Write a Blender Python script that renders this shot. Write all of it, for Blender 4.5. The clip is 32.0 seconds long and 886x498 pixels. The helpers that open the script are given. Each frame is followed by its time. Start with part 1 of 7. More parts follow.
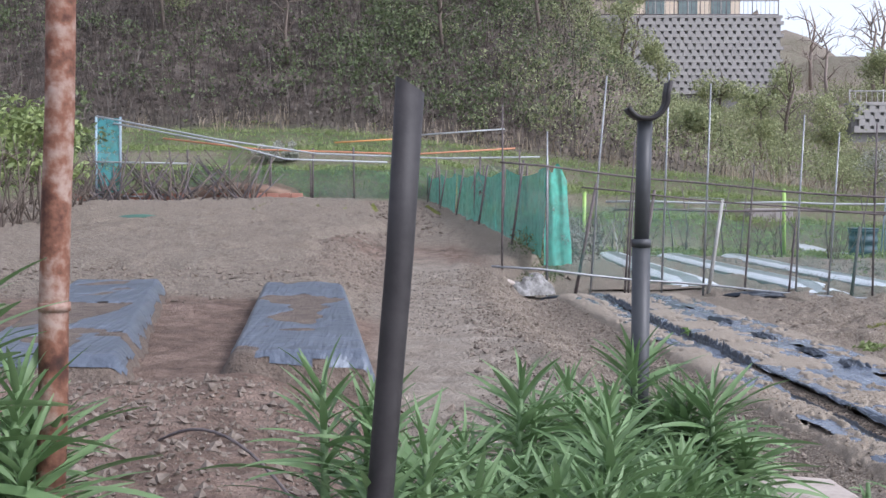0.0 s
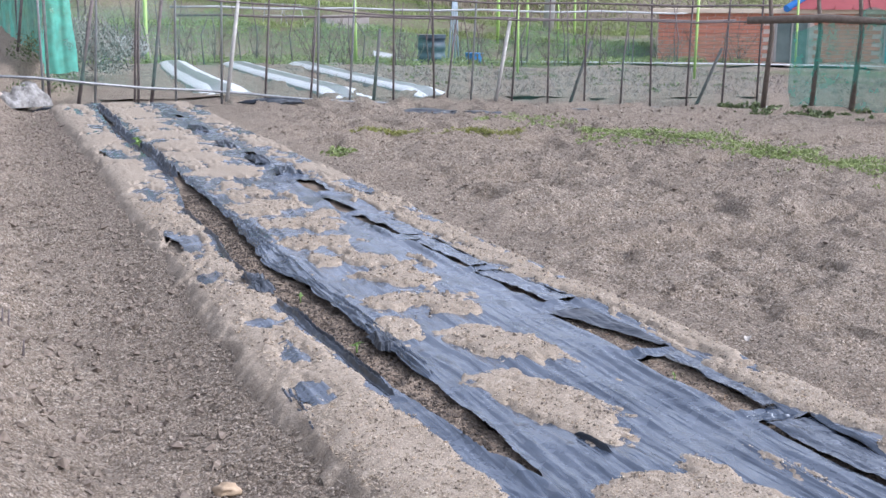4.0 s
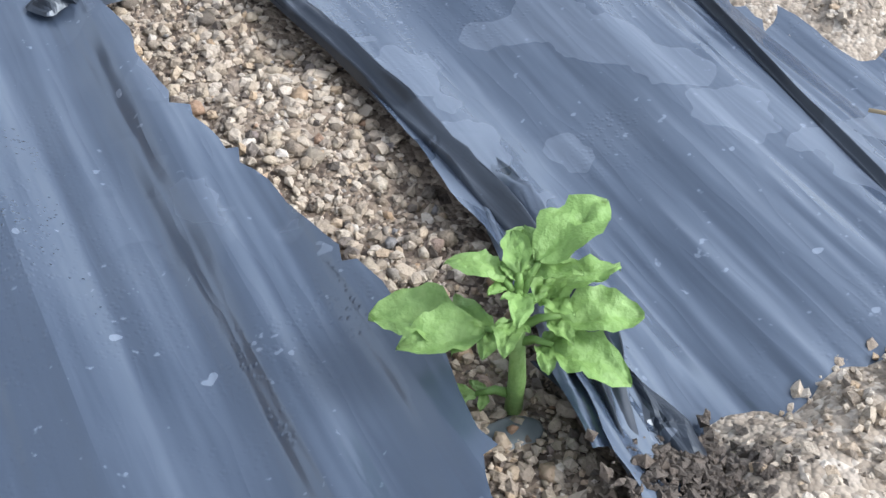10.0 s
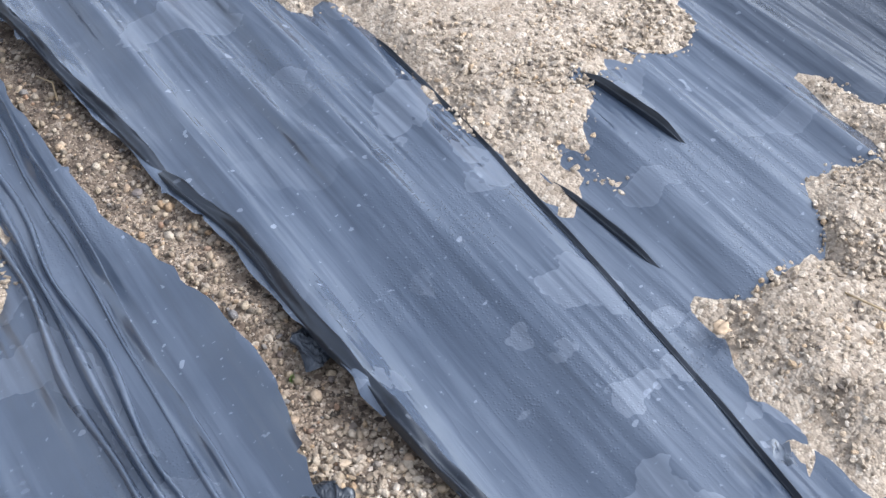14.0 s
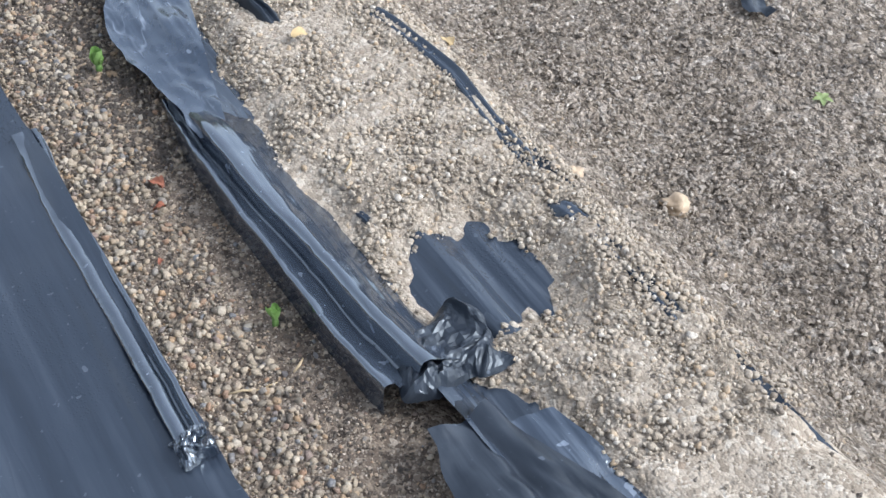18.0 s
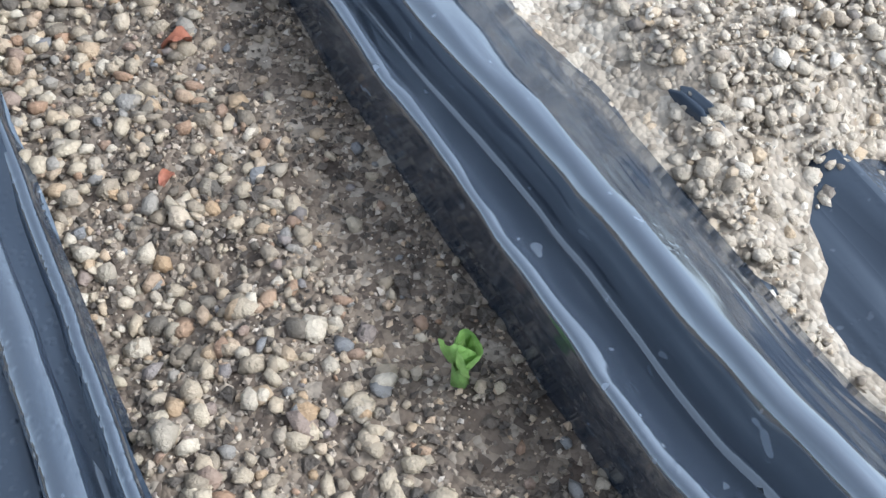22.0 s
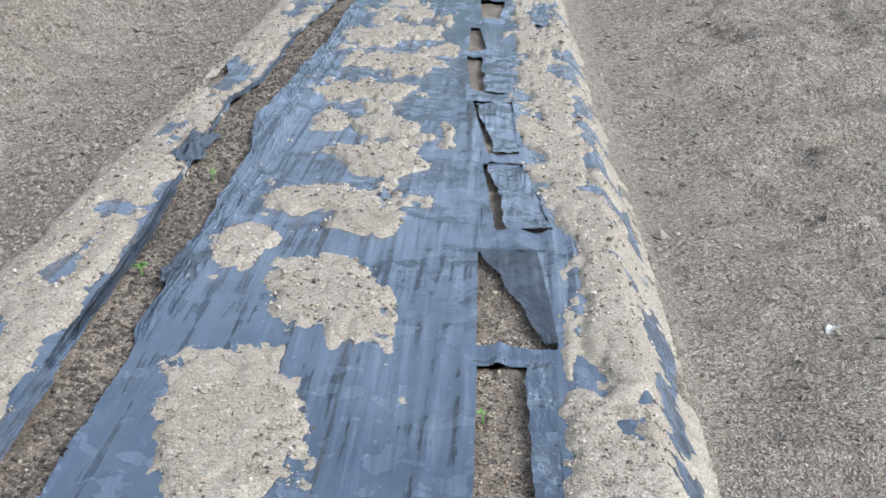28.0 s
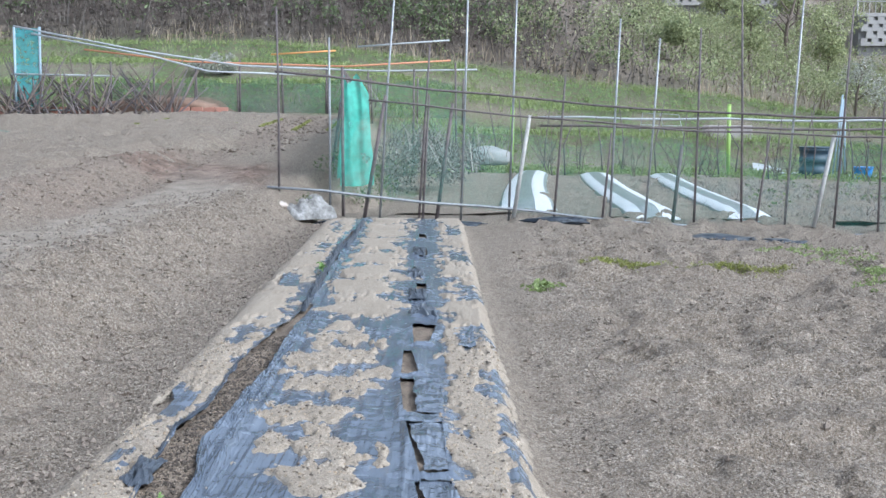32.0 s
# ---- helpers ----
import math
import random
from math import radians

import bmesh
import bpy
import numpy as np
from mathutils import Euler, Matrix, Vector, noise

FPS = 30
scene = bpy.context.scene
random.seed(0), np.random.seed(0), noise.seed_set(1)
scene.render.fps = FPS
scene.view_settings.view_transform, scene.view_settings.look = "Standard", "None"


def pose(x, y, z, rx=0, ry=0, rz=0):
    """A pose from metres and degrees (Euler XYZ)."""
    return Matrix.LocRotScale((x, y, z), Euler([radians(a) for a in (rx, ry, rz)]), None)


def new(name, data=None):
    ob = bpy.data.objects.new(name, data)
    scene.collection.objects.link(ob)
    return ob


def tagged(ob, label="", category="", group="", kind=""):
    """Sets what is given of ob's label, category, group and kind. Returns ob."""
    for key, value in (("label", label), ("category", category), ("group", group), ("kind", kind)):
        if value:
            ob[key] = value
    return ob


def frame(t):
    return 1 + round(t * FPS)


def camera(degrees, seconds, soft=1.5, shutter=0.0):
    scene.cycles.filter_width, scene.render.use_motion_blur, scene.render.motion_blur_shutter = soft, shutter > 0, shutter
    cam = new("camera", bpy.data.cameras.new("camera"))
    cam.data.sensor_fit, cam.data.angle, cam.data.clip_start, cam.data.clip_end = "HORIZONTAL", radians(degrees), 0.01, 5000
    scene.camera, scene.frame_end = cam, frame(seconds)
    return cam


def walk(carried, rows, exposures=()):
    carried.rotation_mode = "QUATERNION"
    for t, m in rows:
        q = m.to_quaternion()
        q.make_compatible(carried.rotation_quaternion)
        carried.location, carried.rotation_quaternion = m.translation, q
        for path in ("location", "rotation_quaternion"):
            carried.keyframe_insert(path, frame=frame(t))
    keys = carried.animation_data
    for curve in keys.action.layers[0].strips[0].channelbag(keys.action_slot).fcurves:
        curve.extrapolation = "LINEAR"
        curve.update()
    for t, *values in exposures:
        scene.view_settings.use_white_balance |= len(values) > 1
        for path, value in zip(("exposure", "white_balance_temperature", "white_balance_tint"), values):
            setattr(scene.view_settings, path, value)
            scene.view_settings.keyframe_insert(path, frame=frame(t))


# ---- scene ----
cam = camera(41.8, 32.0)
METRES, EYE, TILT, LEAN, TURN = 8.5, 1.53, -2.6, 0.0, 0.0
ROWS = [
    (0.0, 0.0, 0.0, 0.0, 0.0, 0.0, -0.0),
    (0.5, 0.0218, 0.0225, -0.0013, -2.6, -0.63, 0.12),
    (1.0, 0.0512, 0.0369, -0.0037, -4.64, -1.53, 0.2),
    (1.5, 0.0753, 0.0475, -0.0051, -6.0, -2.62, 0.23),
    (2.0, 0.0985, 0.0652, -0.0035, -7.35, -3.38, 0.29),
    (2.5, 0.1274, 0.0731, -0.0046, -9.31, -4.06, 0.31),
    (3.0, 0.1675, 0.0737, -0.0064, -12.04, -5.64, 0.35),
    (3.5, 0.1984, 0.0815, -0.0119, -15.22, -7.54, 0.47),
    (4.0, 0.2223, 0.0952, -0.0144, -18.35, -9.3, 0.58),
    (4.5, 0.2502, 0.0992, -0.0167, -20.89, -10.73, 0.64),
    (6.5, 0.3376, 0.1492, -0.0444, -23.36, -22.31, 0.43),
    (7.0, 0.3567, 0.1618, -0.0563, -22.86, -26.77, 0.36),
    (7.5, 0.3655, 0.1753, -0.0741, -22.15, -30.58, 0.13),
    (8.0, 0.3671, 0.1854, -0.0939, -21.29, -33.48, -0.07),
    (8.5, 0.3676, 0.1919, -0.1104, -20.59, -36.35, -0.24),
    (9.0, 0.3706, 0.2004, -0.1202, -21.04, -38.73, -0.48),
    (9.5, 0.3737, 0.2082, -0.1278, -22.87, -40.79, -0.62),
    (10.0, 0.3762, 0.2145, -0.1292, -25.1, -42.5, -0.55),
    (10.5, 0.3777, 0.2172, -0.1306, -27.29, -43.79, -0.59),
    (11.0, 0.3773, 0.2183, -0.13, -29.0, -44.82, -0.52),
    (11.5, 0.3778, 0.2193, -0.1263, -30.28, -45.49, -0.45),
    (12.0, 0.3767, 0.2239, -0.1197, -31.16, -45.85, -0.38),
    (12.5, 0.3747, 0.2323, -0.1141, -31.56, -45.91, -0.14),
    (13.0, 0.3709, 0.2391, -0.1012, -31.47, -45.77, 0.34),
    (13.5, 0.3672, 0.2358, -0.0894, -31.19, -45.46, 0.79),
    (14.0, 0.3644, 0.2292, -0.0785, -31.16, -45.46, 0.98),
    (14.5, 0.3767, 0.214, -0.0713, -31.19, -45.59, 1.14),
    (15.0, 0.4029, 0.1984, -0.0627, -31.59, -45.53, 0.98),
    (15.5, 0.4225, 0.2014, -0.0631, -32.08, -45.59, 0.78),
    (17.5, 0.4766, 0.2181, -0.0714, -30.53, -45.7, 0.35),
    (18.0, 0.4789, 0.2259, -0.0796, -29.3, -45.51, 0.13),
    (18.5, 0.4802, 0.2368, -0.0909, -28.16, -45.6, -0.11),
    (19.0, 0.482, 0.2515, -0.1028, -27.08, -46.05, -0.24),
    (19.5, 0.4848, 0.2656, -0.117, -26.23, -46.59, -0.41),
    (20.0, 0.4873, 0.2739, -0.1272, -25.49, -47.41, -0.39),
    (20.5, 0.4912, 0.2783, -0.1322, -25.12, -48.49, -0.53),
    (21.0, 0.4913, 0.2804, -0.1354, -24.79, -49.55, -0.57),
    (21.5, 0.4909, 0.2803, -0.1349, -24.3, -50.57, -0.47),
    (22.0, 0.4914, 0.2803, -0.132, -23.83, -51.19, -0.38),
    (22.5, 0.4914, 0.2818, -0.1275, -23.41, -51.53, -0.25),
    (23.0, 0.4896, 0.2832, -0.1179, -22.76, -51.09, 0.05),
    (23.5, 0.4904, 0.2838, -0.1047, -22.14, -49.32, 0.03),
    (24.0, 0.4915, 0.2861, -0.0907, -20.07, -46.2, -0.29),
    (24.5, 0.4931, 0.2847, -0.0749, -15.18, -42.6, -0.54),
    (25.0, 0.4932, 0.282, -0.0626, -8.6, -38.98, -0.83),
    (25.5, 0.4938, 0.2801, -0.0523, -3.07, -35.67, -1.08),
    (26.0, 0.4953, 0.2774, -0.0438, 0.66, -32.59, -1.25),
    (26.5, 0.4941, 0.2729, -0.0342, 3.18, -29.38, -1.36),
    (28.5, 0.4926, 0.2527, -0.0019, 6.05, -16.3, -1.03),
    (29.0, 0.4903, 0.2471, 0.003, 5.6, -13.31, -0.9),
    (29.5, 0.4855, 0.2389, 0.0076, 5.04, -10.38, -0.82),
    (30.0, 0.48, 0.2327, 0.0092, 4.55, -7.86, -0.72),
    (30.5, 0.4755, 0.2292, 0.0101, 4.12, -5.99, -0.65),
    (31.0, 0.4798, 0.2254, 0.0092, 3.67, -4.76, -0.53),
    (31.5, 0.4921, 0.219, 0.0079, 3.1, -4.22, -0.41),
    (32.0, 0.4997, 0.2148, 0.0065, 2.72, -4.13, -0.32),
]
EXPOSURES = [(0.0, 0.82, 5900, 17), (2.0, 0.77, 5930, 21), (3.0, 1.0, 5950, 22), (4.5, 1.2, 5900, 15), (6.5, 1.15, 5900, 10), (7.0, 1.15, 5760, 9), (8.0, 1.36, 5900, 10), (9.0, 1.42, 5950, 10), (13.5, 1.58, 6150, 13), (15.0, 1.36, 5950, 11), (18.0, 1.32, 5850, 9), (21.0, 1.52, 5720, 6), (23.0, 1.5, 5750, 7), (24.0, 1.25, 5880, 9), (26.0, 1.22, 5750, 7), (28.5, 1.18, 5680, 6), (32.0, 1.12, 5600, 8)]
walk(cam, [(t, pose(0, 0, EYE, TILT, LEAN, TURN) @ pose(METRES * x, METRES * y, METRES * z, 90 + pitch, roll, yaw)) for t, x, y, z, yaw, pitch, roll in ROWS], EXPOSURES)


# ---- light ----
world = bpy.data.worlds.new("overcast_sky")
scene.world = world
world.use_nodes = True
wn = world.node_tree
sky = wn.nodes.new("ShaderNodeTexSky")
sky.sky_type = "NISHITA"
sky.sun_disc = False
sky.sun_elevation = radians(42)
sky.sun_rotation = radians(120)
sky.air_density, sky.dust_density, sky.ozone_density = 1.0, 2.0, 1.0
wn.nodes["Background"].inputs["Strength"].default_value = 0.15
pale = wn.nodes.new("ShaderNodeHueSaturation")
pale.inputs["Saturation"].default_value = 0.35
wn.links.new(sky.outputs["Color"], pale.inputs["Color"])
wn.links.new(pale.outputs["Color"], wn.nodes["Background"].inputs["Color"])
sun = new("sun", bpy.data.lights.new("sun", "SUN"))
sun.data.energy, sun.data.angle, sun.data.color = 1.3, radians(18), (1.0, 0.98, 0.95)
sun.matrix_world = pose(0, 0, 30, 48, 0, 60)


# ---- noise and mesh helpers ----
def vn(x, y, seed=0):
    """Smooth lattice noise from -1 to 1."""
    x, y = np.asarray(x, float), np.asarray(y, float)
    ix, iy = np.floor(x), np.floor(y)
    fx, fy = x - ix, y - iy
    fx, fy = fx * fx * (3 - 2 * fx), fy * fy * (3 - 2 * fy)

    def h(a, b):
        v = np.sin(a * 127.1 + b * 311.7 + seed * 74.7) * 43758.5453
        return v - np.floor(v)
    top = h(ix, iy) * (1 - fx) + h(ix + 1, iy) * fx
    low = h(ix, iy + 1) * (1 - fx) + h(ix + 1, iy + 1) * fx
    return 2 * (top * (1 - fy) + low * fy) - 1


def fbm(x, y, seed=0, octaves=3):
    total, amp = 0, 1.0
    for k in range(octaves):
        total = total + amp * vn(x * 2 ** k, y * 2 ** k, seed + 7 * k)
        amp *= 0.5
    return total / 1.6


def smooth(a, b, v):
    t = np.clip((v - a) / (b - a), 0, 1)
    return t * t * (3 - 2 * t)


def mesh_of(name, verts, faces, material, soft=True):
    me = bpy.data.meshes.new(name)
    me.from_pydata(np.asarray(verts).tolist(), [], faces if isinstance(faces, list) else faces.tolist())
    if soft:
        me.polygons.foreach_set("use_smooth", np.ones(len(me.polygons), bool))
    if material:
        me.materials.append(material)
    me.update()
    return me


def grid_mesh(name, X, Y, Z, material, keep=None, soft=True):
    n, m = X.shape
    i = np.arange(n * m).reshape(n, m)
    q = np.stack([i[:-1, :-1], i[:-1, 1:], i[1:, 1:], i[1:, :-1]], -1).reshape(-1, 4)
    if keep is not None:
        q = q[keep.reshape(-1)]
    used, inv = np.unique(q, return_inverse=True)
    v = np.stack([X, Y, Z], -1).reshape(-1, 3)[used]
    return mesh_of(name, v, inv.reshape(-1, 4), material, soft)


def part(name, data, parent=None, label=""):
    """One mesh object, as a thing or as a part of one. data: a mesh, or (bmesh, material)."""
    if isinstance(data, tuple):
        bm, material = data
        data = bpy.data.meshes.new(name)
        bm.to_mesh(data)
        bm.free()
        data.materials.append(material)
    ob = new(name, data)
    if parent:
        ob.parent = parent
    return tagged(ob, label)


def thing(name, label, category, group="", kind="", at=(0, 0, 0)):
    ob = new(name)
    ob.location = at
    return tagged(ob, label, category, group, kind)


def tube_into(bm, pts, radii, sides=8, cap=True):
    """A tapered tube through the points."""
    pts = [Vector(p) for p in pts]
    rings = []
    for k, p in enumerate(pts):
        d = (pts[min(k + 1, len(pts) - 1)] - pts[max(k - 1, 0)]).normalized()
        a = d.orthogonal().normalized() if k == 0 else (side - d * side.dot(d)).normalized()
        side = a
        b = d.cross(a)
        r = radii[k] if isinstance(radii, (list, tuple)) else radii
        rings.append([bm.verts.new(p + r * (a * math.cos(2 * math.pi * j / sides) + b * math.sin(2 * math.pi * j / sides))) for j in range(sides)])
    for r0, r1 in zip(rings, rings[1:]):
        for j in range(sides):
            f = bm.faces.new((r0[j], r0[(j + 1) % sides], r1[(j + 1) % sides], r1[j]))
            f.smooth = True
    if cap:
        bm.faces.new(rings[0][::-1])
        bm.faces.new(rings[-1])


def tube(pts, radii, material, sides=8):
    bm = bmesh.new()
    tube_into(bm, pts, radii, sides)
    return bm, material


def box(x0, y0, z0, x1, y1, z1, material, bevel=0.0):
    bm = bmesh.new()
    bmesh.ops.create_cube(bm, size=1)
    bmesh.ops.scale(bm, vec=(x1 - x0, y1 - y0, z1 - z0), verts=bm.verts)
    bmesh.ops.translate(bm, vec=((x0 + x1) / 2, (y0 + y1) / 2, (z0 + z1) / 2), verts=bm.verts)
    if bevel:
        bmesh.ops.bevel(bm, geom=bm.edges[:], offset=bevel, segments=2, affect="EDGES", profile=0.5)
    return bm, material


# ---- materials ----
def material(name):
    m = bpy.data.materials.new(name)
    m.use_nodes = True
    return m, m.node_tree, m.node_tree.nodes["Principled BSDF"]


def noise_node(nt, co, scale, detail=4.0, rough=0.55):
    n = nt.nodes.new("ShaderNodeTexNoise")
    n.inputs["Scale"].default_value, n.inputs["Detail"].default_value, n.inputs["Roughness"].default_value = scale, detail, rough
    nt.links.new(co, n.inputs["Vector"])
    return n.outputs["Fac"]


def ramp(nt, fac, stops):
    n = nt.nodes.new("ShaderNodeValToRGB")
    el = n.color_ramp.elements
    while len(el) < len(stops):
        el.new(0.5)
    for e, (p, c) in zip(el, stops):
        e.position, e.color = p, (*c, 1) if isinstance(c, tuple) else (c, c, c, 1)
    nt.links.new(fac, n.inputs["Fac"])
    return n.outputs["Color"]


def mixc(nt, fac, a, b, blend="MIX"):
    n = nt.nodes.new("ShaderNodeMix")
    n.data_type, n.blend_type = "RGBA", blend
    if isinstance(fac, float):
        n.inputs[0].default_value = fac
    else:
        nt.links.new(fac, n.inputs[0])
    for k, c in ((6, a), (7, b)):
        if isinstance(c, tuple):
            n.inputs[k].default_value = (*c, 1)
        else:
            nt.links.new(c, n.inputs[k])
    return n.outputs[2]


def math_node(nt, op, a, b):
    n = nt.nodes.new("ShaderNodeMath")
    n.operation = op
    for k, v in ((0, a), (1, b)):
        if isinstance(v, (int, float)):
            n.inputs[k].default_value = v
        else:
            nt.links.new(v, n.inputs[k])
    return n.outputs[0]


def bump(nt, bsdf, height, strength, distance):
    n = nt.nodes.new("ShaderNodeBump")
    n.inputs["Strength"].default_value, n.inputs["Distance"].default_value = strength, distance
    nt.links.new(height, n.inputs["Height"])
    nt.links.new(n.outputs["Normal"], bsdf.inputs["Normal"])


def coords(nt):
    return nt.nodes.new("ShaderNodeTexCoord").outputs["Object"]


def plain(name, stops, scale=8.0, rough=0.7, relief=0.3, relief_scale=60.0, depth=0.003, metal=0.0, vary=0.0):
    """A surface whose colour and relief run at two scales of noise."""
    m, nt, bsdf = material(name)
    co = coords(nt)
    big, fine = noise_node(nt, co, scale), noise_node(nt, co, relief_scale, 3.0)
    fac = math_node(nt, "ADD", math_node(nt, "MULTIPLY", big, 0.65), math_node(nt, "MULTIPLY", fine, 0.35))
    col = ramp(nt, fac, [(0.3 + 0.4 * k / max(len(stops) - 1, 1), c) for k, c in enumerate(stops)])
    if vary:
        info = nt.nodes.new("ShaderNodeObjectInfo")
        col = mixc(nt, math_node(nt, "MULTIPLY", info.outputs["Random"], vary), col, tuple(0.5 * v for v in stops[0]))
    nt.links.new(col, bsdf.inputs["Base Color"])
    bsdf.inputs["Roughness"].default_value, bsdf.inputs["Metallic"].default_value = rough, metal
    bump(nt, bsdf, fine, relief, depth)
    return m


def gravel(name, tones, stain, scale=210.0, stain_scale=2.2, stain_amount=0.5, wet=0.0):
    """Coarse granite sand: grains of two sizes with a colour each, on top of large stains."""
    m, nt, bsdf = material(name)
    co = coords(nt)
    cols, heights = [], []
    for k, sc in enumerate((scale, scale * 0.42)):
        v = nt.nodes.new("ShaderNodeTexVoronoi")
        v.inputs["Scale"].default_value, v.inputs["Randomness"].default_value = sc, 1.0
        nt.links.new(co, v.inputs["Vector"])
        sep = nt.nodes.new("ShaderNodeSeparateColor")
        nt.links.new(v.outputs["Color"], sep.inputs["Color"])
        cols.append(ramp(nt, sep.outputs["Red"], [(p, c) for p, c in zip((0.0, 0.25, 0.5, 0.75, 0.92, 1.0), tones)]))
        heights.append((v.outputs["Distance"], sep.outputs["Green"]))
    pick = ramp(nt, heights[1][1], [(0.52, 0.0), (0.56, 1.0)])
    col = mixc(nt, pick, cols[0], cols[1])
    large = noise_node(nt, co, stain_scale, 6.0, 0.65)
    mid = noise_node(nt, co, 45.0, 5.0, 0.7)
    fac = math_node(nt, "ADD", math_node(nt, "MULTIPLY", large, 0.6), math_node(nt, "MULTIPLY", mid, 0.4))
    shade = ramp(nt, fac, [(0.42, 0.0), (0.60, 1.0)])
    col = mixc(nt, math_node(nt, "MULTIPLY", shade, stain_amount), col, stain)
    nt.links.new(col, bsdf.inputs["Base Color"])
    bsdf.inputs["Roughness"].default_value = 0.85 - wet
    bsdf.inputs["Specular IOR Level"].default_value = 0.3
    h = math_node(nt, "ADD", math_node(nt, "MULTIPLY", heights[0][0], -0.35), math_node(nt, "MULTIPLY", heights[1][0], -0.6))
    h = math_node(nt, "ADD", h, math_node(nt, "MULTIPLY", mid, 0.3))
    bump(nt, bsdf, h, 0.8, 0.0035)
    return m


SAND = gravel("pale_granite_sand", [(0.17, 0.138, 0.104), (0.255, 0.212, 0.163), (0.325, 0.275, 0.215), (0.385, 0.332, 0.263), (0.47, 0.42, 0.35), (0.21, 0.158, 0.112)], (0.20, 0.162, 0.12), scale=420.0, stain_amount=0.45)
SOIL = gravel("brown_sandy_soil", [(0.045, 0.034, 0.026), (0.14, 0.106, 0.078), (0.21, 0.164, 0.12), (0.29, 0.232, 0.172), (0.42, 0.36, 0.285), (0.085, 0.061, 0.045)], (0.062, 0.046, 0.035), scale=420.0, stain_amount=0.6)


def ground_material():
    """Sandy field soil, a red-brown tilled field, a trodden path and green growth, each where it lies in the plan."""
    m, nt, bsdf = material("field_soil")
    co = coords(nt)
    cols, hs = [], []
    for sc in (190.0, 70.0):
        v = nt.nodes.new("ShaderNodeTexVoronoi")
        v.inputs["Scale"].default_value = sc
        nt.links.new(co, v.inputs["Vector"])
        sep = nt.nodes.new("ShaderNodeSeparateColor")
        nt.links.new(v.outputs["Color"], sep.inputs["Color"])
        cols.append(ramp(nt, sep.outputs["Red"], [(0.0, (0.040, 0.032, 0.024)), (0.3, (0.178, 0.144, 0.108)), (0.6, (0.295, 0.244, 0.190)), (0.85, (0.42, 0.357, 0.288)), (1.0, (0.60, 0.545, 0.475))]))
        hs.append(v.outputs["Distance"])
    col = mixc(nt, 0.35, cols[0], cols[1])
    mid = noise_node(nt, co, 9.0, 9.0, 0.78)
    large = noise_node(nt, co, 0.7, 5.0, 0.6)
    col = mixc(nt, math_node(nt, "MULTIPLY", ramp(nt, mid, [(0.52, 0.0), (0.64, 1.0)]), 0.6), col, (0.08, 0.064, 0.049))
    col = mixc(nt, math_node(nt, "MULTIPLY", ramp(nt, large, [(0.42, 0.0), (0.65, 1.0)]), 0.35), col, (0.23, 0.188, 0.147))
    att = nt.nodes.new("ShaderNodeAttribute")
    att.attribute_name = "zone"
    zone = nt.nodes.new("ShaderNodeSeparateColor")
    nt.links.new(att.outputs["Color"], zone.inputs["Color"])
    grain = noise_node(nt, co, 3.0, 9.0, 0.75)
    path = ramp(nt, grain, [(0.36, (0.25, 0.212, 0.17)), (0.64, (0.40, 0.348, 0.288))])
    red = ramp(nt, grain, [(0.36, (0.10, 0.070, 0.055)), (0.5, (0.21, 0.148, 0.115)), (0.64, (0.33, 0.245, 0.195))])
    green = ramp(nt, noise_node(nt, co, 5.0, 8.0, 0.75), [(0.40, (0.145, 0.118, 0.085)), (0.51, (0.100, 0.140, 0.055)), (0.63, (0.155, 0.245, 0.085))])
    col = mixc(nt, zone.outputs["Red"], col, red)
    col = mixc(nt, zone.outputs["Blue"], col, path)
    col = mixc(nt, zone.outputs["Green"], col, green)
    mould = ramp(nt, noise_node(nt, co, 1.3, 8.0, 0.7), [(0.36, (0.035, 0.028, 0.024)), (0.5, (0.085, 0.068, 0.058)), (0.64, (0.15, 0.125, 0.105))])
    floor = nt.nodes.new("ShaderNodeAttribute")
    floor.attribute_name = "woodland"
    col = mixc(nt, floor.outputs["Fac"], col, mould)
    nt.links.new(col, bsdf.inputs["Base Color"])
    bsdf.inputs["Roughness"].default_value = 0.9
    bsdf.inputs["Specular IOR Level"].default_value = 0.2
    h = math_node(nt, "ADD", math_node(nt, "MULTIPLY", hs[0], -0.3), math_node(nt, "MULTIPLY", hs[1], -0.5))
    clump = math_node(nt, "ABSOLUTE", math_node(nt, "SUBTRACT", noise_node(nt, co, 15.0, 5.0, 0.62), 0.5), 0)
    h = math_node(nt, "ADD", math_node(nt, "ADD", h, math_node(nt, "MULTIPLY", mid, 1.1)), math_node(nt, "MULTIPLY", clump, 9.0))
    bump(nt, bsdf, h, 0.95, 0.0125)
    return m


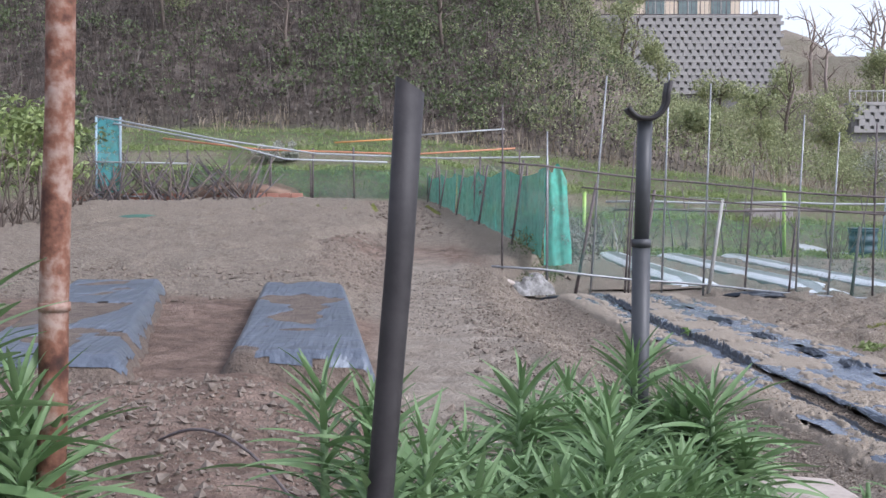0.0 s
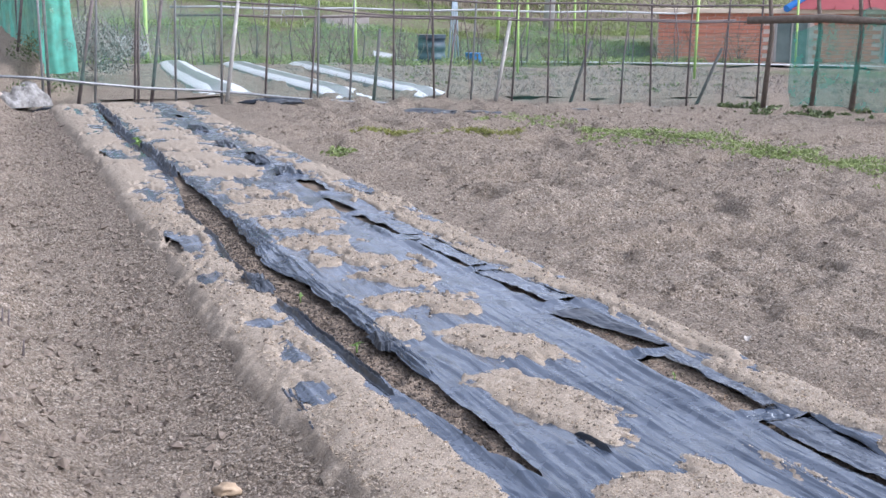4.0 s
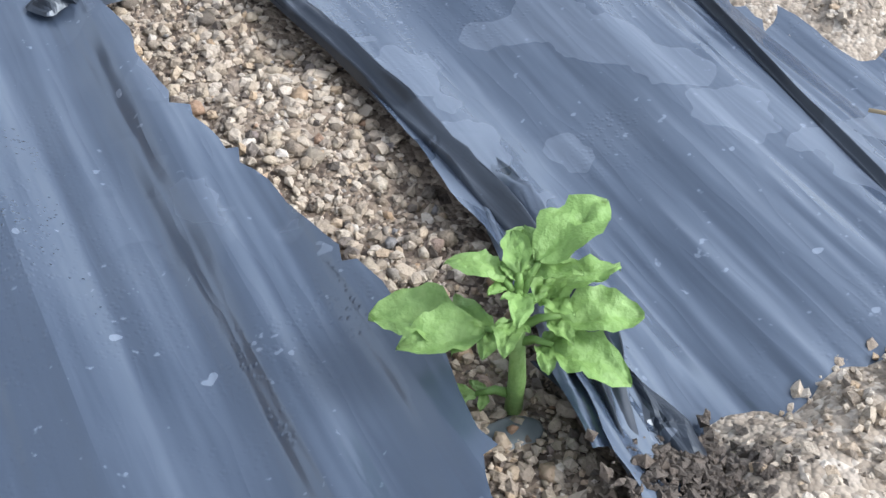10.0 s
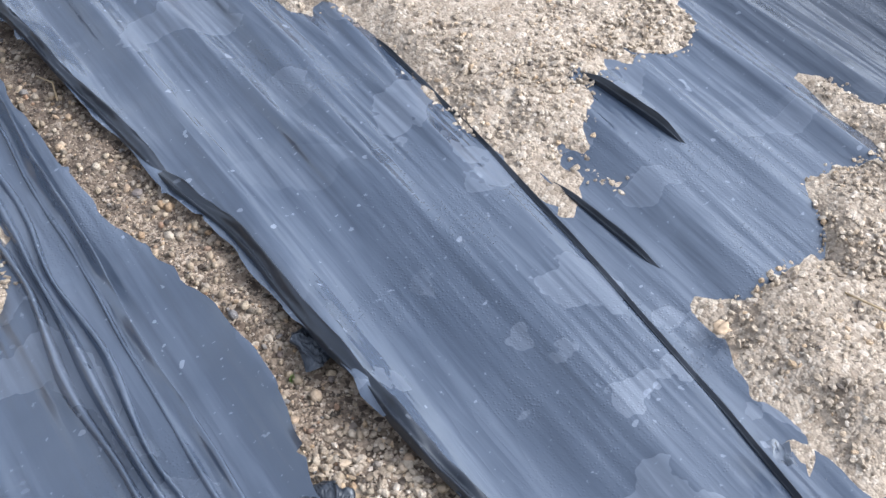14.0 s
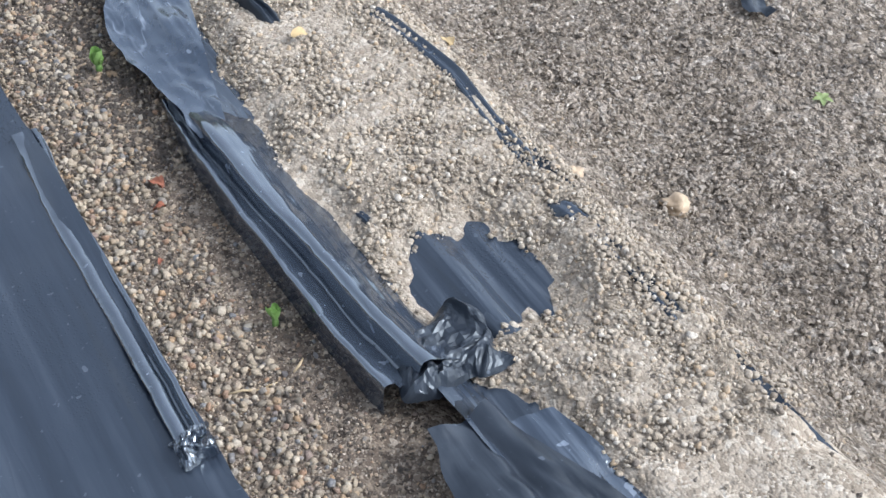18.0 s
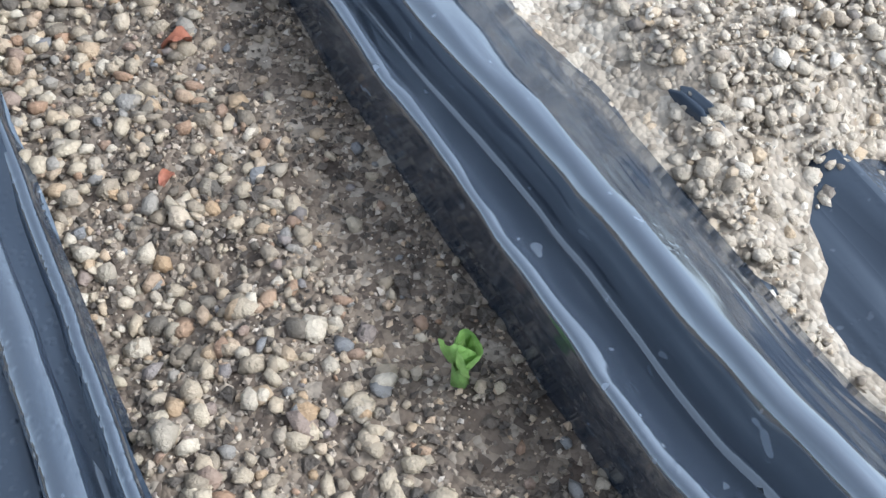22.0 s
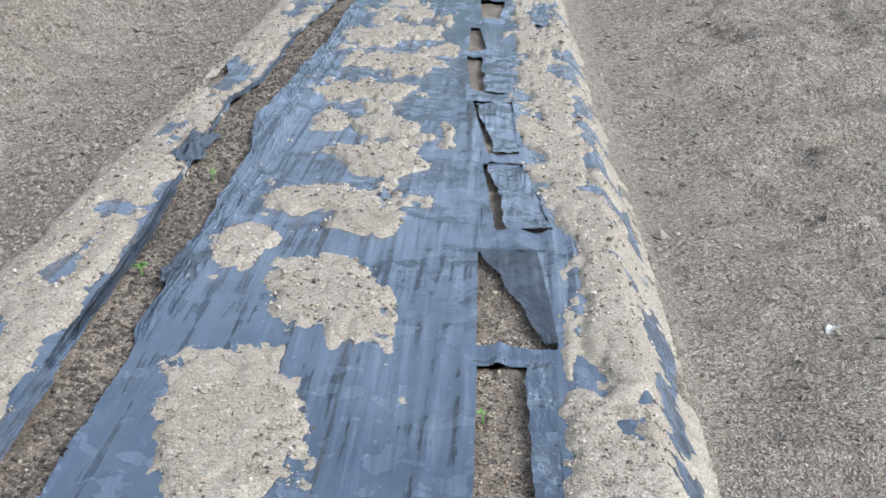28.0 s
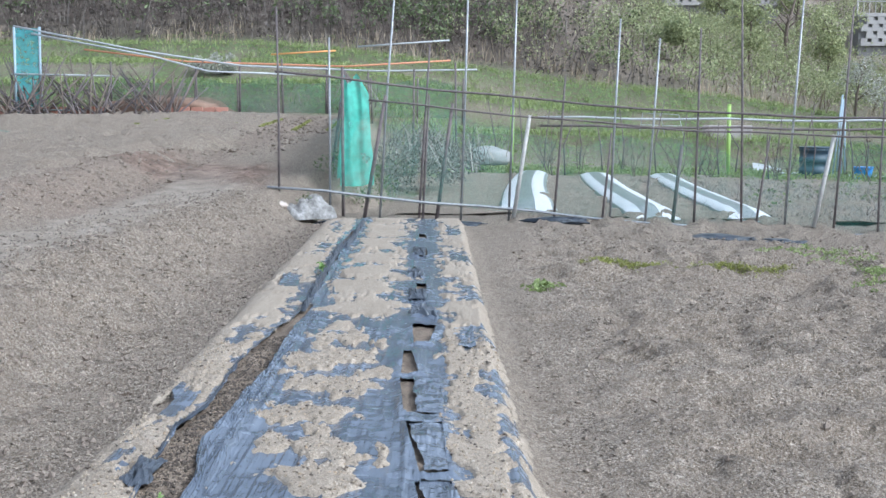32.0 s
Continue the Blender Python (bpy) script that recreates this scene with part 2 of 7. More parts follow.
def film_material(name, base=(0.033, 0.047, 0.073), dust=0.5, rough=0.21, crease=0.9, scuff=0.0, ior=1.85, fresh=False):
    """Faded black plastic film: half gloss, with dried water marks, dust, a painted far sheen and fine creases along
    the bed.
    """
    m, nt, bsdf = material(name)
    co = coords(nt)
    turn = nt.nodes.new("ShaderNodeMapping")
    turn.inputs["Rotation"].default_value = (0, 0, radians(-3.2))
    nt.links.new(co, turn.inputs["Vector"])
    mp = nt.nodes.new("ShaderNodeMapping")
    mp.inputs["Scale"].default_value = (17.0, 1.3, 15.0)
    nt.links.new(turn.outputs["Vector"], mp.inputs["Vector"])
    streak = noise_node(nt, mp.outputs["Vector"], 1.0, 2.5, 0.45)
    wide = noise_node(nt, co, 2.4, 5.0, 0.6)
    blot = noise_node(nt, co, 11.0, 4.0, 0.45)
    drop = nt.nodes.new("ShaderNodeTexVoronoi")
    drop.inputs["Scale"].default_value = 9.0
    nt.links.new(co, drop.inputs["Vector"])
    wobble = math_node(nt, "ADD", drop.outputs["Distance"], math_node(nt, "MULTIPLY", noise_node(nt, co, 40.0, 2.0), 0.25))
    ring = ramp(nt, wobble, [(0.30, 1.0), (0.32, 0.0)])
    speck = noise_node(nt, co, 150.0, 2.0, 0.5)
    some = ramp(nt, noise_node(nt, co, 1.3, 3.0, 0.5), [(0.45, 0.0), (0.51, 1.0)])
    stain = math_node(nt, "MULTIPLY", math_node(nt, "MAXIMUM", ramp(nt, blot, [(0.57, 0.0), (0.58, 1.0)]), ring), some)
    haze = ramp(nt, wide, [(0.38, 0.0), (0.7, 1.0)])
    amount = math_node(nt, "ADD", math_node(nt, "MULTIPLY", stain, 0.18 * dust), math_node(nt, "MULTIPLY", haze, 0.16 * dust))
    amount = math_node(nt, "ADD", amount, math_node(nt, "MULTIPLY", ramp(nt, speck, [(0.70, 0.0), (0.75, 1.0)]), 0.4 * dust))
    amount = math_node(nt, "ADD", amount, math_node(nt, "MULTIPLY", ramp(nt, streak, [(0.55, 0.0), (0.75, 1.0)]), 0.06 * dust))
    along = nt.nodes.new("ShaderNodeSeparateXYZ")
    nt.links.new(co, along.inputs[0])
    # paler farther north: dust, and grazing sky reflection put into the colour
    dust_and_sheen = ramp(nt, math_node(nt, "MULTIPLY", along.outputs["Y"], 0.1), [(0.43, 0.0), (0.65, 1.0)])
    amount = math_node(nt, "ADD", amount, math_node(nt, "MULTIPLY", dust_and_sheen, 0.34 * dust))
    fleck = noise_node(nt, co, 60.0, 2.0, 0.4)
    amount = math_node(nt, "ADD", amount, math_node(nt, "MULTIPLY", ramp(nt, fleck, [(0.735, 0.0), (0.745, 1.0)]), 0.5 * dust))
    if scuff:
        bent = nt.nodes.new("ShaderNodeMapping")
        bent.inputs["Scale"].default_value, bent.inputs["Rotation"].default_value = (26.0, 5.0, 20.0), (0, 0, radians(9))
        nt.links.new(co, bent.inputs["Vector"])
        line = math_node(nt, "ABSOLUTE", math_node(nt, "SUBTRACT", noise_node(nt, bent.outputs["Vector"], 1.0, 3.0, 0.6), 0.5), 0)
        line = math_node(nt, "MULTIPLY", ramp(nt, line, [(0.0, 1.0), (0.018, 0.0)]), ramp(nt, noise_node(nt, co, 14.0, 3.0), [(0.46, 0.0), (0.62, 1.0)]))
        amount = math_node(nt, "ADD", amount, math_node(nt, "MULTIPLY", line, scuff))
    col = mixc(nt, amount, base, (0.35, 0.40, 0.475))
    # the film's south-east area, darker and less reflective than the rest
    if fresh:
        near = ramp(nt, math_node(nt, "MULTIPLY", along.outputs["Y"], 0.1), [(0.300, 1.0), (0.325, 0.0)])
        east = ramp(nt, math_node(nt, "MULTIPLY", along.outputs["X"], 0.1), [(0.385, 0.0), (0.402, 1.0)])
        dark_area = math_node(nt, "MULTIPLY", near, east)
        col = mixc(nt, math_node(nt, "MULTIPLY", dark_area, 0.6), col, (0.016, 0.019, 0.024))
        nt.links.new(math_node(nt, "SUBTRACT", 0.5, math_node(nt, "MULTIPLY", dark_area, 0.22)), bsdf.inputs["Specular IOR Level"])
    nt.links.new(col, bsdf.inputs["Base Color"])
    r = math_node(nt, "ADD", math_node(nt, "MULTIPLY", wide, 0.16), math_node(nt, "MULTIPLY", stain, 0.14))
    nt.links.new(math_node(nt, "ADD", r, rough - 0.08), bsdf.inputs["Roughness"])
    bsdf.inputs["IOR"].default_value = ior
    bsdf.inputs["Specular Tint"].default_value = (0.86, 0.94, 1.0, 1)
    fine = nt.nodes.new("ShaderNodeMapping")
    fine.inputs["Scale"].default_value = (75.0, 9.0, 40.0)
    nt.links.new(turn.outputs["Vector"], fine.inputs["Vector"])
    # long rounded folds of two widths, fine wrinkles along them, and clouds of fine water beads
    narrow = nt.nodes.new("ShaderNodeMapping")
    narrow.inputs["Scale"].default_value = (40.0, 2.6, 30.0)
    nt.links.new(turn.outputs["Vector"], narrow.inputs["Vector"])
    second = noise_node(nt, narrow.outputs["Vector"], 1.0, 2.0, 0.4)
    thin = math_node(nt, "ABSOLUTE", math_node(nt, "SUBTRACT", noise_node(nt, fine.outputs["Vector"], 1.0, 2.0), 0.5), 0)
    gathered = ramp(nt, noise_node(nt, co, 3.1, 2.0, 0.5), [(0.40, 0.22), (0.60, 1.0)])
    h = math_node(nt, "ADD", math_node(nt, "MULTIPLY", streak, 1.25), math_node(nt, "MULTIPLY", math_node(nt, "MULTIPLY", second, 1.25), gathered))
    h = math_node(nt, "ADD", h, math_node(nt, "MULTIPLY", thin, -0.12))
    h = math_node(nt, "ADD", h, math_node(nt, "MULTIPLY", noise_node(nt, co, 12.0, 2.0, 0.4), 0.35))
    bead = nt.nodes.new("ShaderNodeTexVoronoi")
    bead.inputs["Scale"].default_value = 330.0
    nt.links.new(co, bead.inputs["Vector"])
    where = ramp(nt, noise_node(nt, co, 5.0, 4.0, 0.6), [(0.50, 0.0), (0.60, 1.0)])
    beads = math_node(nt, "MULTIPLY", math_node(nt, "MULTIPLY", ramp(nt, bead.outputs["Distance"], [(0.0, 1.0), (0.42, 0.0)]), where), 0.030)
    h = math_node(nt, "ADD", h, beads)
    bump(nt, bsdf, h, crease, 0.013)
    return m


FIELD = ground_material()
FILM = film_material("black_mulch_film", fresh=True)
CREASED = film_material("creased_black_film", (0.007, 0.010, 0.016), 0.35, 0.34, 0.5, 0.0, 1.5)
GUTTER = film_material("wet_folded_film", (0.008, 0.012, 0.021), 0.5, 0.11, 0.5, 0.0, 2.5)
FLAP = film_material("loose_film_flap", (0.020, 0.029, 0.046), 0.6, 0.17, 1.0, 0.35, 1.9)
GREY_FILM = film_material("dusty_grey_film", (0.055, 0.067, 0.090), 0.38, 0.36, 0.9, 0.0, 1.55)
STEEL = plain("galvanised_steel", [(0.22, 0.23, 0.24), (0.38, 0.39, 0.40)], 20, 0.45, 0.1, metal=0.6)
DARK_POLE = plain("weathered_dark_bamboo", [(0.05, 0.045, 0.045), (0.12, 0.10, 0.10), (0.17, 0.14, 0.13)], 14, 0.75)
BLACK_PIPE = plain("sun_bleached_black_pipe", [(0.014, 0.012, 0.013), (0.040, 0.036, 0.037)], 26, 0.62, 0.2)
GREY_PIPE = plain("dark_grey_plastic_pipe", [(0.035, 0.038, 0.042), (0.06, 0.063, 0.068)], 10, 0.5, 0.1)
RUST = plain("rusted_painted_steel", [(0.028, 0.013, 0.009), (0.08, 0.030, 0.018), (0.20, 0.09, 0.055), (0.34, 0.245, 0.20), (0.38, 0.30, 0.26)], 16, 0.8, 0.6)
LIME = plain("lime_green_plastic", [(0.27, 0.43, 0.10), (0.36, 0.54, 0.15)], 10, 0.5, 0.1)
WHITE_POST = plain("weathered_white_wood", [(0.28, 0.275, 0.255), (0.46, 0.45, 0.43)], 20, 0.8)
STONE = plain("pale_granite_slab", [(0.24, 0.20, 0.17), (0.40, 0.345, 0.30), (0.50, 0.445, 0.395)], 9, 0.85, 0.5)
PALE_BARK = plain("pale_pinkish_bark", [(0.24, 0.19, 0.165), (0.36, 0.30, 0.265)], 15, 0.9)
BARK = plain("grey_brown_bark", [(0.09, 0.07, 0.055), (0.19, 0.155, 0.13)], 15, 0.9)


def leaf_material(name, dark, mid, light, back=0.25, crinkle=0.0):
    m, nt, bsdf = material(name)
    geo = nt.nodes.new("ShaderNodeNewGeometry")
    info = nt.nodes.new("ShaderNodeObjectInfo")
    both = math_node(nt, "ADD", math_node(nt, "MULTIPLY", geo.outputs["Random Per Island"], 0.8), math_node(nt, "MULTIPLY", info.outputs["Random"], 0.2))
    col = ramp(nt, both, [(0.0, dark), (0.5, mid), (1.0, light)])
    nt.links.new(col, bsdf.inputs["Base Color"])
    bsdf.inputs["Roughness"].default_value = 0.55
    if crinkle:
        vein = noise_node(nt, coords(nt), 260.0, 3.0, 0.6)
        col = mixc(nt, math_node(nt, "MULTIPLY", ramp(nt, vein, [(0.4, 0.0), (0.62, 1.0)]), 0.4), col, dark)
        nt.links.new(col, bsdf.inputs["Base Color"])
        bump(nt, bsdf, vein, crinkle, 0.002)
    trans = nt.nodes.new("ShaderNodeBsdfTranslucent")
    nt.links.new(col, trans.inputs["Color"])
    mix = nt.nodes.new("ShaderNodeMixShader")
    mix.inputs[0].default_value = back
    nt.links.new(bsdf.outputs[0], mix.inputs[1])
    nt.links.new(trans.outputs[0], mix.inputs[2])
    nt.links.new(mix.outputs[0], nt.nodes["Material Output"].inputs["Surface"])
    return m


BROAD = leaf_material("strap_leaf_green", (0.060, 0.115, 0.042), (0.14, 0.235, 0.095), (0.31, 0.42, 0.22))
SHRUB = leaf_material("spring_shrub_green", (0.06, 0.08, 0.036), (0.125, 0.165, 0.072), (0.22, 0.27, 0.125))
YELLOW_SHRUB = leaf_material("yellow_green_shoots", (0.11, 0.12, 0.03), (0.22, 0.24, 0.06), (0.36, 0.36, 0.10))
PALE_DRY = leaf_material("pale_dry_stalks", (0.09, 0.08, 0.072), (0.19, 0.17, 0.15), (0.33, 0.30, 0.27), 0.1)
DRY = leaf_material("dry_brush", (0.045, 0.038, 0.031), (0.095, 0.080, 0.066), (0.17, 0.143, 0.118), 0.1)
# spring leaves with the hillside haze mixed into their lifted tones
HAZY_SHRUB = leaf_material("hazed_spring_leaves", (0.19, 0.22, 0.11), (0.32, 0.355, 0.18), (0.47, 0.49, 0.27), 0.4)
FRESH = leaf_material("fresh_green_weed", (0.12, 0.165, 0.055), (0.22, 0.285, 0.10), (0.36, 0.42, 0.17))
SPROUT = leaf_material("young_potato_leaf", (0.13, 0.245, 0.05), (0.215, 0.355, 0.10), (0.35, 0.49, 0.185), 0.3, 0.7)


def netting(name, colour, density, pitch=260.0):
    """Woven net: fine threads with clear gaps between them."""
    m, nt, bsdf = material(name)
    co = coords(nt)
    bsdf.inputs["Base Color"].default_value = (*colour, 1)
    bsdf.inputs["Roughness"].default_value = 0.6
    clear = nt.nodes.new("ShaderNodeBsdfTransparent")
    fac = ramp(nt, noise_node(nt, co, 6.0, 5.0), [(0.3, density * 0.7), (0.7, min(1.0, density * 1.3))])
    mix = nt.nodes.new("ShaderNodeMixShader")
    nt.links.new(fac, mix.inputs[0])
    nt.links.new(clear.outputs[0], mix.inputs[1])
    nt.links.new(bsdf.outputs[0], mix.inputs[2])
    nt.links.new(mix.outputs[0], nt.nodes["Material Output"].inputs["Surface"])
    return m


GREEN_NET = netting("green_shade_net", (0.08, 0.42, 0.33), 0.70)
THIN_NET = netting("thin_green_net", (0.10, 0.36, 0.29), 0.13)
BLACK_NET = netting("black_shade_net", (0.012, 0.014, 0.018), 0.97)
WHITE_FILM = plain("clear_film_over_soil", [(0.14, 0.16, 0.155), (0.24, 0.265, 0.265)], 6, 0.3, 0.4, 30, 0.01)
WHITE_BAND = plain("white_reflective_film", [(0.60, 0.62, 0.65), (0.76, 0.78, 0.81)], 9, 0.3, 0.4, 30, 0.01)


# ---- the lie of the land ----
def centre(s):
    """The middle line of the long bed."""
    return 3.83 - 0.0565 * s


def land(x, y):
    """Height of the ground: low field to the east, terrace with the path to the west, hill to the north."""
    u = x - centre(np.clip(y, 0, 20))
    low = -0.14 - 0.11 * smooth(3.4, 4.6, x) * smooth(13, 5, y) - 0.018 * np.clip(x - 4.5, 0, 12) - 0.012 * np.clip(y - 20, 0, 22)
    walk_z = np.interp(y, [0, 2.9, 4.5, 6, 9, 12, 16, 18.5, 21, 25, 41, 60], [0.74, 0.68, 0.50, 0.42, 0.36, 0.32, 0.28, 0.32, 0.52, 0.75, 1.34, 1.5])
    field_z = np.interp(y, [0, 3, 5, 8, 12, 16, 20, 30, 41, 60], [0.74, 0.72, 0.60, 0.52, 0.58, 0.64, 0.78, 1.05, 1.34, 1.5])
    high = walk_z + (field_z - walk_z) * smooth(-3.7, -4.6, u)
    toe = np.interp(y, [0, 3, 8, 15, 18.5, 20, 22, 25, 41, 45, 52, 62], [-1.4, -1.5, -1.6, -1.5, -1.35, -0.95, -0.5, -0.6, -2.2, 1.0, 9.0, 16.0])
    top = np.interp(y, [0, 3, 8, 15, 18.5, 20, 22, 25, 41, 45, 52, 62], [-2.3, -2.45, -2.75, -2.65, -2.1, -1.65, -1.15, -1.3, -3.1, -5.0, -10.0, -14.0])
    toe, top = toe + 0.08 * vn(y * 1.1, 0 * y, 5), top + 0.10 * vn(y * 0.9, 0 * y, 8)
    z = low + (high - low) * smooth(toe, top, u)
    bed = np.where(u > 0, smooth(1.12, 0.86, u), smooth(1.34, 0.86, -u)) * smooth(18.7, 18.2, y)
    z = np.where(bed > 0, z + (-0.045 - z) * bed, z)
    north = np.clip(y - 42, 0, 400)
    steps = 1.15 * smooth(0.0, 1.2, north) + 0.9 * smooth(4.0, 5.0, north) + 0.9 * smooth(8.0, 9.5, north)
    rise = np.clip(north - 11, 0, 400)
    east = smooth(3, 16, x)
    hill = np.minimum(rise * (0.60 - 0.40 * east), 30 + 0.06 * rise)
    z = z + steps * (1 - 0.6 * smooth(10, 26, x)) + hill * (1 - 0.5 * smooth(36, 70, x))
    z = z + 6.2 * smooth(88.5, 91, y) * smooth(6, 11, x) * smooth(27, 25.5, x)
    z = z + 1.6 * smooth(73.5, 75, y) * smooth(24, 25, x) + 0.05 * rise * vn(x * 0.12, y * 0.12, 17)
    return z


def clods(x, y):
    """Tilled unevenness of the fields."""
    u = x - centre(np.clip(y, 0, 20))
    off = smooth(0.98, 1.35, np.abs(u)) * smooth(60, 30, y)
    field = smooth(1.2, 2.2, u)
    rows = 0.07 * vn(x * 0.8, y * 2.6, 3) * field
    bank = smooth(-1.4, -1.8, u) * smooth(-2.9, -2.5, u)
    lumps = (0.034 + 0.045 * bank + 0.026 * field) * fbm(x * 3.0, y * 3.8, 11) + (0.018 + 0.026 * bank + 0.040 * field) * fbm(x * 7, y * 8, 12)
    dents = -0.09 * smooth(0.35, 0.7, vn(x * 2.3, y * 3.0, 21)) * field + 0.03 * np.abs(vn(x * 5.1, y * 6.3, 23)) * field
    dents = dents + 0.035 * np.abs(vn(x * 9.3, y * 8.1, 25)) * np.maximum(field, bank) + 0.045 * fbm(x * 4.5, y * 4.5, 24) * smooth(0.7, 0.2, x) * smooth(6.2, 5.4, y)
    return off * (rows + lumps + dents)


def spread(a, b, fine0, fine1, step, grow):
    """Coordinates that lie close together between fine0 and fine1 and ever farther apart outside."""
    mid = np.arange(fine0, fine1, step)
    out, v, d = [], fine1, step
    while v < b:
        out.append(v)
        d *= grow
        v += d
    low, v, d = [], fine0, step
    while v > a:
        d *= grow
        v -= d
        low.append(v)
    return np.array(low[::-1] + list(mid) + out)


def build_ground():
    xs, ys = spread(-900, 900, -2.6, 8.6, 0.054, 1.08), spread(-60, 1500, 2.2, 15.0, 0.054, 1.05)
    X, Y = np.meshgrid(xs, ys)
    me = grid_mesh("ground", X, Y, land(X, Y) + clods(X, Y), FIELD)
    co = np.empty(len(me.vertices) * 3)
    me.vertices.foreach_get("co", co)
    x, y = co[0::3], co[1::3]
    u = x - centre(np.clip(y, 0, 20))
    wob = 0.5 * vn(x * 0.8, y * 0.8, 31)
    red = smooth(-2.9, -3.6, u + wob * 0.4) * smooth(13.5, 16, y + wob) * smooth(44, 41, y)
    red = np.maximum(red * 0.25, 0.9 * smooth(1.6, 0.8, np.abs(y - 20.6 + 0.3 * x)) * smooth(-3.5, -2.2, x) * smooth(1.0, 0.2, x))
    track = np.interp(y, [0, 5, 8, 12, 16, 19, 22], [-3.0, -3.1, -3.2, -3.2, -3.1, -3.0, -3.4])
    path = smooth(0.72, 0.36, np.abs(u - track) + 0.15 * wob) * smooth(22, 18, y)
    red = np.maximum(red, 0.95 * smooth(0.7, -0.5, x + 0.9 * wob) * smooth(11.5, 10.5, y) * (1 - path))
    green = smooth(41.2, 42.5, y) * 0.9
    garden = smooth(21, 24, y) * smooth(-0.2, 0.6, u + 0.12 * (y - 20))
    grow = smooth(0.0, 0.5, vn(x * 0.35, y * 0.5, 41) + 0.5 * smooth(34, 37, y) - 0.35)
    green = np.maximum(green, garden * grow * 0.9)
    riser = smooth(1.0, 0.6, np.abs(y - 42.7)) + smooth(0.9, 0.5, np.abs(y - 46.5)) + smooth(1.1, 0.7, np.abs(y - 50.8))
    green = green * (1 - 0.75 * np.clip(riser, 0, 1) * smooth(-0.5, 0.3, vn(x * 0.6, y * 0.6, 47)))
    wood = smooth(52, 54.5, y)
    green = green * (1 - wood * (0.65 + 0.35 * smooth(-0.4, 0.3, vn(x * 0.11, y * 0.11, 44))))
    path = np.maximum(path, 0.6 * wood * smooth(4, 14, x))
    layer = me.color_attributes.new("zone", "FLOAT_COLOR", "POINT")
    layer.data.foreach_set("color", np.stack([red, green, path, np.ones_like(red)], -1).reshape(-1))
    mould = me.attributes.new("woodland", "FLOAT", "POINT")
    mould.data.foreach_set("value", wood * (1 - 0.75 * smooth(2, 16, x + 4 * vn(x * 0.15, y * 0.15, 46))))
    return tagged(new("ground", me), "brown sandy soil of a tilled allotment with a trodden path", "ground", kind="structure")


build_ground()


# ---- the long mulched bed ----
SAND_PATCHES = [
    (0.084, 3.478, 0.076, 0.222, 0.466), (-0.04, 3.214, 0.244, 0.237, -1.462), (-0.162, 3.472, 0.256, 0.206, -1.677),
    (0.017, 3.511, 0.096, 0.296, -0.265), (0.028, 2.894, 0.145, 0.297, 0.589), (0.034, 2.91, 0.112, 0.392, -0.278)]
SAND_PATCHES_LOW = [
    (0.031, 2.225, 0.138, 0.074, 0.344), (0.277, 2.07, 0.13, 0.091, 0.273), (0.239, 2.42, 0.03, 0.117, 0.059),
    (0.122, 2.292, 0.124, 0.086, 0.854), (0.201, 2.269, 0.161, 0.064, 1.331), (0.042, 2.22, 0.111, 0.159, 0.839),
    (0.164, 2.185, 0.149, 0.089, -1.663), (0.326, 3.74, 0.020, 0.11, 0.1), (0.338, 3.42, 0.013, 0.10, 0), (0.371, 3.58, 0.010, 0.08, 0), (0.32, 3.62, 0.010, 0.06, 0), (-0.25, 1.84, 0.13, 0.12, 0), (-0.52, 1.80, 0.22, 0.18, 0),
    (-0.66, 2.02, 0.09, 0.16, 0), (0.1, 1.9, 0.25, 0.12, 0)]
SAND_PATCHES_FAR = [
    (-0.051, 4.161, 0.097, 0.233, -0.184), (-0.079, 4.38, 0.383, 0.157, 1.684), (-0.093, 4.46, 0.153, 0.337, 0.491),
    (0.044, 5.114, 0.162, 0.213, -2.99), (0.005, 5.306, 0.101, 0.154, 1.331), (0.039, 5.113, 0.126, 0.303, 0.474),
    (-0.05, 5.92, 0.26, 0.13, 0.1), (-0.3, 5.5, 0.1, 0.22, 0), (0.06, 6.42, 0.18, 0.19, 0), (-0.05, 6.9, 0.26, 0.14, 0)]
SAND_BANDS = [
    (-0.09, 7.45, 0.27, 0.14), (-0.08, 8.05, 0.26, 0.17), (-0.07, 8.75, 0.25, 0.20), (-0.10, 9.4, 0.20, 0.16),
    (-0.02, 10.6, 0.24, 0.36), (-0.10, 11.6, 0.25, 0.42), (-0.08, 12.6, 0.24, 0.42), (-0.10, 13.6, 0.25, 0.42),
    (-0.10, 14.9, 0.20, 0.60), (-0.10, 16.5, 0.22, 0.90), (-0.10, 17.8, 0.20, 0.50)]
BARE_WINDOWS = [
    (0.735, 2.445, 0.060, 0.070), (0.775, 2.425, 0.032, 0.052), (0.765, 2.50, 0.040, 0.022), (0.67, 2.30, 0.06, 0.05), (0.835, 2.99, 0.020, 0.022),
    (0.90, 7.6, 0.030, 1.0), (0.80, 8.3, 0.045, 0.3), (0.90, 6.05, 0.03, 0.14), (0.73, 5.3, 0.02, 0.16),
    (0.97, 5.2, 0.04, 0.26), (0.945, 4.66, 0.030, 0.27), (0.745, 4.74, 0.042, 0.11), (0.802, 4.53, 0.024, 0.045), (0.86, 4.63, 0.02, 0.03), (0.76, 9.6, 0.10, 0.35), (0.80, 11.6, 0.10, 0.7)]
